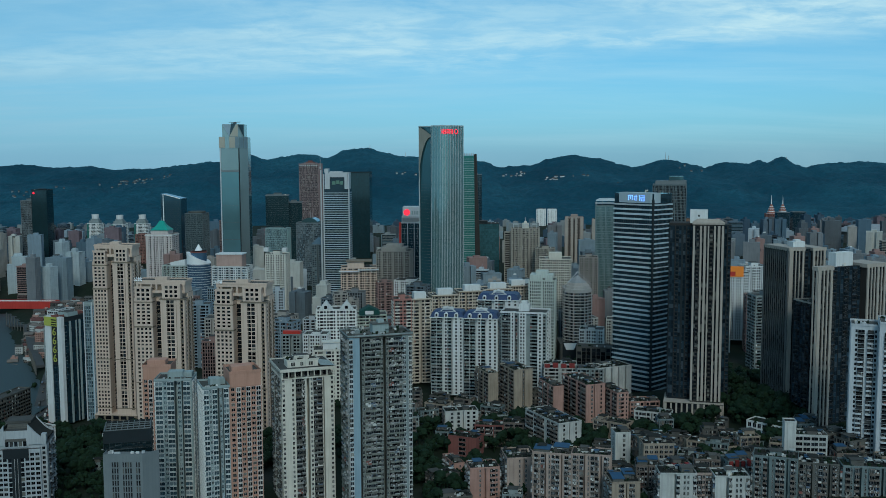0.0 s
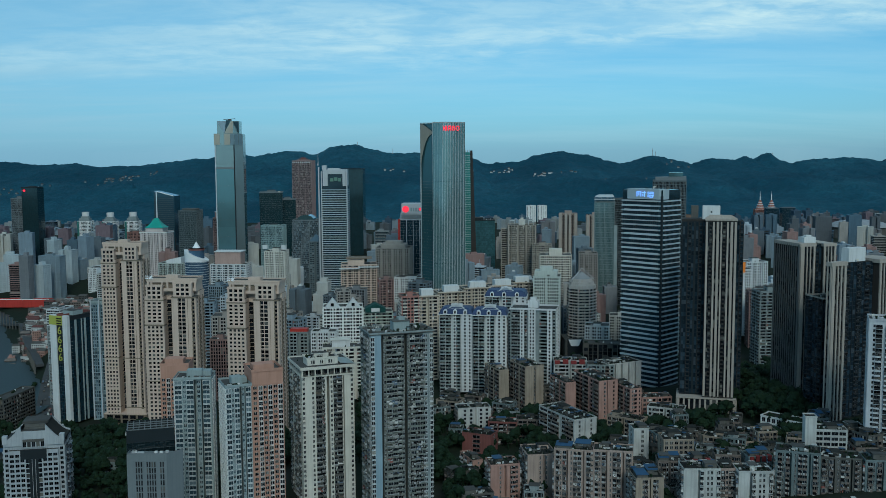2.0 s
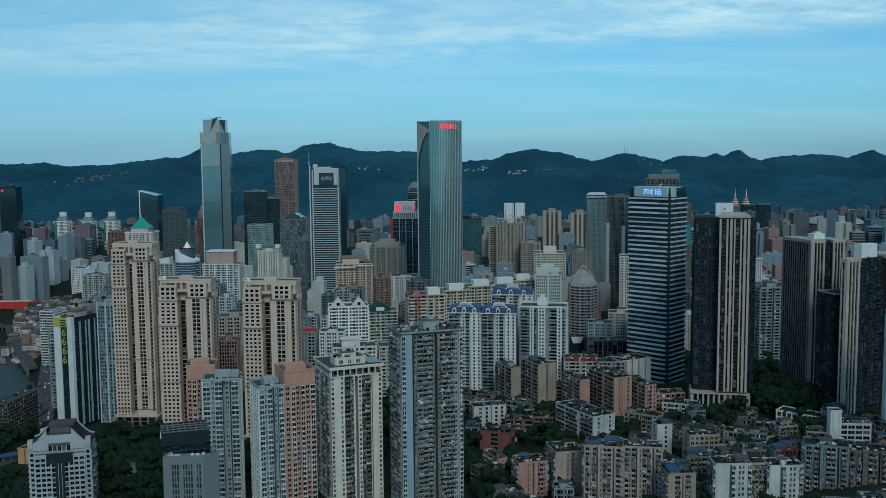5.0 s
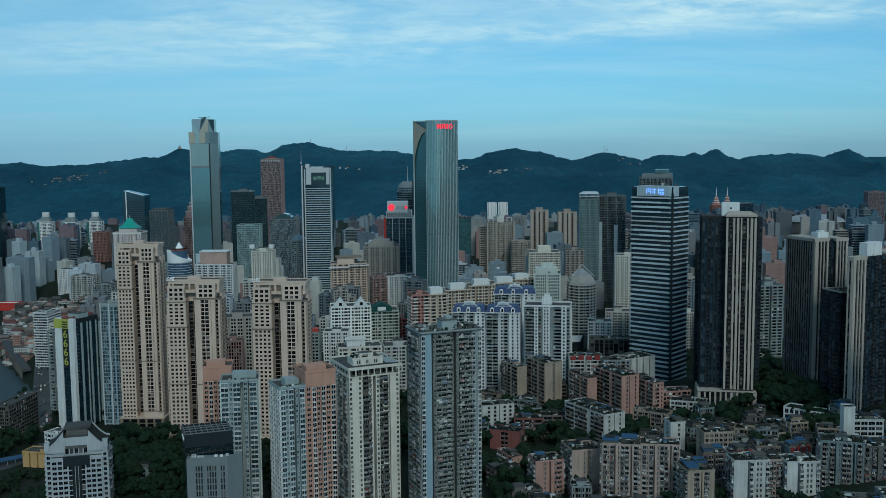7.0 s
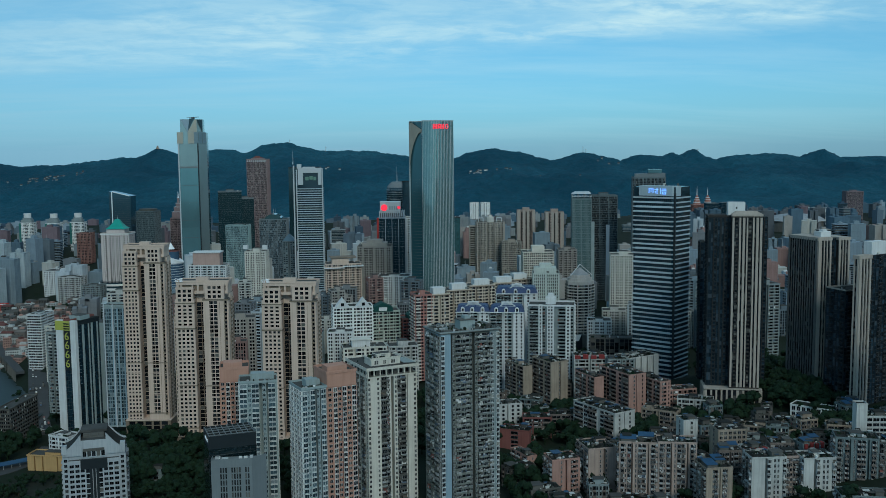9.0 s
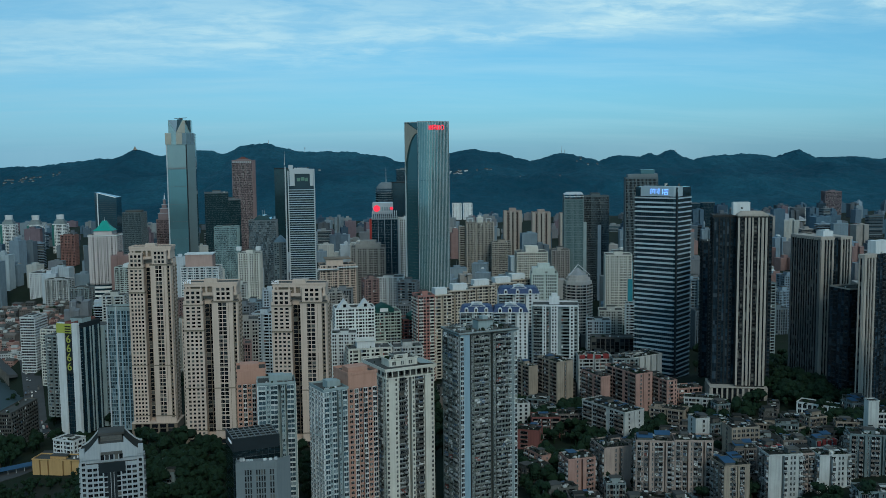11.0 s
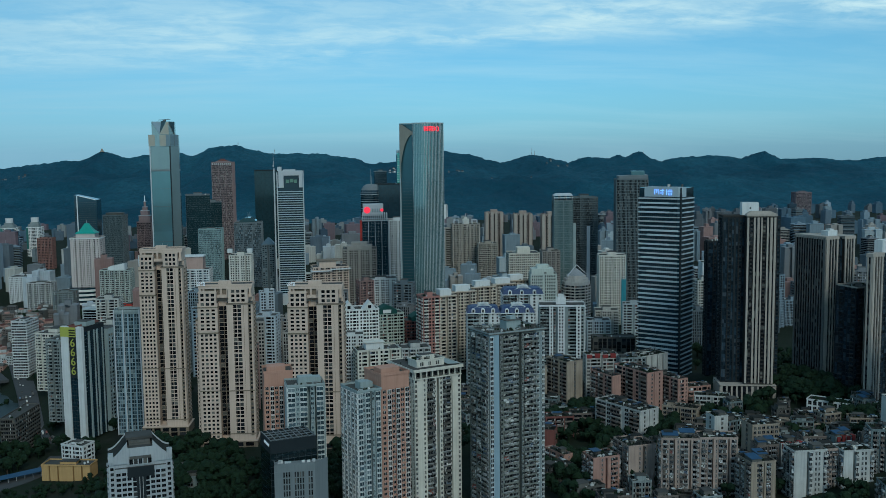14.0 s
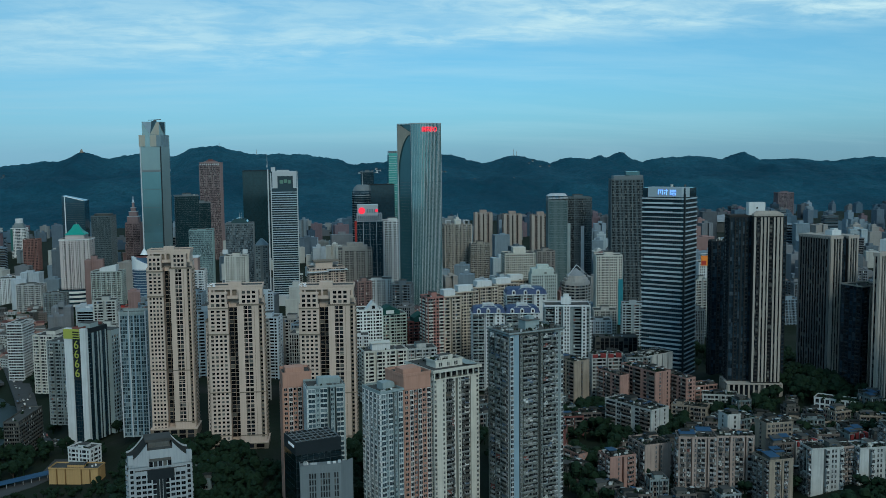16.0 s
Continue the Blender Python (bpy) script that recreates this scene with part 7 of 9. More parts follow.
def pointed_tower():
    b = Building("apartment_tower", 144, 1046, -20, 0, "octagonal grey apartment tower with a pointed frame roof", "apartment tower", "", 0, (plaster("grey_brown_render", (0.54, 0.50, 0.46)), FRAMEDARK, PANEDARK, CLOTH))
    R, H = 15.5, 74.0
    octa = [(R * math.cos(math.pi / 8 + i * math.pi / 4), R * math.sin(math.pi / 8 + i * math.pi / 4)) for i in range(8)]
    b.wall().prism(octa, 0, H)
    side = 2 * R * math.sin(math.pi / 8)
    for i in range(8):
        (ax, ay), (cx, cy) = octa[i], octa[(i + 1) % 8]
        b.facade(ax, ay, math.degrees(math.atan2(cy - ay, cx - ax)), side, 0, 23, 3.2, "p.4 o3 p.3 w1.2 p.3 o3 p.4")
    for k, r in enumerate((15.5, 13.5, 11)):
        b.wall(b.mats[0], "roof_step").prism([(x * r / R, y * r / R) for x, y in octa], H + k * 3.2, H + k * 3.2 + 3.2)
    part("roof_cone", Geo().loft([[(x * 0.66, y * 0.66, H + 9.6) for x, y in octa], [(x * 0.03, y * 0.03, H + 17) for x, y in octa]]), plaster("pale_roof_frame", (0.34, 0.35, 0.36)), b.root)
    for s in (-1, 1):
        part("roof_strut", Geo().loft([[(s * 12, -6, H + 9), (s * 12 + 0.8, -6, H + 9), (s * 12 + 0.8, -5, H + 9), (s * 12, -5, H + 9)], [(-0.4, -2, H + 21), (0.4, -2, H + 21), (0.4, -1, H + 21), (-0.4, -1, H + 21)]]), SILVER, b.root)
    b.wall(CONCRETE, "podium").box(-20, 30, -20, 18, 0, 20)
    part("entrance_sign", Geo().box(-18, -2, -20.6, -20, 0, 22), DARKCLAD, b.root, "dark entrance panel")
    part("white_emblem", Geo().loft([[(-14, -21, 14), (-6, -21, 14), (-6, -20.7, 14), (-14, -20.7, 14)], [(-17, -21, 21), (-3, -21, 21), (-3, -20.7, 21), (-17, -20.7, 21)]]), WHITEMETAL, b.root)
    return b.done()


pointed_tower()


def crane_tower():
    b = slab_tower("office_tower", 292, 1268, -22, -14, 160, 42, 34, P_FINE, "tall grey tower under construction with brown scaffold side", (DUSKGREY, FRAMEDARK, PANEDARK, CLOTH), h=3.6, cap=0, clutter=0)
    part("roof_frame", Geo().loft([[(3, 2, 182), (42, 2, 182), (42, 30, 182), (3, 30, 182)], [(3, 2, 187), (42, 2, 188), (42, 30, 188), (3, 30, 187)]]), STEELGREY, b.root)
    part("roof_house", Geo().box(20, 38, 6, 24, 187.8, 193), GLASS_GREY, b.root)
    part("scaffold", Geo().box(42.6, 49, -1, 26, 0, 138), plaster("rusty_scaffold", (0.22, 0.14, 0.10)), b.root, "rust brown scaffold")
    part("scaffold_net", Geo().box(49, 58, 3, 28, 95, 122), plaster("teal_net", (0.05, 0.22, 0.26)), b.root, "teal safety net")
    part("raw_core", Geo().box(49.1, 58, 4, 26, 0, 150), CONCRETE, b.root)
    return b.done()


crane_tower()


def spire_twins():
    for k, x in enumerate((972, 1006)):
        b = slab_tower("hotel_tower", x, 2900, -20, -8, 22, 31, 34, P_RIBS, "red-brown tower with stepped crown and spire", (plaster("terracotta", (0.34, 0.16, 0.13)), FRAMEDARK, PANEDARK, CLOTH), group="spired towers", cap=0, clutter=0)
        for i in range(4):
            part("crown_step", Geo().disc(15.5, 16, 42 + i * 7, 49 + i * 7, 13 - 2.6 * i, 10.4 - 2.6 * i, 8), b.mats[0], b.root)
            part("crown_ring", Geo().disc(15.5, 16, 41.4 + i * 7, 43 + i * 7, 14 - 2.6 * i, n=8), WHITEMETAL, b.root)
        part("spire", Geo().disc(15.5, 16, 70, 96, 1.4, 0.2, 6), WHITEMETAL, b.root)
        b.done()


spire_twins()
b = slab_tower("apartment_tower", 340, 1122, -15, -12, 62, 24, 24, "p1 w1 p.7 w1 p.7 w1 p1", "white apartment tower with an orange rooftop board", (WHITE, FRAMEDARK, PANE, CLOTH))
part("roof_board", Geo().box(2, 17, -1.2, 1, 74, 86), plain("orange_board", (0.75, 0.22, 0.02), rough=0.5), b.root, "orange and red rooftop board")
part("board_panel", Geo().box(2.4, 8, -1.6, -1.2, 75, 80), REDSHEET, b.root)
b.done()
mk("apartment_tower", 330, 985, -22, 4, 56, 28, 22, "p.5 r3 p.4 r3 s1.4 p.4 r3 p.4 r3 p.5", "weathered grey-green apartment block with balconies", (GREYW, FRAME, PANEDARK, CLOTH), quota=20)
mk("apartment_tower", 372, 1160, -15, 4, 66, 26, 24, P_GRID, "plain white tiled apartment block", (WHITE, FRAME, PANE, CLOTH))
mk("office_tower", 1354, 2680, -20, -10, 66, 46, 40, P_FINE, "pinkish grey stone office tower", (plaster("pink_grey_stone", (0.25, 0.20, 0.22)), FRAMEDARK, PANE, CLOTH), h=3.8)
for x, w, t in ((905, 32, 43), (948, 34, 44)):
    mk("office_tower", x, 2610, -22, -6, t, w, 30, P_GLASS, "dark navy glass office slab far away", (DARKCLAD, FRAMEDARK, GLASS_NAVY, CLOTH), wall=STEELGREY, h=4.0, cap=0, clutter=0, group="far navy slabs")



def arena():
    """A low sports hall under a long shallow dome."""
    b = Building("arena", 1053, 2420, -22, -18, "sports arena under a long pale shallow dome", "arena", "", 0, (SILVER,))
    ring = lambda k, z: [(70 * k * math.cos(math.pi * i / 16), 46 * k * math.sin(math.pi * i / 16), z) for i in range(32)]
    part("wall", Geo().loft([ring(0.97, 0), ring(0.97, 31)]), CONCRETE, b.root)
    part("dome", Geo().loft([ring(1.02, 31)] + [ring(math.cos(a), 31 + 17 * math.sin(a)) for a in (0.12, 0.35, 0.6, 0.85, 1.1, 1.35, 1.5)]), plaster("pale_dome_sheet", (0.30, 0.33, 0.36)), b.root, "pale sheet metal dome")
    part("rim", Geo().loft([ring(1.04, 29.5), ring(1.04, 31.2)]), SILVER, b.root)
    return b.done()


arena()
mk("office_building", 1205, 2600, -22, -16, 26, 46, 30, P_GRID, "white hall with a dark recessed front", (WHITE, FRAME, PANEBLUE, CLOTH), cap=1, clutter=0)


def viaduct():
    b = Building("viaduct", 1500, 3330, 0, -4, "long pale concrete viaduct on slender piers far away", "viaduct", "", 0, (SILVER,))
    b.wall(SILVER, "deck").box(0, 900, 0, 14, -32, -28.5)
    for i in range(30):
        part("pier", Geo().box(10 + i * 30, 13 + i * 30, 4, 10, -60, -32), SILVER, b.root)
    return b.done()


viaduct()


# ---------------------------------------------------------------- middle distance: blue-roofed towers, the cream and red row
def blue_roof_tower(x, y, rz, zg, top, w, d, label, arch=False, seed=21):
    b = Building("apartment_tower", x, y, zg, rz, label, "apartment tower", "blue-roofed towers", 70, (WHITE, FRAME, PANEDARK, CLOTH), seed)
    H = top - zg
    n, h = storeys(0, H - 1, 3.0)
    block(b, 0, w, 2.5, d, 0, H)
    b.facade(0, 2.5, 0, w, 1, n, h, "r3.2 p.2 r3.2 s1.2 p.5 w1.1 p.4 r2.4 s.8 p1.6 w1 p1.8 w1 p.8", deep=2.5, mats=(BLUEGREY, FRAME, PANEDARK, CLOTH))
    b.facade(0, d, -90, d, 1, n, h, "p.6 r3 p.5 w1.2 p.6 r3 p.5 w1.2 p.6")
    b.facade(w, 0, 90, d, 1, n, h, "p1 w1.2 p.8 r3 p.8 w1.2 p1")
    roof = Geo()
    ring = lambda e, z: [(e - 0.8, e - 1.2, z), (w + 0.8 - e, e - 1.2, z), (w + 0.8 - e, d - e, z), (e - 0.8, d - e, z)]
    roof.loft([ring(0, H + 0.3), ring(1.6, H + 4.2), ring(4.5, H + 5.6)])
    part("mansard_roof", roof, BLUETILE, b.root, "blue glazed tile mansard roof")
    b.wall(WHITE, "eave").box(-1.2, w + 1.2, -1.8, d + 0.6, H - 0.5, H + 0.3)
    for u in (w * 0.12, w * 0.42, w * 0.74):
        g = Geo()
        half = [(1.7 * math.cos(math.pi * i / 8), 2.6 + 1.7 * math.sin(math.pi * i / 8)) for i in range(9)]
        q = [(-1.7, 0)] + list(reversed(half)) + [(1.7, 0)]
        q = list(reversed(q))
        g.loft([[(u + a + 1.7, 4, H + 0.3 + c) for a, c in q], [(u + a + 1.7, -1.6, H + 0.3 + c) for a, c in q]])
        dormer = part("dormer", g, WHITE, b.root, "white arched dormer")
        part("pane", Geo().box(u + 0.8, u + 2.6, -1.75, -1.55, H + 0.8, H + 3.4), PANEDARK, dormer)
    c = w * 0.5
    for s in (-1, 1):
        part("gable_bar", Geo().loft([[(c + s * 7, 2, H + 5), (c + s * 7 + 1.2, 2, H + 5), (c + s * 7 + 1.2, 3.4, H + 5), (c + s * 7, 3.4, H + 5)], [(c - 0.6, 2, H + 10), (c + 0.6, 2, H + 10), (c + 0.6, 3.4, H + 10), (c - 0.6, 3.4, H + 10)]]), WHITE, b.root)
    part("gable_sill", Geo().box(c - 8, c + 8, 2, 3.4, H + 4.4, H + 5.2), WHITE, b.root)
    b.wall(WHITE, "lift_house").box(c - 5, c + 5, 6, 12, H + 4, H + 8)
    return b.done()


blue_roof_tower(-11, 879, -9, -18, 54, 29, 22, "white apartment tower with blue mansard roof and arched dormers", seed=21)
blue_roof_tower(18.5, 872, -9, -18, 54, 30, 22, "white apartment tower with blue mansard roof beside its twin", seed=22)
blue_roof_tower(33, 924, -9, -18, 63, 38, 26, "broad apartment tower with blue mansard roof and dark glass front", seed=23)


def white_cross_tower():
    b = Building("apartment_tower", 50.5, 858, -18, -15, "white apartment tower with dark recessed balconies", "apartment tower", "", 90, (WHITE, FRAME, PANEDARK, CLOTH), 24)
    w, d, H = 40.5, 26.0, 80.0
    n, h = storeys(0, H - 1, 3.0)
    block(b, 0, w, 3, d, 0, H - 1, GREYW)
    b.facade(0, 3, 0, w, 1, n, h, "p.5 B3 w1.2 B3 p6 B3 w1.2 B3 p.5", wall=GREYW, mats=(GREYW, FRAME, PANEDARK, CLOTH))
    for u, ww in ((9.0, 3.4), (16.5, 6.2), (33.0, 4.4)):
        block(b, u, u + ww, 0, 4, 0, H, WHITE, WHITE, "white_bay")
        b.facade(u, 0, 0, ww, 1, n, h, "p1 w1.1 p1" if ww < 6 else "p1 w1.1 p1 w1.1 p1", wall=WHITE)
    b.facade(0, d, -90, d - 3, 1, n, h, "p.6 B3 p.5 w1.2 p.6 B3 p.5 w1.2 p.6", wall=GREYW)
    b.facade(w, 3, 90, d - 3, 1, n, h, "p.6 B3 p.5 w1.2 p.6 B3 p.5 w1.2 p.6", wall=WHITE)
    b.wall(WHITE, "lift_house").box(15, 24, 7, 15, H, H + 6)
    b.wall(WHITE, "lift_house").box(17, 22, 8, 13, H + 6, H + 9)
    parapet(b, -0.3, w + 0.3, -0.2, d, H - 1, 1.6)
    return b.done()


white_cross_tower()
FADEDRED = plaster("faded_red_tile", (0.40, 0.20, 0.175), stain=0.3, streak=0.3)
mk("apartment_tower", -38, 918, -18, 10, 64, 16, 20, "p.3 r2.6 p.3 w1.2 p.7 w1.2 p.3 r2.6 p.3", "cream apartment tower with faded red tile strips", (PALE, FRAMEWHITE, PANEDARK, CLOTH), wall=FADEDRED, quota=40, group="long cream row")
for i, (x, y, w, t) in enumerate(((-22, 926, 20, 63), (2, 965, 26, 61), (30, 1000, 28, 60), (58, 1030, 30, 58), (82, 1062, 26, 57))):
    b = slab_tower("apartment_tower", x, y, -18, 12, t, w, 22, "p.7 w1.2 p.5 r2.6 p.3 s1.3 p.3 w1.2 p.5 r2.6 p.4", "cream apartment tower with a white rooftop box, one of a row", (plaster("faded_cream", (0.60, 0.535, 0.45), stain=0.45), FRAME, PANEDARK, CLOTH), quota=30 if i < 2 else 0, group="long cream row", cap=0, clutter=6, seed=30 + i)
    b.wall(WHITE, "rooftop_box").box(w * 0.25, w * 0.85, 5, 15, t + 18, t + 24)
    b.wall(CREAM_DARK, "eave").box(-0.8, w + 0.8, -1.2, 22.5, t + 17.2, t + 18)
    b.done()


def white_gable_block():
    b = slab_tower("apartment_tower", -104, 945, -18, 4, 50, 38, 22, "p.6 w1.1 p.4 o2.2 p.4 w1.1 p.8 w1.1 p.4 o2.2 p.4 w1.1 p.6", "bright white apartment block with gabled roof fronts", (BRIGHTWHITE, FRAMEDARK, PANEDARK, CLOTH), quota=40, cap=0)
    for c in (9, 29):
        q = [(c - 7, 68), (c + 7, 68), (c, 77)]
        gable = part("gable", Geo().loft([[(x, 10, z) for x, z in q], [(x, -1, z) for x, z in q]]), WHITE, b.root)
        part("pane", Geo().box(c - 1.5, c + 1.5, -1.3, -1.0, 69.5, 72.5), PANEDARK, gable)
    return b.done()


white_gable_block()


def green_gable_block(x, y, rz, zg, top, w, wall, label):
    b = slab_tower("apartment_building", x, y, zg, rz, top, w, 22, "p.5 o3 p.4 w1.2 p.4 o3 p.4 w1.2 p.4 o3 p.5", label, (wall, FRAMEWHITE, PANEDARK, CLOTH), quota=0, cap=0, clutter=3)
    H = top - zg
    q = [(w * 0.2, H), (w * 0.8, H), (w * 0.8, H + 4), (w * 0.5, H + 9), (w * 0.2, H + 4)]
    gable = part("green_gable", Geo().loft([[(a, 14, c) for a, c in q], [(a, -1, c) for a, c in q]]), plaster("dark_green_cladding", (0.02, 0.075, 0.07)), b.root, "dark green gable")
    part("pane", Geo().box(w * 0.38, w * 0.62, -1.3, -1.0, H + 1, H + 4.5), FRAMEWHITE, gable)
    return b.done()


green_gable_block(-74, 975, 6, -18, 40, 34, plaster("mint_white", (0.45, 0.52, 0.47)), "mint white apartment building with a dark green gable")
green_gable_block(-40, 985, 8, -18, 30, 28, BRICK, "brown brick building with a dark green gable")
b = slab_tower("apartment_tower", -294, 1345, -22, -6, 47, 50, 26, P_BALC, "white apartment block with stepped pinkish top storeys", (WHITE, FRAME, PANEBLUE, CLOTH), cap=0)
b.wall(plaster("pinkish_tile", (0.46, 0.33, 0.29)), "upper_stage").box(6, 42, 2, 22, 69, 86)
b.wall(WHITE, "upper_roof").box(5, 43, 1, 23, 86, 87.4)
b.done()
b = slab_tower("apartment_building", -95, 852, -18, 6, 29, 38, 22, P_BALC, "broad pale apartment block with a roof terrace and penthouse", (PALE, FRAME, PANEDARK, CLOTH), cap=0, clutter=8, quota=20)
b.wall(WHITE, "penthouse").box(8, 24, 5, 15, 47, 53)
b.wall(PALE, "penthouse_roof").box(7, 25, 4, 16, 53, 53.6)
b.done()
mk("apartment_building", -61, 862, -18, 4, 27, 26, 20, P_BALC, "pale apartment block with cluttered roof beside a broader one", (LIMEWASH, FRAME, PANEDARK, CLOTH), cap=2, clutter=7, quota=12)
mk("apartment_building", -117, 884, -18, -4, 37, 22, 18, P_GRID, "slim white apartment block with a roof house", (WHITE, FRAME, PANEDARK, CLOTH), cap=1, clutter=5, quota=10)
b = slab_tower("apartment_building", -142, 905, -18, -4, 33, 18, 16, P_GRID, "grey block with dark red roof terraces", (GREYW, FRAME, PANEDARK, CLOTH), cap=0, clutter=4)
part("red_terrace", Geo().box(1, 17, 1, 9, 51, 54.5), REDSHEET, b.root, "dark red roof terrace")
b.done()
mk("apartment_tower", -289, 1700, -22, -4, 73, 38, 30, P_FINE, "pale teal glass apartment tower with fine vertical fins", (plaster("pale_teal_panel", (0.30, 0.43, 0.44)), FRAME, PANEBLUE, CLOTH), h=3.2, cap=1, clutter=2)
b = slab_tower("apartment_tower", -419, 1530, -46, -8, 28, 44, 26, P_BALC, "pale green-white apartment tower with a slanted roof frame", (plaster("pale_green_tile", (0.46, 0.52, 0.49)), FRAME, PANEDARK, CLOTH), cap=0, clutter=2)
part("roof_frame", Geo().loft([[(12, 4, 74), (36, 4, 74), (36, 20, 74), (12, 20, 74)], [(12, 4, 79), (36, 4, 84), (36, 20, 84), (12, 20, 79)]]), WHITE, b.root, "white slanted roof frame")
b.done()
mk("apartment_building", -390, 1446, -46, -8, -13, 22, 20, P_GRID, "dark red clad building with flat roof", (REDSHEET, FRAMEDARK, PANEDARK, CLOTH), cap=1, clutter=2)
b = slab_tower("apartment_building", -350, 1000, -46, -12, 22, 34, 24, P_BALC, "dark red brick apartment block with stepped terraces", (BRICK, FRAME, PANEDARK, CLOTH), cap=1, clutter=5)
b.wall(BRICK, "upper_stage").box(4, 22, 3, 18, 68, 76)
b.done()
mk("apartment_tower", -614, 1887, -44, -6, -15, 50, 26, "p.8 w1.1 p.7 o2.4 p.7 s1.6 p.7 o2.4 p.7 w1.1 p.8", "pinkish white apartment tower with dark vertical recesses", (plaster("pinkish_white_tile", (0.50, 0.46, 0.46)), FRAME, PANEDARK, CLOTH), cap=2, clutter=3)
# left bank blocks
mk("apartment_building", -380, 951, -46, -20, 31, 28, 46, P_BALC, "weathered grey apartment block with deep balconies", (GREYW, FRAMEWHITE, PANE, CLOTH), quota=40, clutter=9)
mk("apartment_building", -418, 1080, -46, -20, 15, 30, 34, P_BALC, "weathered white apartment block with deep balconies", (PALE, FRAME, PANE, CLOTH), clutter=3)
SLAB_TIERS = "p.3 o2.4 p.2 o2.4 p.2 o2.4 p.2 o2.4 p.2 o2.4 p.2 o2.4 p.3"
mk("apartment_building", -469, 1171, -50, -12, 14, 17, 30, SLAB_TIERS, "narrow white apartment slab with stacked white balconies", (WHITE, FRAME, PANEDARK, CLOTH), cap=1, clutter=3)
mk("apartment_building", -407, 868, -52, -10, -19, 12, 50, SLAB_TIERS, "brown apartment slab with tiers of shaded balconies along its side", (CONCRETE, FRAMEDARK, PANEDARK, CLOTH), cap=0, clutter=6, wall=CONCRETE, quota=20)
canopy = Building("canopy", -404, 776, -50, 32, "long blue sheet canopy on posts beside the road", "canopy", "", 0, (BLUESHEET,))
canopy.wall(BLUESHEET, "roof_sheet").loft([[(0, 0, 6), (52, 0, 6), (52, 8, 6.8), (0, 8, 6.8)], [(0, 0, 6.2), (52, 0, 6.2), (52, 8, 7), (0, 8, 7)]])
for i in range(9):
    canopy.wall(FRAME, "post").box(1 + i * 6.2, 1.3 + i * 6.2, 1, 1.3, -4, 6.1)
canopy.done()
mk("apartment_building", -436, 838, -52, -12,-10, 24, 34, "p.3 l2 p.2 l2 p.2 l2 p.2 l2 p.2 l2 p.2 l2 p.2 l2 p.3", "dark brown apartment slab with tiers of shaded balconies", (BROWN, FRAMEDARK, PANEDARK, CLOTH), quota=24, clutter=8)
mk("villa", -344, 806, -48, -28, -27, 20, 14, "p.8 w1.4 p.8 r3 p.8 w1.4 p.8", "small white house with balconies among trees", (WHITE, FRAME, PANEDARK, CLOTH), quota=12, cap=1)
b = slab_tower("apartment_building", -345, 784, -50, -14, -36, 38, 14, "q4 s.8 q4 s.8 q4", "low ochre building with blank walls", (OCHRE, FRAME, PANEDARK, CLOTH), quota=0, cap=1, wall=OCHRE)
b.done()


def red_bridge():
    b = Building("bridge", -1120, 1668, 0, -2, "long red river bridge deck on tall concrete piers", "bridge", "", 0, (REDSHEET,))
    b.wall(REDSHEET, "side_girder").box(0, 462, 0, 1.2, -58, -45)
    b.wall(REDSHEET, "side_girder").box(0, 462, 17, 18.2, -58, -45)
    b.wall(CONCRETE, "deck").box(0, 470, 1.2, 17, -49, -46.5)
    b.wall(WHITEMETAL, "top_rail").box(0, 462, -0.3, 1.4, -45, -43.8)
    for i in range(6):
        part("pier", Geo().box(30 + i * 78, 38 + i * 78, 4, 14, -90, -58), CONCRETE, b.root)
    return b.done()


red_bridge()

# ---------------------------------------------------------------- low-rise quarter
TAKEN = []


DUSTY_SHADE = plaster("dusty_shade_brown_render", (0.19, 0.165, 0.15), stain=0.6, streak=0.5)
REDROOF = plaster("faded_red_roof_sheet", (0.24, 0.045, 0.045), stain=0.5)


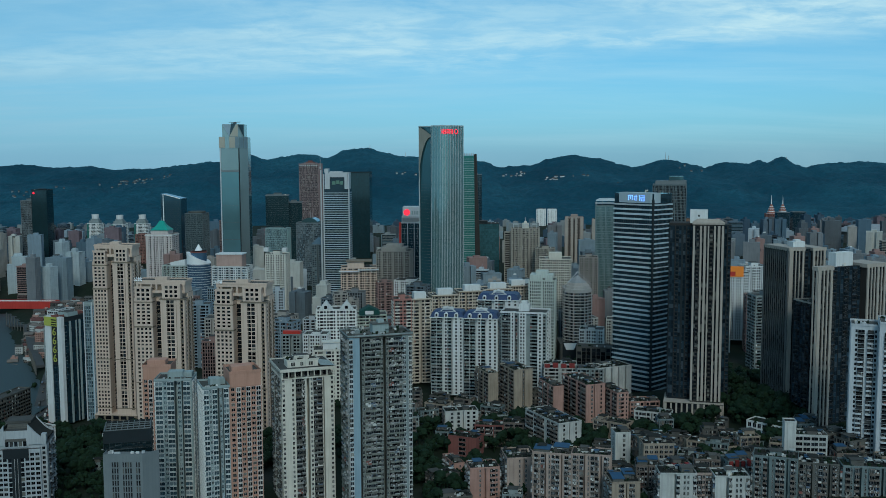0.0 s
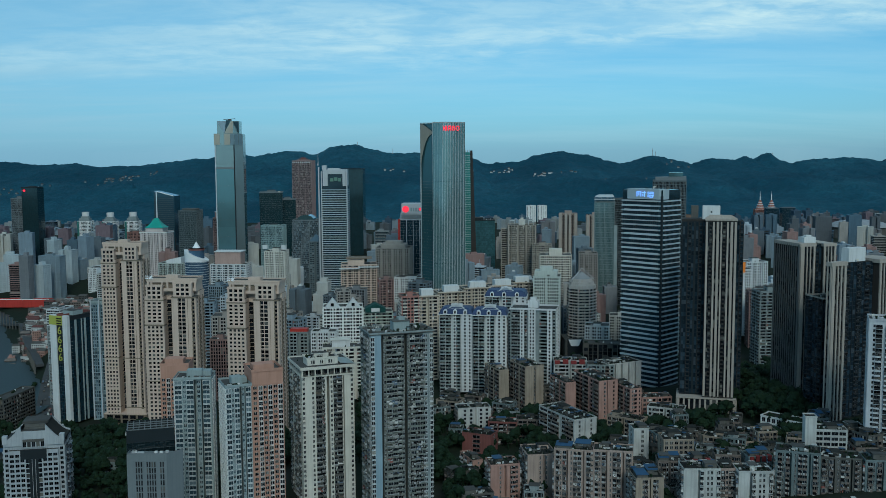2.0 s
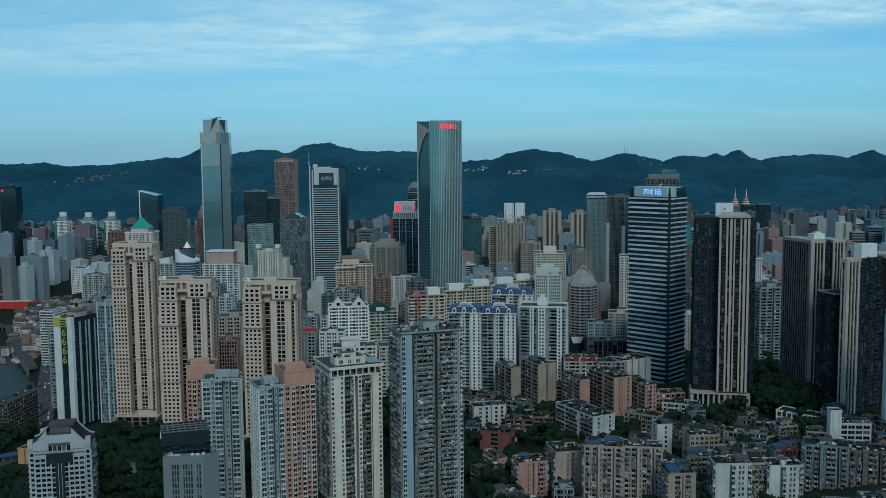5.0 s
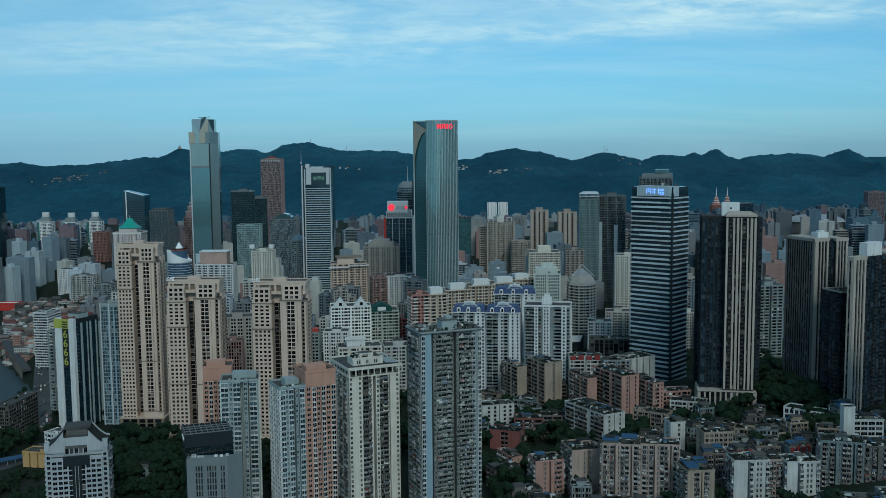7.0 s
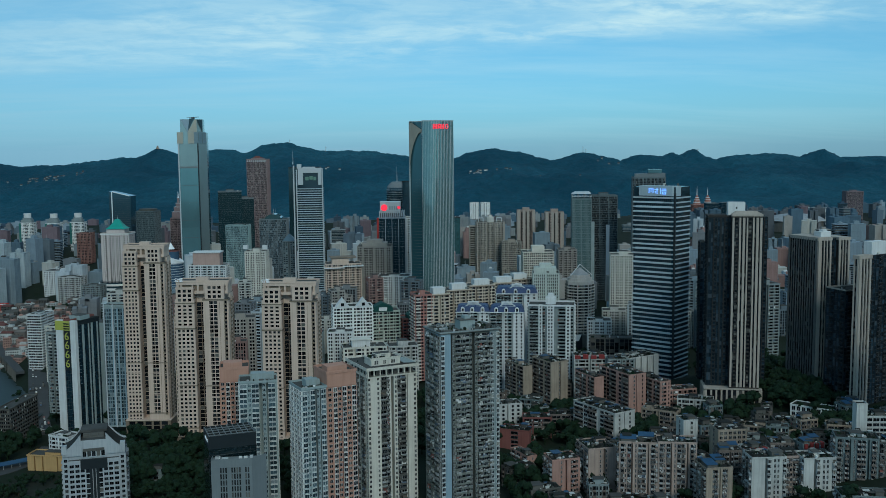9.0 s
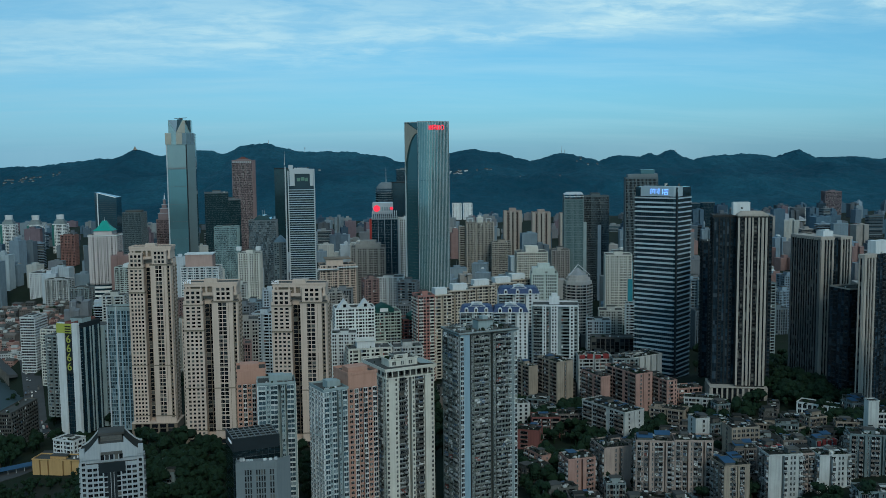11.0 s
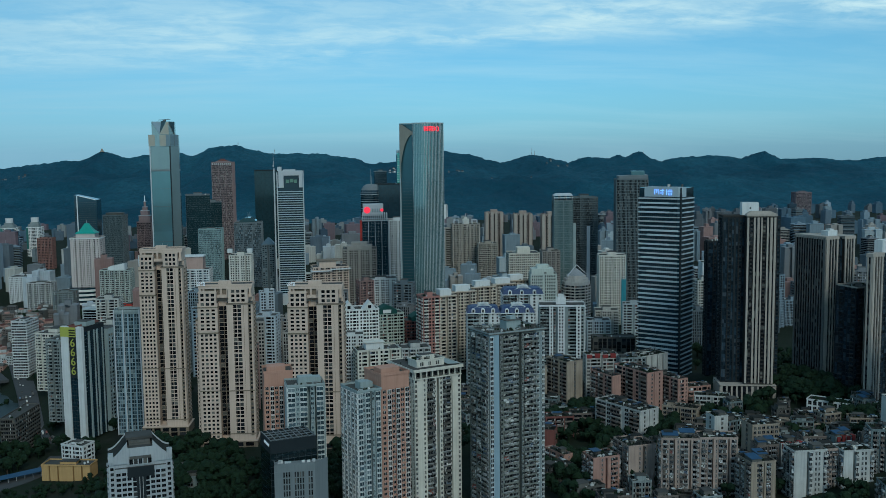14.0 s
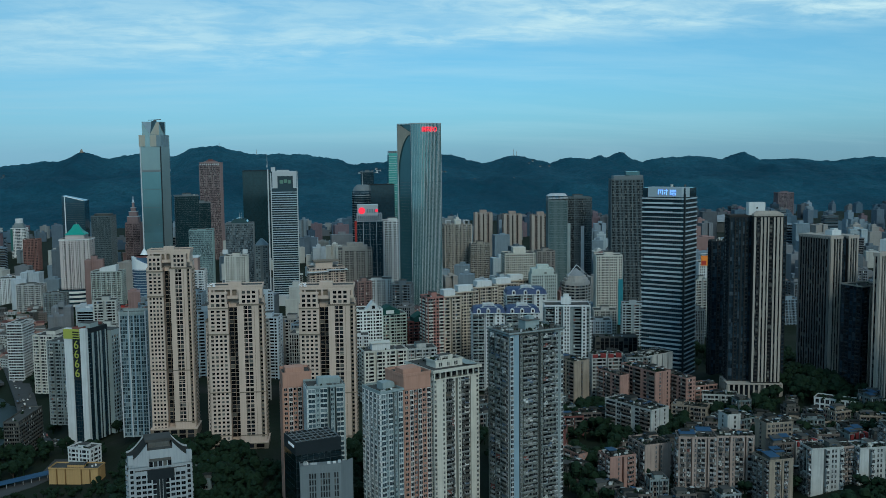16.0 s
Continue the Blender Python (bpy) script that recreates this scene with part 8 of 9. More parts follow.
def lowrise(x, y, rz, w, d, top, wall, front, side, label, quota=14, roofs="garden", h=3.0, seed=0, category="apartment building", name="apartment_building", pier=0.25, lite=False):
    zg = ground_height(x, y) - 4
    # slot 0 darkens balcony slabs and rails: their shade is put into the paint
    b = Building(name, x, y, zg, rz, label, category, "old low-rise blocks", quota, (DUSTY_SHADE, FRAME, PANEDARK, CLOTH), seed)
    b.middle = b.middle or quota in (0, 2)
    H = top - zg
    n, hh = storeys(1, H - 0.3, h)
    deep = 2.2 if " s" in front and d > 10 else 0.0
    block(b, 0, w, deep, d, 0, H, wall, ROOFDARK)
    b.facade(0, deep, 0, w, 1, n, hh, front, pier=pier, wall=wall, deep=deep, mats=(wall if wall in (LIMEWASH, WHITE, PINK) else DUSTY_SHADE, FRAME, PANEDARK, CLOTH))
    b.facade(0, d, -90, d, 1, n, hh, side, pier=pier, wall=wall)
    b.facade(w, 0, 90, d, 1, n, hh, side, pier=pier, wall=wall)
    parapet(b, -0.3, w + 0.3, -0.3, d + 0.3, H, 0.9, 0.2, wall)
    TAKEN.append((x + w / 2, y + d / 2, max(w, d) * 0.62))
    r = b.rnd
    if roofs == "blue":
        for u, v, a, c, e in ((0.3, 0.2, w * 0.44, d * 0.55, 2.3), (w * 0.5, d * 0.35, w * 0.42, d * 0.5, 3.0)):
            hut = part("roof_hut", Geo().box(u + 0.4, u + a - 0.4, v + 0.4, v + c - 0.4, H + 0.1, H + e), CONCRETE, b.root)
            part("roof_sheet", Geo().loft([[(u, v, H + e), (u + a, v, H + e), (u + a, v + c, H + e + 0.9), (u, v + c, H + e + 0.9)], [(u, v, H + e + 0.15), (u + a, v, H + e + 0.15), (u + a, v + c, H + e + 1.05), (u, v + c, H + e + 1.05)]]), BLUESHEET, hut, "faded blue sheet roof")
    if "red roof" in label:
        for k in range(4):
            part("red_terrace", Geo().box(w * k / 4 + 0.6, w * k / 4 + w * 0.19, -1.2, 2.4, H - 2.6, H + 0.6 + 0.5 * (k % 2)), REDROOF, b.root, "faded red roof terrace")
    if roofs and lite:
        roof_bits(b, 0.3, w - 0.5, 0.3, d - 0.5, H + 0.1, int(6 + w * d / 9))
    elif roofs:
        for k in range(max(1, int(w / 14))):
            sw, sd = r.uniform(4, 7), r.uniform(4, min(7, d - 1))
            u, v = r.uniform(0.5, max(0.6, w - sw - 0.5)), r.uniform(0.5, max(0.6, d - sd - 0.5))
            zz = r.uniform(2.4, 3.4)
            shed = part("roof_shed", Geo().box(u, u + sw, v, v + sd, H + 0.1, H + zz), r.choice([wall, CONCRETE, CONCDARK, CONCRETE]), b.root)
            part("shed_roof", Geo().box(u - 0.4, u + sw + 0.4, v - 0.4, v + sd + 0.4, H + zz, H + zz + 0.25), r.choice([ROOF, ROOFDARK, ROOFDARK, CONCDARK, ROOFDARK, ROOF, BLUESHEET]), shed)
        roof_clutter(b, 0.3, w - 2, 0.3, d - 2, H + 0.1, int(1 + w * d / 160))
        roof_bits(b, 0.3, w - 0.5, 0.3, d - 0.5, H + 0.1, int(10 + w * d / 9))
    return b.done()


F_END = "q3 w1 q3"
F_BLANK = "q5"
F_BAL = "p.4 B3 p.3 w1.2 p.3 B3 p.3 s.6 p.3 w1.2 p.3 B3 p.4"
F_MIX = "p.5 w1.2 p.4 B2.8 p.3 a1.3 p.5 s.6 p.4 a1.3 p.4 B2.8 p.4 w1.2 p.5"
F_LONG = "q1.2 B3 p.3 w1.1 q1.1 B3 s1.3 q2 w1 q1.4 B3 p.3 B3 q1.2 s1.3 q1.6 B3 w1.1 q.8"
BEIGE = plaster("stained_beige_render", (0.34, 0.29, 0.235), stain=0.6, streak=0.5)
ROSEBROWN = plaster("stained_rose_brown_render", (0.42, 0.335, 0.295), stain=0.5, streak=0.5)
TEALWALL = plaster("greyish_teal_render", (0.18, 0.23, 0.24), stain=0.6, streak=0.5)

lowrise(58.4, 799, 22, 16.7, 28, 22, BEIGE, "q5 s.4 w.6 s.4 q4.6", F_BAL, "old cream apartment block with a blank end wall and roof gardens", seed=41)
lowrise(38, 815, 20, 8.5, 30, 15.7, BEIGE, F_BLANK, F_BAL, "old cream apartment block with dark balconies", seed=42)
lowrise(111.3, 751.5, 19, 16, 42, 20.5, PINK, "q2.6 w.8 q.8 s.4 q3 w.8 q1.6", F_BAL, "faded pink apartment block with crowded balconies", seed=43)
lowrise(87.5, 768, 17, 8.5, 30, 15.5, PINK, F_BLANK, F_BAL, "faded pink apartment block with dark balconies", seed=44)
lowrise(133.5, 741.5, 18, 9.5, 26, 16.6, PINK, "q1.4 w1 p.4 O3 p.4 q1.6 w1 q1", F_BAL, "peach apartment block with stacked balconies", seed=45)
lowrise(147, 760, 6, 24, 14, 5, PINK, F_MIX, F_BAL, "low brown-pink block with flat roof", seed=46)
lowrise(86.4, 833, -6, 28, 14, 20, LIMEWASH, F_MIX, F_END, "white and red old block with a red roof terrace", seed=47)
lowrise(113, 818, -6, 22, 14, 19, GREYW, F_MIX, F_END, "white and grey old block with roof sheds", seed=48)
lowrise(131, 816, 24, 33, 20, 19.5, LIMEWASH, "q3 s.9 q3 s.9 q3 s.9 q3 s.9 q3", F_END, "white ribbed blank-walled block", seed=49)
lowrise(112, 722, -38, 27, 12, 2, BEIGE, F_MIX, F_END, "low stained beige block among trees", seed=50)
lowrise(146, 738, -24, 27, 12, 4, LIMEWASH, F_MIX, F_END, "low pale block with overhanging roof", seed=51)
lowrise(83, 693, 25, 19, 48, 6.2, LIMEWASH, "q2 w.9 q2 s.4 q2.4 w.9 q2", F_BAL, "white old block with blue-grey balconies along its side", seed=52)
lowrise(3.5, 730, -26, 23, 14, -12.5, BRICK, "q3 w2 q3", F_END, "dark red brick building with flat roof", seed=53)
lowrise(24, 742, -8, 22, 13, -8, BRICK, "p.4 O3 p.3 O3 p.3 O3 p.4", F_END, "red brick building with green balconies", seed=54)
lowrise(46, 744, -6, 24, 13, -7, DUSTY_SHADE, "p.4 w2 p.3 w2 p.3 w2 p.4", F_END, "brown brick building with broad windows", seed=55)
lowrise(7, 637, 20, 7, 22, -5, PINK, "q3 w.8 q2", F_BAL, "faded pink old block with overgrown roof garden", seed=56, quota=20)
lowrise(16.8, 604, 9, 18.6, 15, 2.5, PINK, "q5 w.8 q1.6 s1.4 q2.2 B3 p.3 w1 q1", F_BAL, "pink stair wing with blank wall", seed=57)
lowrise(40, 602, 7, 18.5, 22, 9.5, ROSEBROWN, "q6 w.7 q1.2 s1.3 w.8 q5", F_BAL, "grey-brown old block with blank gable walls", seed=58)
lowrise(54, 582, -16, 23, 14, 20, ROSEBROWN, F_LONG, F_BAL, "brown old apartment row with crowded balconies", seed=59, quota=22, roofs="blue")
lowrise(76.5, 575, -13, 23, 14, 21, ROSEBROWN, F_LONG, F_BAL, "tall old apartment row with crowded balconies and roof huts", seed=60, quota=24)
lowrise(96, 545.5, 3, 16, 18, 13, BEIGE, "q3 w1 B1.6 q1 s.5 q1 B1.6 w1 q2.4", F_BAL, "old beige block under a blue sheet roof", seed=61, roofs="blue", quota=20)
lowrise(123, 544, -2, 20.5, 14, 18.8, LIMEWASH, "q7.4 s1.2 B1.8 q2 w1.1 q.9 w1.1 q2 B1.8", F_BAL, "white-washed old row with tall blank wall strips", seed=62, quota=22)
lowrise(143.8, 547.5, -2, 9.5, 12, 17.6, ROSEBROWN, "p.3 B2.8 p.3 w1.2 p.3 B2.8 p.3", F_BAL, "brown infill block of caged balconies between white-washed rows", seed=83, quota=14)
lowrise(153.6, 541, -2, 19, 14, 18, LIMEWASH, "q5.4 s1.2 B1.8 q2 w1.1 q.9 w1.1 q2 B1.8", F_BAL, "white-washed old row with a blank wall strip and balconies", seed=63, quota=22)
lowrise(178, 551, -20, 24, 15, 27, TEALWALL, F_LONG, F_BAL, "grey old tower block with roof garden", seed=64, quota=22)
lowrise(201, 544, -14, 22, 15, 25, CONCRETE, F_LONG, F_BAL, "stained grey-beige block with roof garden", seed=65, quota=22)
lowrise(224, 537, -10, 40, 15, 25, TEALWALL, F_LONG + " " + F_MIX, F_BAL, "broad old block with overgrown roof and balconies", seed=66, quota=24)
lowrise(219.4, 697, -45, 31, 13, 7.5, WHITE, "p.6 w1.5 p.6 w1.5 p.6 w1.5 p.6 w1.5 p.6 w1.5 p.6 w1.5 p.6 w1.5 p.6 w1.5 p.6", F_END, "white three-storey school building with dark flat roof", seed=67, roofs="", h=3.4)
lowrise(204, 575, -8, 6.5, 7, 40, LIMEWASH, F_BLANK, F_BLANK, "white stair tower with a painted mark", seed=68, roofs="", quota=0, name="stair_tower", category="stair tower")
lowrise(211, 578, -8, 19, 13, 31, LIMEWASH, "p.4 w2 p.3 w2 p.3 w2 p.3 w2 p.4", F_END, "small white building with a roof terrace", seed=69)

lowrise(158, 506, -14, 30, 14, 8, TEALWALL, F_LONG, F_BAL, "weathered grey-teal row with roof gardens", seed=70, quota=10)
lowrise(190, 501, -10, 40, 14, 11, TEALWALL, F_LONG, F_BAL, "sooty grey row with roof gardens and huts", seed=71, quota=10)
lowrise(125.4, 602, 0, 19, 15, 18.5, BEIGE, "p.5 w1.3 p.6 w1.3 p.6 w1.3 p.6 w1.3 p.6 w1.3 p.6 w1.3 p.5", F_END, "pale three-storey block with rows of windows and a green roof", seed=75, quota=8)
lowrise(116, 577, -6, 14, 11, 13, DUSTY_SHADE, F_MIX, F_END, "low block with patched roof before a pale one", seed=79, quota=4, roofs="blue")
lowrise(134, 580, 5, 16, 11, 12, LIMEWASH, F_MIX, F_END, "low white-washed block with cluttered roof", seed=80, quota=4)
lowrise(154, 588, -8, 15, 11, 13, DUSTY_SHADE, F_BAL, F_END, "low sooty block with caged balconies", seed=81, quota=4)
lowrise(172, 580, 6, 15, 11, 14, TEALWALL, F_MIX, F_END, "low grey-teal block with cluttered roof", seed=82, quota=4, roofs="blue")
lowrise(113, 632, 4, 10, 12, 17, LIMEWASH, "q3 w1 q2", F_END, "small white block beside the green roof", seed=76, quota=4)
lowrise(1.5, 761, 9, 26, 14, -2.5, LIMEWASH, "q2.2 w1 q1.6 w1 q1 s.6 q1.4 w1 q1.4 w1 q1", F_BAL, "small white-washed block with narrow windows among trees", seed=78, quota=8)
lowrise(-258, 688, -20, 14, 10, -13, LIMEWASH, "q1 w1.2 q1 w1.2 q1", F_END, "small old house with a pale roof among the trees", seed=72, quota=6)
lowrise(-240, 694, 15, 14, 10, -13, GREYW, "q1 w1.2 q1 w1.2 q1", F_END, "small old house with a pale roof among the trees", seed=73, quota=6)
lowrise(-246, 666, 5, 14, 10, -13, TEALWALL, "q1 w1.2 q1 w1.2 q1", F_END, "small old house with a pale roof among the trees", seed=74, quota=6)

r = random.Random(77)
count = 0
for k in range(900):
    x, y = r.uniform(-40, 330), r.uniform(548, 850)
    if x > 230 and y > 690 or x > 262 and y > 590 or y > 735 and x > 150 or x < 0 and y < 640:
        continue
    if x < 70 and 632 < y < 742:
        continue
    if (x - 235) ** 2 + (y - 735) ** 2 < 40 ** 2 or (x - 70) ** 2 + (y - 775) ** 2 < 26 ** 2 or (x - 105) ** 2 + (y - 712) ** 2 < 26 ** 2 or (x - 195) ** 2 + (y - 715) ** 2 < 30 ** 2 or (x - 222) ** 2 + (y - 668) ** 2 < 26 ** 2:
        continue
    w, d = r.uniform(10, 20), r.uniform(9, 14)
    rad = max(w, d) * 0.6
    if any((x - a) ** 2 + (y - c) ** 2 < (rad + e) ** 2 * 0.72 for a, c, e in TAKEN):
        continue
    g0 = ground_height(x, y)
    top = g0 + r.uniform(7, 15) + (3 if y > 700 else 0)
    wall = r.choice([BEIGE, DUSTY_SHADE, CONCRETE, GREYW, TEALWALL, CONCRETE, DUSTY_SHADE, CONCDARK, TEALWALL])
    lowrise(x - w / 2, y - d / 2, r.uniform(-30, 25), w, d, top, wall, r.choice([F_BAL, F_MIX, F_MIX, "q2 w1 q1.4 w1 p.4 B2.6 q1"]), F_MIX, r.choice(["old low block with patched roofs and balconies", "stained low-rise block with rooftop huts and water tanks", "weathered walk-up block with caged balconies"]), quota=2, seed=100 + k, roofs="garden" if r.random() < 0.96 else "blue")
    count += 1
    if count > 88:
        break

# smaller huts and lean-tos crowded between the larger blocks
count = 0
for k in range(1500):
    x, y = r.uniform(60, 300), r.uniform(566, 705)
    if x > 262 and y > 590 or x > 205 and y > 668:
        continue
    w, d = r.uniform(6, 11), r.uniform(6, 10)
    rad = max(w, d) * 0.5
    if any((x - a) ** 2 + (y - c) ** 2 < (rad + e * 0.8) ** 2 * 0.62 for a, c, e in TAKEN):
        continue
    lowrise(x - w / 2, y - d / 2, r.uniform(-40, 35), w, d, ground_height(x, y) + r.uniform(4, 11), r.choice([LIMEWASH, DUSTY_SHADE, CONCRETE, TEALWALL, CONCDARK, BEIGE, DUSTY_SHADE]), r.choice(["q1 w1 q1 w1 q1", "q1.4 B2.6 q1", F_END]), F_END,
            r.choice(["small old house squeezed between taller blocks", "low sooty house with a cluttered flat roof"]), quota=0, seed=400 + k, lite=True)
    count += 1
    if count > 62:
        break


# ---------------------------------------------------------------- left bank: boulevard, embankment road, old houses
def strip_road(points, half, name, label, lift=0.25):
    g = Geo()
    rows = []
    for i, (x, y) in enumerate(points):
        a, c = points[max(0, i - 1)], points[min(len(points) - 1, i + 1)]
        q = math.hypot(c[0] - a[0], c[1] - a[1])
        nx, ny = (c[1] - a[1]) / q * half, -(c[0] - a[0]) / q * half
        rows.append((x, y, nx, ny, max(ground_height(x, y), ground_height(x + nx, y + ny), ground_height(x - nx, y - ny)) + lift))
    for (x, y, nx, ny, z), (x2, y2, mx, my, z2) in zip(rows, rows[1:]):
        g.loft([[(x - nx, y - ny, z - 3), (x + nx, y + ny, z - 3), (x2 + mx, y2 + my, z2 - 3), (x2 - mx, y2 - my, z2 - 3)], [(x - nx, y - ny, z), (x + nx, y + ny, z), (x2 + mx, y2 + my, z2), (x2 - mx, y2 - my, z2)]])
    tagged(new(name, g.mesh(name, [ASPHALT])), label, "road", kind="structure")
    return rows


ASPHALT = plaster("asphalt", (0.07, 0.075, 0.08), stain=0.4, streak=0.0)
boulevard = strip_road([(-362, 896), (-384, 914), (-398, 940), (-420, 1009), (-446, 1099), (-483, 1221), (-520, 1330), (-570, 1500), (-600, 1640)], 10, "road", "grey asphalt boulevard with traffic beside the trees", 0.5)
lane = strip_road([(-452, 738), (-405, 764), (-380, 792), (-366, 815), (-362, 850)], 9, "side_road", "grey asphalt side road under the trees", 0.5)
embankment = strip_road([(-488, 1172), (-512, 1220), (-548, 1290), (-606, 1415), (-690, 1540), (-790, 1660)], 5, "embankment_road", "raised concrete embankment road above the river", 5.0)
CAR_PAINT = clutter_material()
cars, r = Geo(), random.Random(31)
for (x, y, nx, ny, z), (x2, y2, mx, my, z2) in zip(boulevard, boulevard[1:]):
    turn = math.degrees(math.atan2(y2 - y, x2 - x))
    for i in range(16):
        k, s = r.random(), r.choice([-0.8, -0.5, -0.2, 0.2, 0.5, 0.8])
        one, q = Geo(), r.choice([1, 1, 1, 1.9])
        one.box(-2.2 * q, 2.2 * q, -0.9, 0.9, 0.3, 0.9 * q)
        one.loft([[(-1.5 * q, -0.85, 0.9 * q), (1.2 * q, -0.85, 0.9 * q), (1.2 * q, 0.85, 0.9 * q), (-1.5 * q, 0.85, 0.9 * q)], [(-1.1 * q, -0.7, 1.5 * q), (0.7 * q, -0.7, 1.5 * q), (0.7 * q, 0.7, 1.5 * q), (-1.1 * q, 0.7, 1.5 * q)]])
        cars.add(one, pose(x + (x2 - x) * k + nx * s, y + (y2 - y) * k + ny * s, z + (z2 - z) * k, 0, 0, turn))
tagged(new("traffic", cars.mesh("traffic", [CAR_PAINT])), "many small cars and vans standing on the boulevard", "cars", kind="stuff")
posts = Geo()
for (x, y, nx, ny, z), (x2, y2, mx, my, z2) in zip(embankment, embankment[1:]):
    for i in range(7):
        k = i / 7
        posts.box(x + (x2 - x) * k - nx - 0.6, x + (x2 - x) * k - nx + 0.6, y + (y2 - y) * k - ny - 0.6, y + (y2 - y) * k - ny + 0.6, -75, z + 1.2)
tagged(new("embankment_piers", posts.mesh("embankment_piers", [CONCRETE])), "concrete piers and parapet posts of the embankment road", "piers", kind="stuff")
TILE_RED = plaster("weathered_red_roof_tile", (0.13, 0.06, 0.055), stain=0.5, streak=0.0)
houses = Geo()
for i in range(230):
    y = r.uniform(1230, 1640)
    x = r.uniform(-585 - (y - 1330) * 0.25, -470 - (y - 1250) * 0.16)
    if any(math.hypot(x - a[0], y - a[1]) < 24 for a in boulevard):
        continue
    w, d, h = r.uniform(9, 20), r.uniform(8, 13), r.uniform(6, 17)
    z = ground_height(x, y) - 1
    m = pose(x, y, z, 0, 0, r.uniform(-35, 20))
    one = Geo().box(0, w, 0, d, 0, h, r.choice([0, 1, 2, 3]))
    for fl in range(int(h / 3)):
        for k in range(int(w / 2.6)):
            one.box(k * 2.6 + 0.8, k * 2.6 + 2.2, -0.1, 0.02, fl * 3 + 1, fl * 3 + 2.5, 5)
    if r.random() < 0.6:
        one.loft([[(-0.5, -0.6, h), (w + 0.5, -0.6, h), (w + 0.5, d + 0.5, h), (-0.5, d + 0.5, h)], [(0.5, d * 0.45, h + 2.4), (w - 0.5, d * 0.45, h + 2.4), (w - 0.5, d * 0.55, h + 2.4), (0.5, d * 0.55, h + 2.4)]], r.choice([4, 3, 3, 2, 2]))
    else:
        one.box(w * 0.2, w * 0.6, d * 0.2, d * 0.7, h, h + 2.4, r.choice([0, 1, 4]))
    houses.add(one, m)
tagged(new("old_houses", houses.mesh("old_houses", [LIMEWASH, PINK, DUSTY_SHADE, CONCDARK, TILE_RED, PANEDARK])), "crowded old low houses with red tiled roofs by the river", "houses", kind="stuff")
mk("warehouse", -600, 1735, -46, -8, -2, 42, 34, "q1.2 w1 q1 w1 q1 w1 q1.2", "plain white cube-shaped building with few windows", (WHITE, FRAME, PANEDARK, CLOTH), cap=0, clutter=3, category="building")
mk("apartment_building", -545, 1610, -46, -10, 2, 38, 24, P_BALC, "white apartment block beside the old quarter", (LIMEWASH, FRAME, PANEDARK, CLOTH), cap=1, clutter=4)
mk("apartment_building", -500, 1560, -46, -10, -6, 30, 24, P_BALC, "grey apartment block beside the old quarter", (GREYW, FRAME, PANEDARK, CLOTH), cap=1, clutter=4)
b = slab_tower("apartment_tower", 230, 1170, -18, -12, 69, 32, 26, "p.6 w1.3 p.5 w1.3 p.5 s1 p.5 w1.3 p.5 w1.3 p.6", "pale new apartment tower with a teal safety net on one edge", (PALE, FRAMEDARK, PANEDARK, CLOTH), quota=0, cap=2, clutter=4)
part("safety_net", Geo().box(27, 32.6, -1.0, -0.4, 0, 58), plaster("teal_safety_net", (0.05, 0.24, 0.30)), b.root, "teal safety net")
part("safety_net", Geo().box(32.4, 33, -0.8, 12, 0, 80), plaster("pale_blue_net", (0.14, 0.30, 0.36)), b.root, "pale blue safety net")
b.done()
mk("office_building", 150, 938, -18, -12, 13, 42, 16, "p.5 g3 p.5 g3 p.5 g3 p.5", "long low brown office block with dark window bands", (CONCRETE, FRAMEDARK, PANEDARK, CLOTH), cap=0, clutter=6)
mk("office_building", 150, 985, -18, -12, 22, 24, 20, P_GRID, "small white office block with a dark front", (WHITE, FRAMEDARK, PANEDARK, CLOTH), cap=1, clutter=4)


# ---------------------------------------------------------------- the far city
def far_shape(w, d, H, style, r):
    """Walls and glazing of a distant tower: panes set back behind storey bands and piers."""
    wg, gl = Geo(), Geo()
    bays = [(0.0, w, 0.0, d, H)]
    if style == "notch":
        bays = [(0, w * 0.36, 0, d, H), (w * 0.34, w * 0.66, 5.0, d - 3, H - r.choice([0, 0, 4])), (w * 0.64, w, 0, d, H)]
    elif style == "step":
        bays = [(0, w, 0, d, H * r.uniform(0.72, 0.9)), (w * 0.2, w * 0.8, 0.8, d - 1, H)]
    for x0, x1, y0, y1, hh in bays:
        n = max(3, int(hh / 3.2))
        s = hh / n
        for i in range(n):
            gl.box(x0 + 0.9, x1 - 0.9, y0 + 0.9, y1 - 0.9, i * s + 0.02, (i + 1) * s - 0.02)
            wg.box(x0, x1, y0, y1, i * s + s * 0.77, (i + 1) * s + s * 0.05) if style != "vert" else wg.box(x0 + 0.4, x1 - 0.4, y0 + 0.4, y1 - 0.4, i * s + s * 0.82, (i + 1) * s)
        if style != "band":
            m = max(3, int((x1 - x0) / r.uniform(3.0, 5.0)))
            for i in range(m + 1):
                u = x0 + (x1 - x0 - 0.9) * i / m
                q = r.choice([0.4, 0.6, 2.0])
                wg.box(u, min(x1 + 0.1, u + q), y0 - 0.15, y1 + 0.15, 0, hh)
            m = max(3, int((y1 - y0) / 3.4))
            for i in range(m + 1):
                u = y0 + (y1 - y0 - 0.9) * i / m
                wg.box(x0 - 0.15, x1 + 0.15, u, u + 0.6, 0, hh)
        wg.box(x0 - 0.3, x1 + 0.3, y0 - 0.3, y1 + 0.3, hh - 0.2, hh + 1.0)
    return wg, gl


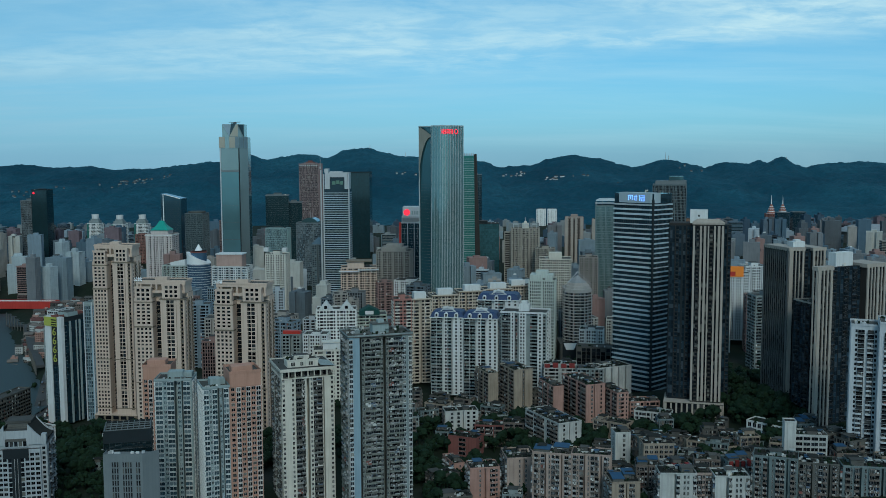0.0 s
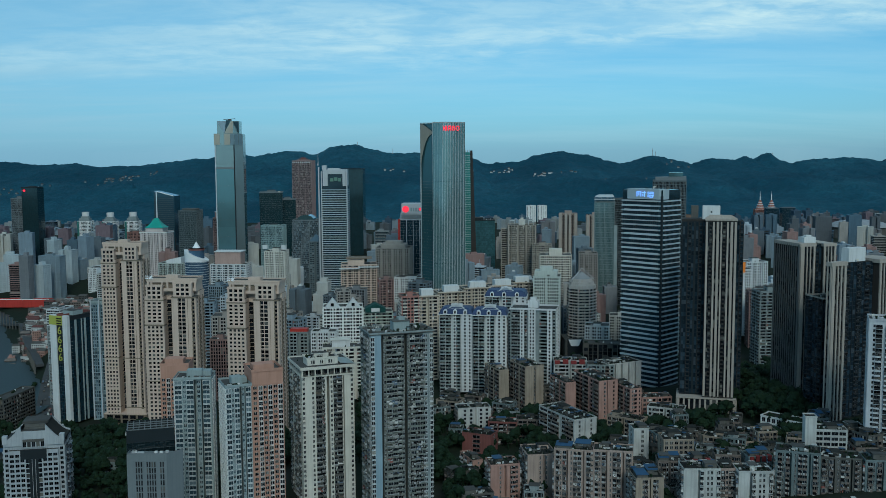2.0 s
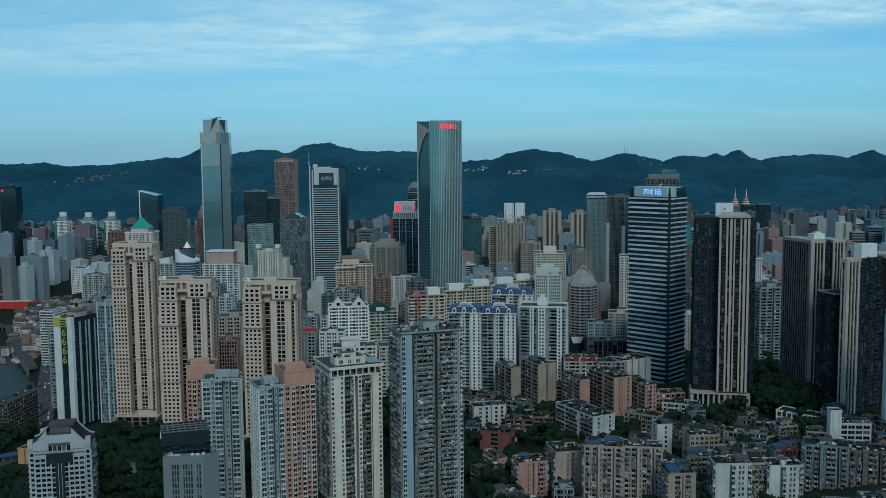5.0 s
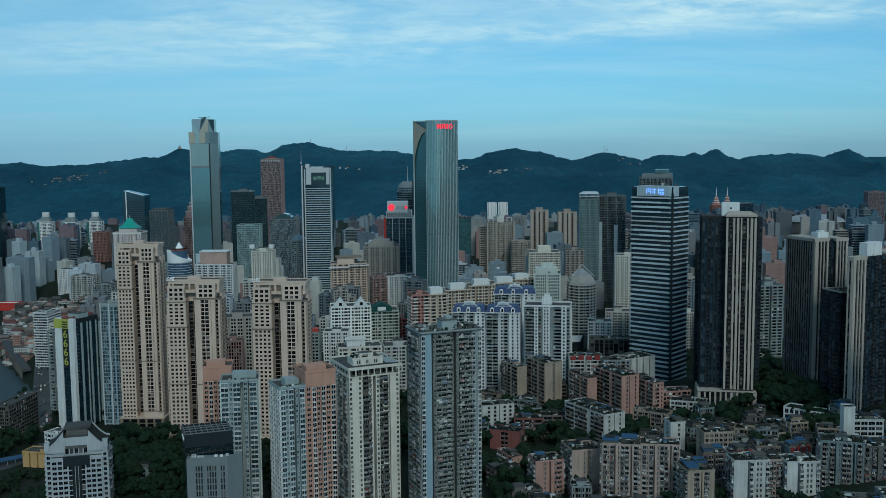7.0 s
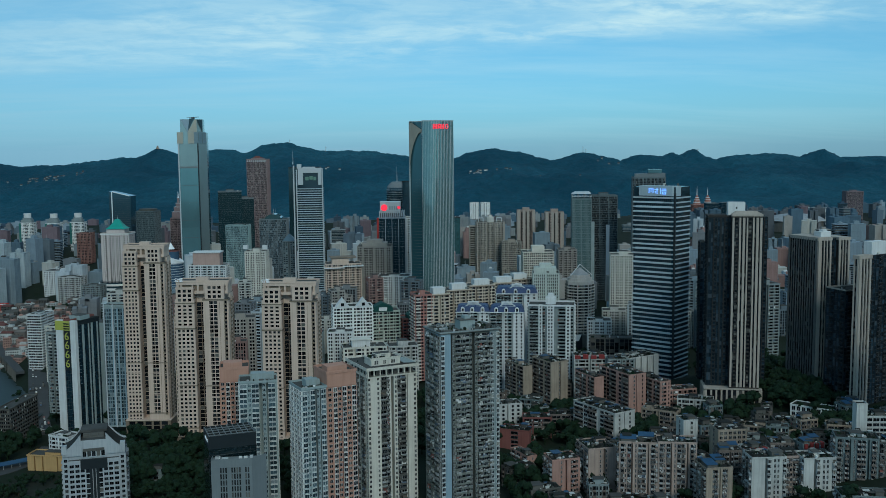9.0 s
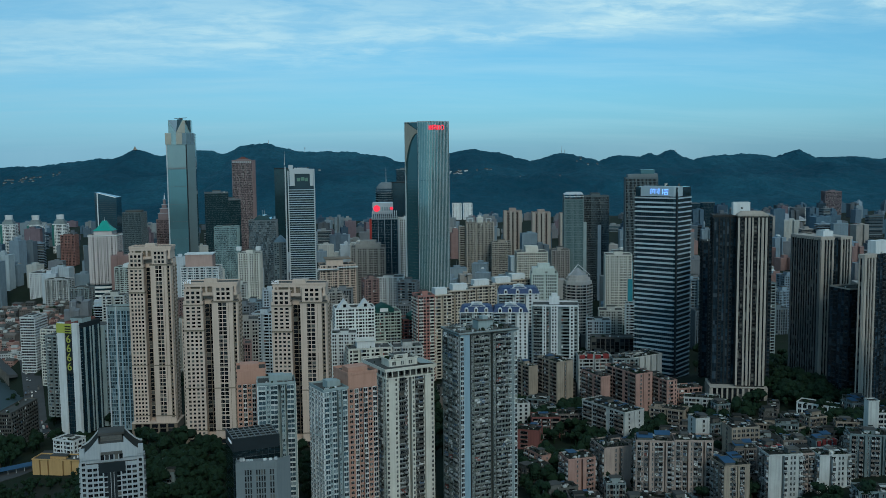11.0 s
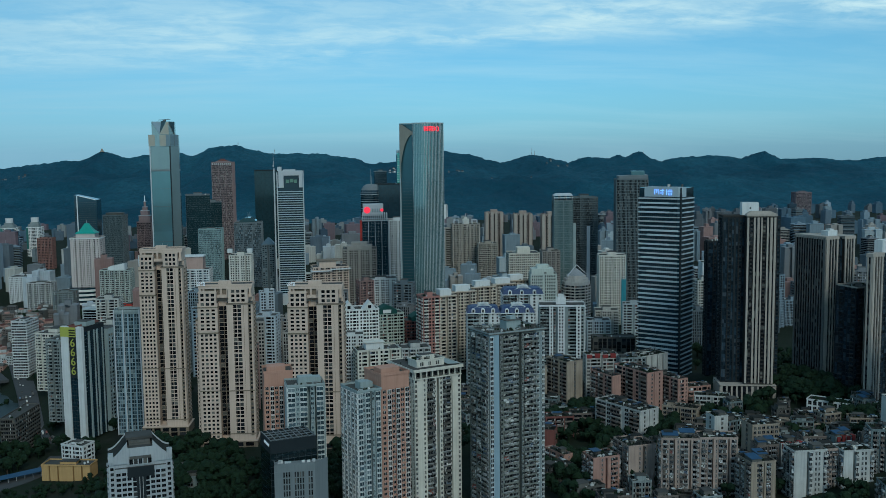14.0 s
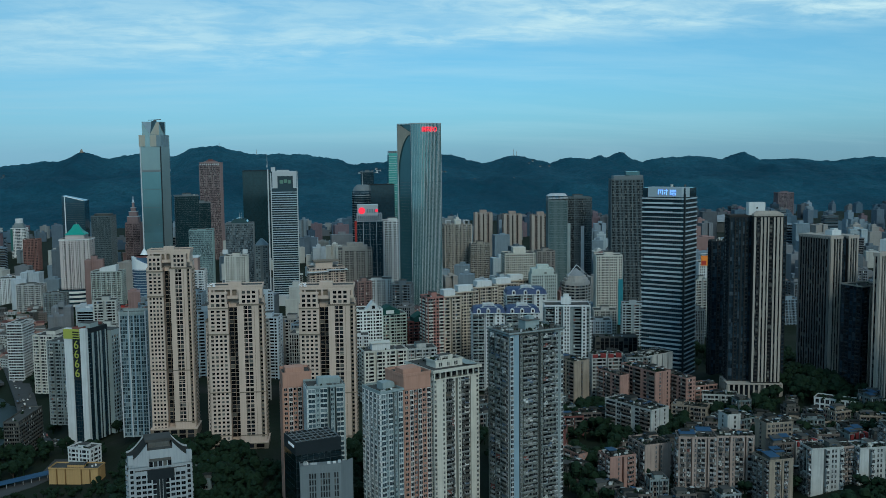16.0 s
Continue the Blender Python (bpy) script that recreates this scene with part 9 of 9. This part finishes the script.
def far_tower(x, y, rz, w, d, zg, top, wall, style, label, seed):
    r = random.Random(seed)
    base = root("apartment_tower" if style != "band" else "office_tower", x, y, zg, rz, label, "tower", "distant towers")
    t = top - zg
    wg, gl = far_shape(w, d, t, style, r)
    part("wall", wg, wall, base)
    part("glazing", gl, r.choice([PANE, PANEDARK, PANEDARK, PANEDARK]), base, kind="stuff")
    u = w * r.uniform(0.25, 0.4)
    k = r.uniform(2.5, 6)
    house = part("roof_house", Geo().box(u, u + w * 0.34, d * 0.25, d * 0.7, t + 0.8, t + 0.8 + k), wall, base)
    if r.random() < 0.25:
        part("water_tank", Geo().box(u + w * 0.08, u + w * 0.24, d * 0.3, d * 0.6, t + 0.8 + k, t + 2.6 + k), r.choice([wall, TANK, ROOF]), house)
    if r.random() < 0.12:
        part("mast", Geo().disc(w * 0.5, d * 0.5, t + 1 + k, t + 8 + k, 0.3, 0.1, 5), FRAME, base)
    return base


# wall colours shifted towards blue: distance haze is put into the paint
FARWALL = [plaster("haze_blue_far_render_" + n, tuple(1.32 * q for q in c), stain=0.3, streak=0.3, vary=0.25) for n, c in (("grey", (0.19, 0.25, 0.30)), ("white", (0.38, 0.43, 0.47)), ("beige", (0.29, 0.28, 0.265)),
           ("rose", (0.24, 0.16, 0.15)), ("blue_grey", (0.18, 0.235, 0.275)), ("taupe", (0.165, 0.18, 0.195)), ("pale", (0.34, 0.40, 0.43)), ("slate", (0.11, 0.14, 0.165)), ("ivory", (0.40, 0.41, 0.39)))]
# dimmer, bluer set for the farthest blocks, with more haze in the colour
DISTANT = [plaster("deep_haze_render_" + n, tuple(1.05 * q for q in c), stain=0.3, streak=0.3, vary=0.3) for n, c in (("grey", (0.13, 0.18, 0.23)), ("white", (0.30, 0.38, 0.45)), ("beige", (0.20, 0.21, 0.225)), ("rose", (0.19, 0.15, 0.175)), ("blue_grey", (0.10, 0.165, 0.225)),
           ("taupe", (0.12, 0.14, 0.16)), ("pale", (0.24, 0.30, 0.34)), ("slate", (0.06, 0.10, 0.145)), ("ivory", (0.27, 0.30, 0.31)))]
FARNAME = ["grey rendered", "white rendered", "beige rendered", "rose-brown tiled", "blue-grey", "taupe rendered", "pale rendered", "dark slate", "ivory rendered"]

# ground already built on: x, y, radius
BUILT = [(-270, 808, 26), (-220, 765, 28), (-154, 748, 30), (-40, 600, 30), (-88, 630, 26), (-128, 575, 28), (-170, 605, 34), (-176, 540, 26), (-258, 595, 28), (-352, 910, 36), (-306, 864, 20),
         (183, 878, 36), (192, 750, 32), (200, 830, 24), (276, 770, 38), (290, 700, 44), (280, 610, 30), (0, 1215, 44), (-350, 1705, 48), (-158, 1470, 44), (-286, 2120, 40), (-188, 2120, 46),
         (-322, 1930, 36), (-298, 1975, 30), (-225, 1668, 36), (-479, 1690, 46), (-512, 1885, 38), (-459, 1852, 34), (-691, 2283, 30), (-749, 2288, 30), (-806, 2283, 30), (-826, 2027, 26), (-860, 2048, 24),
         (-350, 1402, 24), (-228, 1340, 24), (-111, 1300, 34), (-69, 1362, 38), (-45, 1325, 32), (-40, 1418, 34), (-6, 1435, 32), (42, 1715, 30), (10, 1652, 30), (69, 1780, 44), (82, 2462, 26), (134, 1654, 34),
         (167, 1613, 24), (320, 3033, 44), (268, 2003, 34), (306, 1943, 34), (348, 1903, 34), (222, 1380, 30), (262, 1395, 32), (146, 1305, 36), (190, 1330, 28), (105, 1050, 26), (144, 1046, 28),
         (300, 1285, 44), (958, 2917, 34), (1022, 2917, 34), (340, 1134, 24), (330, 997, 26), (372, 1172, 24), (1354, 2700, 36), (2, 875, 24), (34, 886, 24), (55, 945, 30), (76, 882, 30), (-40, 925, 18),
         (-20, 937, 20), (4, 976, 22), (32, 1012, 24), (60, 1042, 26), (84, 1074, 24), (-104, 956, 28), (-74, 986, 26), (-40, 996, 24), (-294, 1358, 36), (-380, 975, 32), (-418, 1098, 24), (-469, 1185, 20), (-407, 890, 26), (-436, 855, 22), (-345, 792, 44), (-330, 800, 28), (130, 985, 34), (100, 985, 30), (165, 1000, 30), (-600, 1750, 34), (-545, 1620, 26), (-500, 1570, 24), (-14, 1722, 30), (905, 2622, 30), (948, 2622, 32), (230, 1182, 34), (215, 1140, 30), (150, 995, 24), (222, 672, 22), (-100, 905, 24), (-130, 920, 20), (-95, 863, 26), (-61, 872, 18), (-117, 893, 16), (-142, 913, 14), (1053, 2420, 90), (1205, 2615, 40), (130, 900, 36), (150, 945, 34), (-289, 1715, 30), (-419, 1542, 34), (-390, 1455, 18), (-350, 1012, 26), (-614, 1900, 36), (175, 960, 24), (-420, 1913, 24), (-630, 2062, 24), (-192, 1510, 18)]


def clear_of(x, y, rad):
    return all((x - a) ** 2 + (y - c) ** 2 > (rad + e) ** 2 for a, c, e in BUILT)


r = random.Random(2024)
rest = Geo()
near_count = far_count = 0
for k in range(9000):
    y = 860 + 2190 * r.random() ** 0.95
    x = r.uniform(-0.50 * y - 40, 0.72 * y - 150)
    if -720 < x < -450 - (y - 1250) * 0.14 and 1150 < y < 1660:
        continue
    if x < bank_line(y) + 40 and y < 1700 or x < -330 and y < 1000:
        continue
    if x > 210 and y < 1000 or x > 330 and y < 1060:
        continue
    w, d = r.uniform(15, 31), r.uniform(14, 22)
    if y > 1600 and r.random() < 0.3:
        w *= 1.4
    if not clear_of(x, y, w * (0.55 if y < 2000 else 0.45)):
        continue
    drop = (y - 860) / 2150
    # tops are cut to fit a chosen row of the camera's view
    row = 545 - 152 * min(1, max(0, (y - 860) / 1250)) + r.uniform(-4, 60) * (1.15 - 0.75 * drop)
    if x > 0.30 * y and y > 2400:
        row -= 10
    limit = 200 - y * math.tan(radians(5.5) + math.atan((row - 441) / 1740))
    zg = ground_height(x, y) - 2
    top = min(limit, zg + r.uniform(60, 125))
    if top - zg < 14:
        top = zg + r.uniform(12, 24)
    if y < 1150 and abs(x) < 60:
        top = min(top, 35)
    if x < -400 and y < 1500:
        top = min(top, r.uniform(-10, 20))
    i = r.randrange(len(FARWALL))
    # eastern blocks take darker, bluer walls: their haze is put into the paint choice
    if x > 0.28 * y and k % 4:
        i = (0, 4, 5, 3, 4, 5, 0, 7, 2)[i]
    style = r.choice(["grid", "grid", "notch", "notch", "vert", "step", "notch", "vert", "band"])
    rz = r.uniform(-25, 15)
    if y < 1230 and near_count < 385:
        near_count += 1
        mk("apartment_building", x, y, zg, rz, top, w * 0.9, d, r.choice([P_BALC, P_GRID, P_BALC, P_RIBS]), FARNAME[i] + " apartment block in the crowded city", (FARWALL[i], FRAME, PANEDARK, CLOTH), group="crowded city blocks", seed=k, clutter=2)
    elif y < 2050 and near_count < 385:
        near_count += 1
        far_tower(x - w / 2, y, rz, w, d, zg, top, FARWALL[i], style, FARNAME[i] + " high-rise in the middle of the crowded city", k)
    elif y >= 2050 and far_count < 420:
        far_count += 1
        wg, gl = far_shape(w, d, top - zg, style, random.Random(k))
        u = w * r.uniform(0.25, 0.4)
        wg.box(u, u + w * 0.34, d * 0.25, d * 0.7, top - zg + 0.8, top - zg + r.uniform(3, 7))
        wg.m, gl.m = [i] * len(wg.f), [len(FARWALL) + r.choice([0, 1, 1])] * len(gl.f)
        m = pose(x - w / 2, y, zg, 0, 0, rz)
        rest.add(wg, m)
        rest.add(gl, m)
    else:
        continue
    BUILT.append((x, y, w * (0.55 if y < 2000 else 0.45)))
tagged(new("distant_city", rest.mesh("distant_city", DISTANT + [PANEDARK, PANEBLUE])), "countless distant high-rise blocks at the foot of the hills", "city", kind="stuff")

# ---------------------------------------------------------------- trees
TREE_GEO = []
ROADLINE = [(a[0] + (b[0] - a[0]) * k / 8, a[1] + (b[1] - a[1]) * k / 8) for a, b in list(zip(boulevard, boulevard[1:])) + list(zip(lane, lane[1:])) for k in range(8)]


def tree_meshes(seed, clumps=60, size=0.9):
    rr = random.Random(seed)
    trunk = Geo()
    ring = lambda x, y, z, q: [(x + q * math.cos(i * math.pi / 3), y + q * math.sin(i * math.pi / 3), z) for i in range(6)]
    trunk.loft([ring(0, 0, -2, 0.5), ring(0.1, 0, 2.5, 0.32), ring(0.2, 0.1, 6.5, 0.12)])
    for i in range(5):
        a = rr.uniform(0, 6.28)
        z = rr.uniform(2.2, 4.2)
        trunk.loft([ring(0, 0, z, 0.18), ring(1.8 * math.cos(a), 1.8 * math.sin(a), z + 2.0, 0.06)])
    crown = Geo()
    lobes = [(rr.uniform(-2.4, 2.4), rr.uniform(-2.4, 2.4), rr.uniform(4.0, 7.6), rr.uniform(1.5, 2.6)) for i in range(5)]
    for cx, cy, cz, cr in lobes:
        k = crown.n
        pts = []
        for lat, turn, many in ((-0.9, 0.2, 5), (-0.1, 0.0, 7), (0.75, 0.4, 5)):
            for i in range(many):
                q, e = 2 * math.pi * i / many + turn, cr * rr.uniform(0.72, 1.0)
                pts.append((cx + e * math.cos(lat) * math.cos(q), cy + e * math.cos(lat) * math.sin(q), cz + 0.9 * e * math.sin(lat)))
        pts += [(cx, cy, cz - cr * 0.8), (cx, cy, cz + cr * 0.85)]
        crown.v.append(np.array(pts))
        for base, many, nxt, more in ((0, 5, 5, 7), (5, 7, 12, 5)):
            for i in range(many):
                u = nxt + round(i * more / many) % more
                v = nxt + round((i + 1) * more / many) % more
                crown.f.append((k + base + i, k + base + (i + 1) % many, k + u))
                crown.m.append(0)
                if u != v:
                    crown.f.append((k + base + (i + 1) % many, k + v, k + u))
                    crown.m.append(0)
        for i in range(5):
            crown.f += [(k + (i + 1) % 5, k + i, k + 17), (k + 12 + i, k + 12 + (i + 1) % 5, k + 18)]
            crown.m += [0, 0]
        crown.n += 19
    for i in range(clumps):
        cx, cy, cz, cr = rr.choice(lobes)
        v = Vector((rr.gauss(0, 1), rr.gauss(0, 1), rr.gauss(0, 0.8))).normalized() * cr * rr.uniform(0.7, 1.08)
        p = Vector((cx, cy, cz)) + v
        s = rr.uniform(0.5, 0.95) * size
        e = Euler((rr.uniform(0, 6), rr.uniform(0, 6), rr.uniform(0, 6))).to_matrix()
        pts = [e @ Vector(q) * s + p for q in ((1, 0, 0), (0, 0.8, 0.1), (-1, 0, 0.15), (0, -0.8, 0), (0, 0, 0.5), (0, 0, -0.3))]
        k = crown.n
        crown.v.append(np.array([tuple(q) for q in pts]))
        crown.f += [(k, k + 1, k + 4), (k + 1, k + 2, k + 4), (k + 2, k + 3, k + 4), (k + 3, k, k + 4), (k + 1, k, k + 5), (k + 2, k + 1, k + 5), (k + 3, k + 2, k + 5), (k, k + 3, k + 5)]
        crown.m += [0] * 8
        crown.n += 6
    TREE_GEO.append((trunk, crown))
    return trunk.mesh("trunk", [BARK]), crown.mesh("crown", [LEAF])


TREES = [tree_meshes(s) for s in (3, 8, 15, 21)]
TREE_GEO.clear()
for s in (4, 9, 16, 22):
    tree_meshes(s, 20, 1.0)
GROVES = [(-205, 640, 30, 34), (-238, 655, 30, 34), (-300, 650, 40, 40), (-150, 640, 34, 26), (5, 580, 22, 20), (-10, 640, 30, 22), (-350, 690, 40, 40), (-395, 800, 26, 20), (-280, 740, 30, 26), (-130, 700, 40, 30), (248, 700, 26, 20), (210, 730, 20, 18), (40, 742, 20, 26), (66, 742, 14, 14), (100, 735, 14, 14), (30, 770, 14, 10), (150, 712, 14, 10), (72, 772, 20, 16), (104, 716, 18, 14), (62, 712, 12, 7), (242, 738, 22, 26), (165, 705, 16, 8), (248, 785, 26, 18), (300, 880, 60, 40), (-300, 770, 26, 26), (-215, 660, 34, 40), (-330, 770, 34, 26),
          (-120, 690, 34, 24), (-30, 690, 26, 14), (150, 640, 60, 26), (40, 660, 40, 18), (-400, 880, 40, 30), (-425, 1120, 50, 36), (-140, 900, 34, 18), (150, 985, 34, 22), (120, 960, 26, 14), (-470, 1500, 60, 26),
          (12, 580, 14, 8), (-242, 690, 22, 18), (250, 640, 40, 18), (20, 800, 24, 10), (-180, 660, 22, 16), (260, 950, 50, 30), (-300, 940, 40, 24), (-430, 1000, 40, 26), (-60, 830, 40, 20), (320, 935, 34, 26), (200, 950, 40, 20), (-230, 620, 46, 60), (-290, 690, 46, 60), (-340, 730, 40, 46), (-250, 720, 40, 50), (-380, 720, 40, 30), (-360, 850, 30, 30),
          (244, 722, 22, 40), (60, 770, 24, 26), (100, 712, 22, 26), (176, 712, 18, 12), (215, 640, 40, 40), (120, 600, 50, 40), (40, 630, 40, 40), (140, 508, 26, 16), (118, 566, 14, 8), (90, 660, 40, 40), (0, 680, 40, 40), (-470, 1240, 26, 24), (-500, 1320, 20, 14), (-452, 1160, 20, 16), (-560, 1560, 22, 20), (-415, 940, 16, 12), (-20, 760, 40, 40), (-90, 720, 40, 40)]
r = random.Random(5)
for grove_no, (gx, gy, spread, many) in enumerate(GROVES):
    crowns = Geo()
    for i in range(many):
        a, q = r.uniform(0, 6.28), spread * math.sqrt(r.random())
        x, y = gx + q * math.cos(a), gy + q * math.sin(a)
        if any((x - q[0]) ** 2 + (y - q[1]) ** 2 < 15 ** 2 for q in ROADLINE):
            continue
        if any((x - c) ** 2 + (y - e) ** 2 < (f * 0.6) ** 2 for c, e, f in BUILT) or any((x - c) ** 2 + (y - e) ** 2 < (f * 0.5) ** 2 for c, e, f in TAKEN):
            continue
        if any((x - c) ** 2 + (y - e) ** 2 < f * f for c, e, f in ((8, 706, 20), (28, 712, 18), (12, 588, 13), (30, 590, 14), (226, 672, 14))):
            continue
        k = r.randrange(4)
        s = r.uniform(1.1, 1.9) * (0.5 if -400 < x < -305 and 690 < y < 800 else 0.62 if -250 < x < -180 and y < 660 else 1.0)
        m = pose(x, y, ground_height(x, y) - 0.5, 0, 0, r.uniform(0, 360)) @ Matrix.Diagonal((s, s, s * r.uniform(0.8, 1.1), 1))
        if i % 11 == 0:
            t = root("tree", x, y, 0, 0, "dark green broadleaf tree between the buildings", "tree", "street trees")
            t.matrix_basis = m
            part("trunk", TREES[k][0], None, t)
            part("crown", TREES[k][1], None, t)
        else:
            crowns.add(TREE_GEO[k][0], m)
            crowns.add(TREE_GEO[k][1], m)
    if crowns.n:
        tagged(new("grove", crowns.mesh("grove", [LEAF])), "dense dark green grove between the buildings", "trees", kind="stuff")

# ---------------------------------------------------------------- small things on the hills
VILLAGE = plaster("village_render", (0.14, 0.18, 0.21))


def hill_thing(name, x, y, geo, mat, label, category, group=""):
    t = root(name, x, y, hill_height(x, y) - 1, 0, label, category, group)
    part("body", geo, mat, t)
    return t


r = random.Random(9)
for cx, cy, many, spread, label in ((-1285, 4180, 34, 120, "pale hillside house of a village"), (-1560, 3700, 12, 120, "pale hillside house of a village"), (-175, 4050, 5, 40, "white hillside house"), (330, 4250, 12, 60, "white hillside house"),
                                    (450, 4000, 16, 36, "white terraced hillside building"), (560, 4000, 5, 40, "grey hillside villa"), (760, 3950, 6, 60, "grey hillside villa"), (1090, 4300, 5, 50, "pale hillside house")):
    for i in range(many):
        x, y = cx + r.gauss(0, spread * 0.6), cy + r.gauss(0, 40)
        w, d, h = r.uniform(5, 10), r.uniform(6, 9), r.uniform(4, 7)
        g = Geo().box(0, w, 0, d, 0, h)
        t = hill_thing("village_house", x, y, g, r.choice([WHITE, LIMEWASH, PALEBLUE]) if "white" in label else r.choice([VILLAGE, GREYW, GREYW]), label + " among the trees", "house", "hillside houses")
        part("roof", Geo().loft([[(-0.6, -0.6, h), (w + 0.6, -0.6, h), (w + 0.6, d + 0.6, h), (-0.6, d + 0.6, h)], [(1, d * 0.45, h + 3), (w - 1, d * 0.45, h + 3), (w - 1, d * 0.55, h + 3), (1, d * 0.55, h + 3)]]), ROOF, t)
for x, y, h in ((1016, 4500, 34), (1030, 4500, 22), (-170, 4490, 24), (-330, 4490, 18), (1560, 4480, 12)):
    g = Geo()
    g.disc(0, 0, 0, h, 1.6, 0.5, 6)
    t = hill_thing("radio_mast", x, y, g, FRAME, "slender grey radio mast on the ridge", "mast", "ridge masts")
    part("crossbar", Geo().box(-3, 3, -0.5, 0.5, h * 0.7, h * 0.7 + 1), FRAME, t)
g = Geo()
for i in range(3):
    g.disc(0, 0, i * 5, i * 5 + 5, 9 - 2.4 * i, 6.5 - 2.2 * i, 8)
hill_thing("pagoda", -909, 4490, g, BEIGE, "small pagoda on the highest wooded summit", "pagoda")
